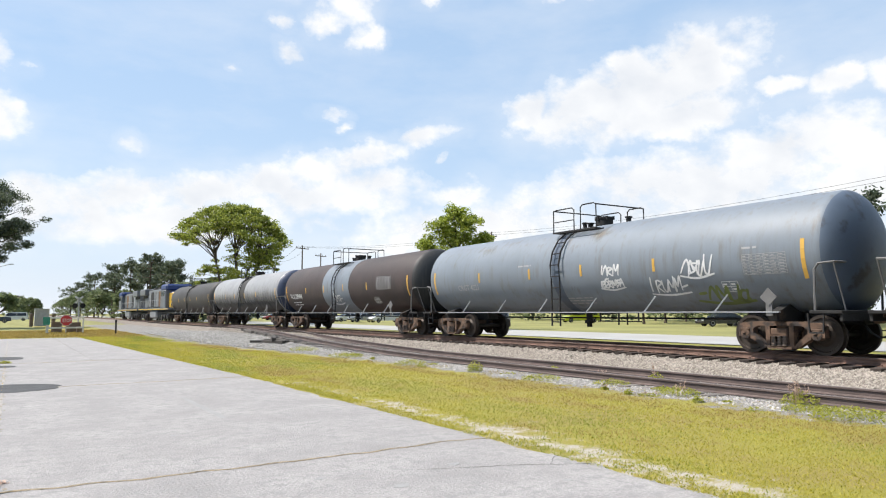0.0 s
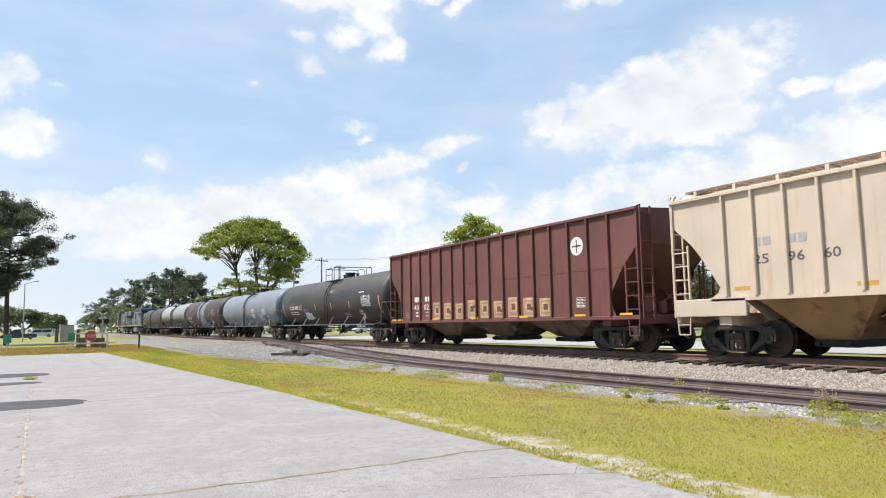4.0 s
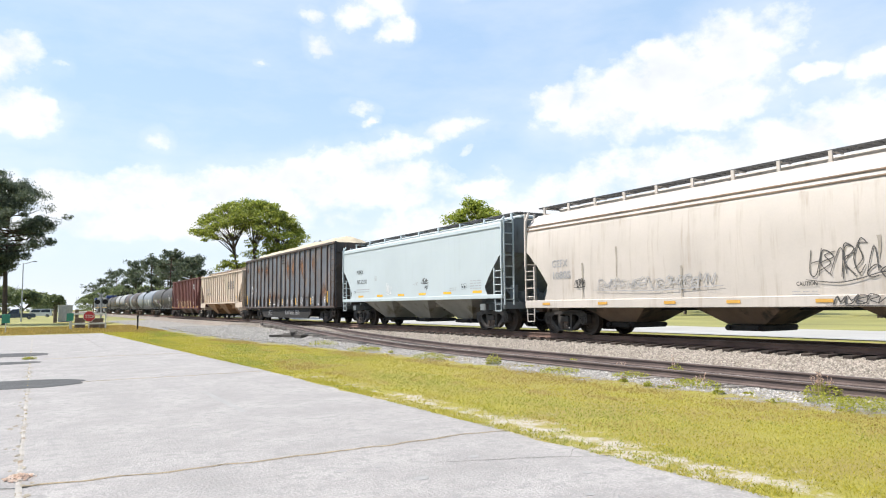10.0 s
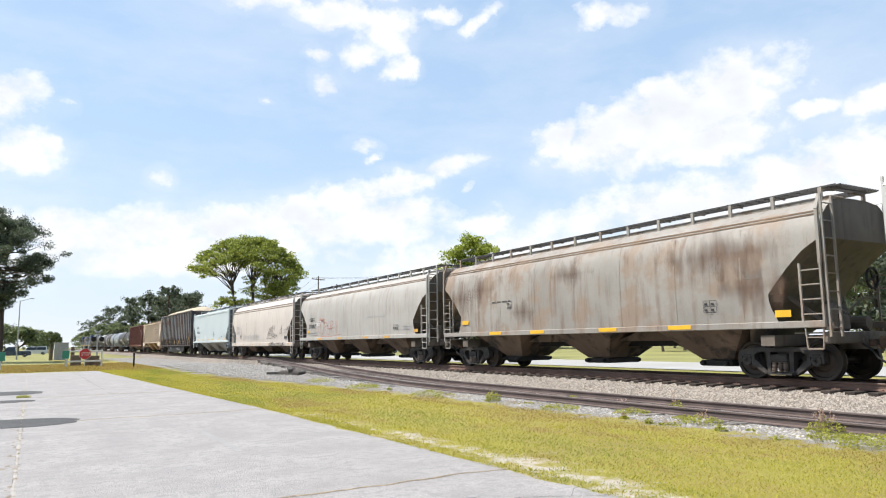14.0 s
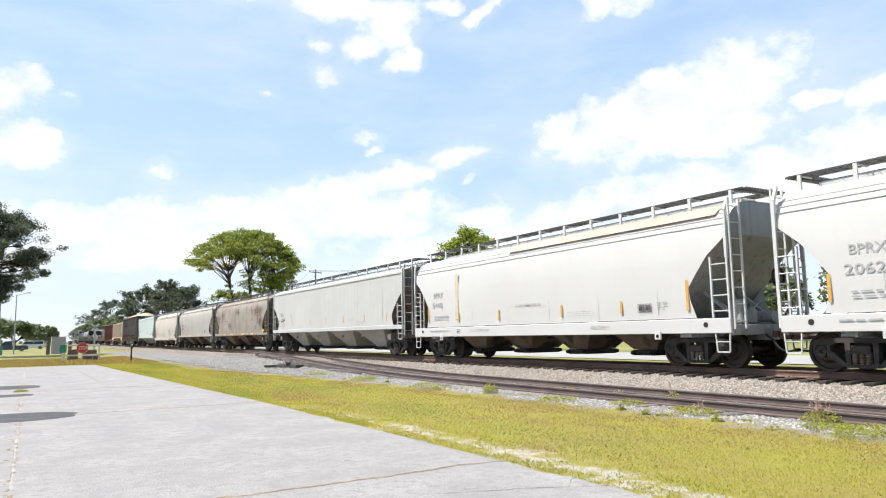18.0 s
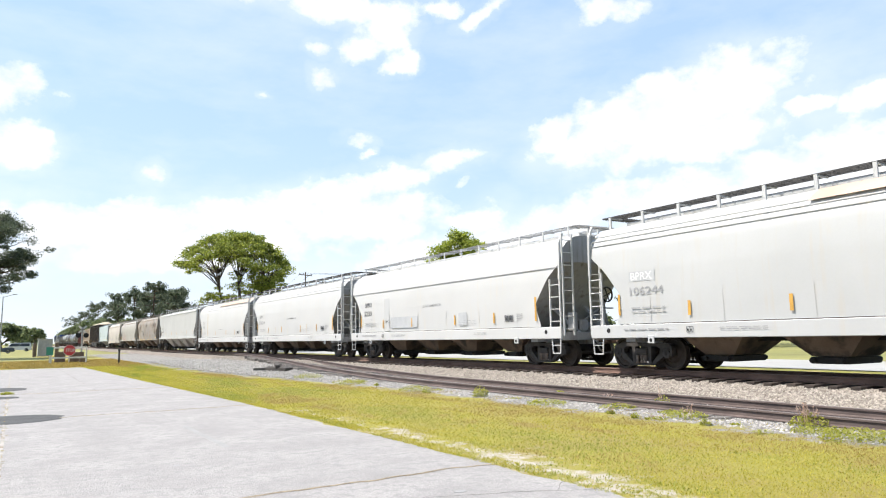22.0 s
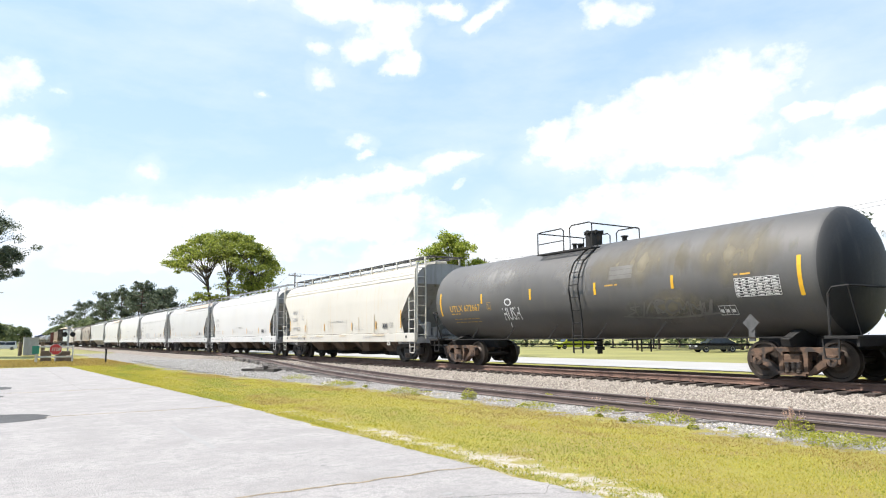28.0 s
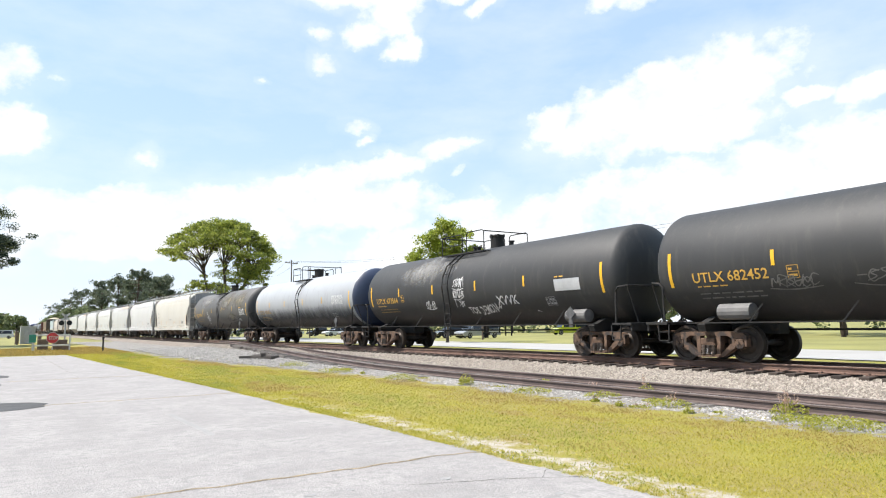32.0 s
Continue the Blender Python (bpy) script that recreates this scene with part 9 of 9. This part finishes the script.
bung = tagged(empty("signal_cabinet", pose(3.35, 102.0, 0)), "pale grey metal signal cabinet beside the crossing", "cabinet")
bm = nb()
box(bm, (0, 0, 1.05), (1.6, 2.0, 2.1), None, 0.03)
part("body", bm, M_bung, bung)
bm = nb()
box(bm, (0, 0, 2.14), (1.75, 2.15, 0.08), None, 0.02)
part("roof", bm, M_bung, bung)
bm = nb()
box(bm, (0, -1.01, 1.0), (0.8, 0.03, 1.8), None, 0.01)
part("door", bm, M_galv, bung)
for x in (2.2, 4.6):
    p = tagged(empty("bollard", pose(x, 100.5, 0)), "dark timber bollard beside the signal cabinet", "bollard", "bollards by the cabinet")
    bm = nb()
    tube(bm, [(0, 0, -0.1), (0, 0, 1.6)], 0.22, 8)
    part("shaft", bm, M_wood, p)
lamp = tagged(empty("light_pole", pose(-1.6, 112.0, 0)), "slim pale metal light pole beyond the pines", "light pole")
bm = nb()
tube(bm, [(0, 0, 0), (0, 0, 8.0)], 0.09, 8, 0.06)
part("shaft", bm, M_galv, lamp)
bm = nb()
tube(bm, [(0, 0, 7.9), (1.2, 0, 8.3)], 0.05, 6)
box(bm, (1.4, 0, 8.3), (0.5, 0.25, 0.12), None, 0.03)
part("lantern", bm, M_galv, lamp)


# ---- vehicles ----
def vehicle(x, y, heading, paint, label, kind="sedan", name="car"):
    v = empty(name, pose(x, y, ground_z(x) + 0.03, 0, 0, heading))
    tagged(v, label, "car")
    van, pick = kind == "van", kind == "pickup"
    L = 5.4 if (van or pick) else 4.6
    W, hb = (0.95, 1.0) if (van or pick) else (0.88, 0.86)
    h = L / 2
    bm = nb()
    prof = [(-h, 0.35), (-h + 0.1, 0.28), (h - 0.1, 0.28), (h, 0.40), (h, 0.62), (h - 0.15, 0.74), (h - 1.15, hb), (-h + 0.3, hb), (-h, hb - 0.12)]
    prism(bm, prof, -W, W, "x")
    bmesh.ops.bevel(bm, geom=list(bm.edges), offset=0.04, segments=2, affect="EDGES")
    body = part("body", bm, paint, v, "", True)
    if van:
        cab = [(-h + 0.12, hb), (h - 1.0, hb), (h - 1.7, 1.75), (-h + 0.25, 1.80)]
    elif pick:
        cab = [(-0.4, hb), (h - 1.3, hb), (h - 2.0, 1.72), (-0.25, 1.74)]
    else:
        cab = [(-h + 0.45, hb - 0.02), (h - 1.15, hb - 0.02), (h - 1.95, 1.40), (-h + 1.35, 1.42)]
    bm = nb()
    c = [(y0, z) for y0, z in cab]
    lo = [bm.verts.new((s * (W - 0.04), y0, z)) for s in (-1, 1) for y0, z in c[:2]]
    hi = [bm.verts.new((s * (W - 0.22), y0, z)) for s in (-1, 1) for y0, z in c[2:]]
    a0, a1, b0, b1 = lo
    d1, d0, e1, e0 = hi
    for q in ((a0, a1, d1, d0), (b1, b0, e0, e1), (a1, b1, e1, d1), (b0, a0, d0, e0), (d0, d1, e1, e0), (a0, b0, b1, a1)):
        bm.faces.new(q)
    bmesh.ops.bevel(bm, geom=list(bm.edges), offset=0.05, segments=2, affect="EDGES")
    part("cabin", bm, paint, v, "", True)
    zt = cab[2][1]
    for s in (-1, 1):
        bm = nb()
        x0, x1 = s * (W - 0.055), s * (W - 0.19)
        n = 2
        y0, y1 = cab[0][0] + 0.25, cab[1][0] - 0.18
        t0, t1 = cab[3][0] + 0.12, cab[2][0] - 0.02
        mid0, mid1 = (y0 + y1) / 2, (t0 + t1) / 2
        for (pa, pb, qa, qb) in ((y0, mid0 - 0.04, t0, mid1 - 0.04), (mid0 + 0.04, y1, mid1 + 0.04, t1)):
            vv = [bm.verts.new(p) for p in ((x0 + s * 0.012, pa, hb + 0.05), (x0 + s * 0.012, pb, hb + 0.05), (x1 + s * 0.012, qb, zt - 0.09), (x1 + s * 0.012, qa, zt - 0.09))]
            bm.faces.new(vv)
        part("side_window", bm, M_glass, v)
    for ya, yb, za, zb2 in ((cab[1][0], cab[2][0], hb, zt), (cab[0][0], cab[3][0], hb, zt)):
        d = 0.02 if ya > 0 else -0.02
        bm = nb()
        vv = [bm.verts.new(p) for p in ((-W + 0.14, ya * 0.97 + yb * 0.03 + d, za + 0.04), (W - 0.14, ya * 0.97 + yb * 0.03 + d, za + 0.04), (W - 0.28, yb * 0.93 + ya * 0.07 + d, zb2 - 0.05), (-W + 0.28, yb * 0.93 + ya * 0.07 + d, zb2 - 0.05))]
        bm.faces.new(vv)
        part("windscreen", bm, M_glass, v)
    for sx in (-1, 1):
        for sy in (-1, 1):
            bm = nb()
            lathe(bm, [(-0.10, 0.20), (-0.10, 0.31), (-0.07, 0.335), (0.07, 0.335), (0.10, 0.31), (0.10, 0.20)], "x", 20)
            w = part("wheel", bm, M_tyre, v, "", True)
            w.matrix_basis = pose(sx * (W - 0.08), sy * (h - 0.92), 0.335)
            bm = nb()
            lathe(bm, [(sx * 0.06, 0.21), (sx * 0.105, 0.20), (sx * 0.09, 0.05)], "x", 14)
            part("rim", bm, M_rim, w)
            if label.startswith("white saloon"):
                CAR_WHEELS.append(w)
        bm = nb()
        box(bm, (sx * (W - 0.25), h - 0.02, 0.62), (0.34, 0.10, 0.13), None, 0.02)
        part("head_lamp", bm, M_lampw, v)
        bm = nb()
        box(bm, (sx * (W - 0.22), -h + 0.02, 0.70), (0.30, 0.08, 0.16), None, 0.02)
        part("tail_lamp", bm, M_lampred, v)
        bm = nb()
        box(bm, (sx * (W + 0.06), cab[1][0] - 0.25, hb + 0.10), (0.14, 0.10, 0.12), None, 0.02)
        part("mirror", bm, paint, v)
    bm = nb()
    box(bm, (0, h + 0.01, 0.42), (2 * W - 0.2, 0.08, 0.16), None, 0.03)
    box(bm, (0, -h - 0.01, 0.42), (2 * W - 0.2, 0.08, 0.16), None, 0.03)
    part("bumper", bm, M_under, v)
    return v


CAR_WHEELS = []
C_white = mat("white_car_paint", (0.68, 0.68, 0.68), 0.25, 0, 0.03, 1, 20, 0.0, coat=0.6)
C_silver = mat("silver_car_paint", (0.40, 0.41, 0.42), 0.3, 0.5, 0.03, 1, 20, 0.0, coat=0.6)
C_blue = mat("dark_blue_car_paint", (0.03, 0.05, 0.09), 0.25, 0.2, 0.03, 1, 20, 0.0, coat=0.6)
C_lime = mat("lime_car_paint", (0.50, 0.55, 0.03), 0.3, 0, 0.03, 1, 20, 0.0, coat=0.6)
C_black = mat("black_car_paint", (0.015, 0.016, 0.018), 0.25, 0, 0.03, 1, 20, 0.0, coat=0.6)
C_red = mat("red_car_paint", (0.30, 0.03, 0.03), 0.3, 0, 0.03, 1, 20, 0.0, coat=0.6)
vehicle(60.0, 44.8, 66, C_black, "dark saloon car parked on the far grass")
vehicle(68.0, 73.8, 74, C_lime, "lime-yellow car parked beyond the road", "van")
for i, (x, y, hd, p, lab, k) in enumerate((
        (46, 81.0, 90, C_white, "white car parked in the lot beyond the road", "sedan"), (46, 70.5, 88, C_black, "black car parked in the lot beyond the road", "sedan"),
        (47, 66.5, 92, C_silver, "silver van parked in the lot beyond the road", "van"), (47, 92, 90, C_white, "white van parked in the lot beyond the road", "van"),
        (46, 98, 90, C_silver, "silver car parked in the lot beyond the road", "sedan"), (46, 104, 90, C_white, "white car parked in the lot beyond the road", "sedan"),
        (47, 112, 90, C_black, "black pickup parked in the lot beyond the road", "pickup"), (46, 125, 90, C_white, "white car parked in the lot beyond the road", "sedan"),
        (46, 140, 90, C_red, "red car parked in the lot beyond the road", "sedan"), (47, 156, 90, C_white, "white van parked in the lot beyond the road", "van"),
        (46, 170, 90, C_silver, "silver car parked in the lot beyond the road", "sedan"), (47, 186, 90, C_white, "white car parked in the lot beyond the road", "sedan")
        )):
    vehicle(x, y, hd, p, lab, k)
vehicle(-2.6, 140.0, 90, C_blue, "dark pickup crossing beyond the pines", "pickup", "pickup")
vehicle(0.6, 175.0, 85, C_white, "white van standing beyond the crossing", "van", "van")
drive = vehicle(34.0, -309.4, 0, C_white, "white saloon car driving along the far road")

# ---- sleepers, last ----
ballast_ob = bpy.data.objects["ballast"]
gravel_ob = bpy.data.objects["verge"]
rd = random.Random(5)


def make_tie(bm):
    box(bm, (0, 0, 0), (2.6, 0.23, 0.18), None, 0.012)


def make_plate(bm):
    box(bm, (0, 0, 0), (0.36, 0.19, 0.02))
    for sx in (-0.11, 0.11):
        box(bm, (sx, 0.05, 0.02), (0.03, 0.03, 0.03))


for k in range(200):
    y = -4 + 0.51 * k
    t = put("tie", "tie", make_tie, M_tie, ballast_ob, pose(MAIN_X + rd.uniform(-0.04, 0.04), y + rd.uniform(-0.03, 0.03), RAIL_Z - 0.16 - 0.10, 0, 0, rd.uniform(-1, 1)))
    if k < 90:
        put("tie_plate", "tie_plate", make_plate, M_rail, ballast_ob, pose(MAIN_X - GAUGE / 2, y, RAIL_Z - 0.162))
for k in range(118):
    y = 0.5 + 0.53 * k
    if y < 52:
        put("tie", "tie_old", make_tie, M_tie2, gravel_ob, pose(side_x(y) + rd.uniform(-0.12, 0.12), y + rd.uniform(-0.05, 0.05), side_z(y) - 0.16 - 0.105 + rd.uniform(-0.015, 0.012), rd.uniform(-1.5, 1.5), rd.uniform(-1, 1), rd.uniform(-3, 3)))


# ---- what moves ----
def run_of(t):
    """How far the train has rolled since the start."""
    return 10.4424 * t - 0.12256 * t * t / 32 + 0.008166 * t ** 3 / 1024


def motions():
    times = [0.0, 4.0, 8.0, 12.0, 16.0, 20.0, 24.0, 28.0, 32.0]
    for car, y in CARS:
        walk(car, [(t, pose(MAIN_X, y + run_of(t), RAIL_Z)) for t in times])
    ticks = [k / 15 for k in range(481)]
    for w in WHEELSETS:
        x, y, z = w.matrix_basis.translation
        walk(w, [(t, pose(x, y, z, -math.degrees(run_of(t) / WHEEL_R))) for t in ticks])

    # the clouds drift with the wind
    walk(clouds, [(t, pose(EYE[0] + 2.15 * (t - 18), EYE[1] - 1.80 * (t - 18), EYE[2])) for t in times])

    # the white car on the far road
    walk(drive, [(t, pose(34.0, 23.1 + 14.0 * (t - 23.8), ground_z(34.0) + 0.03)) for t in times])
    for w in CAR_WHEELS:
        x, y, z = w.matrix_basis.translation
        walk(w, [(k / 30, pose(x, y, z, -math.degrees(14.0 * (k / 30) / 0.335))) for k in range(961)])


motions()
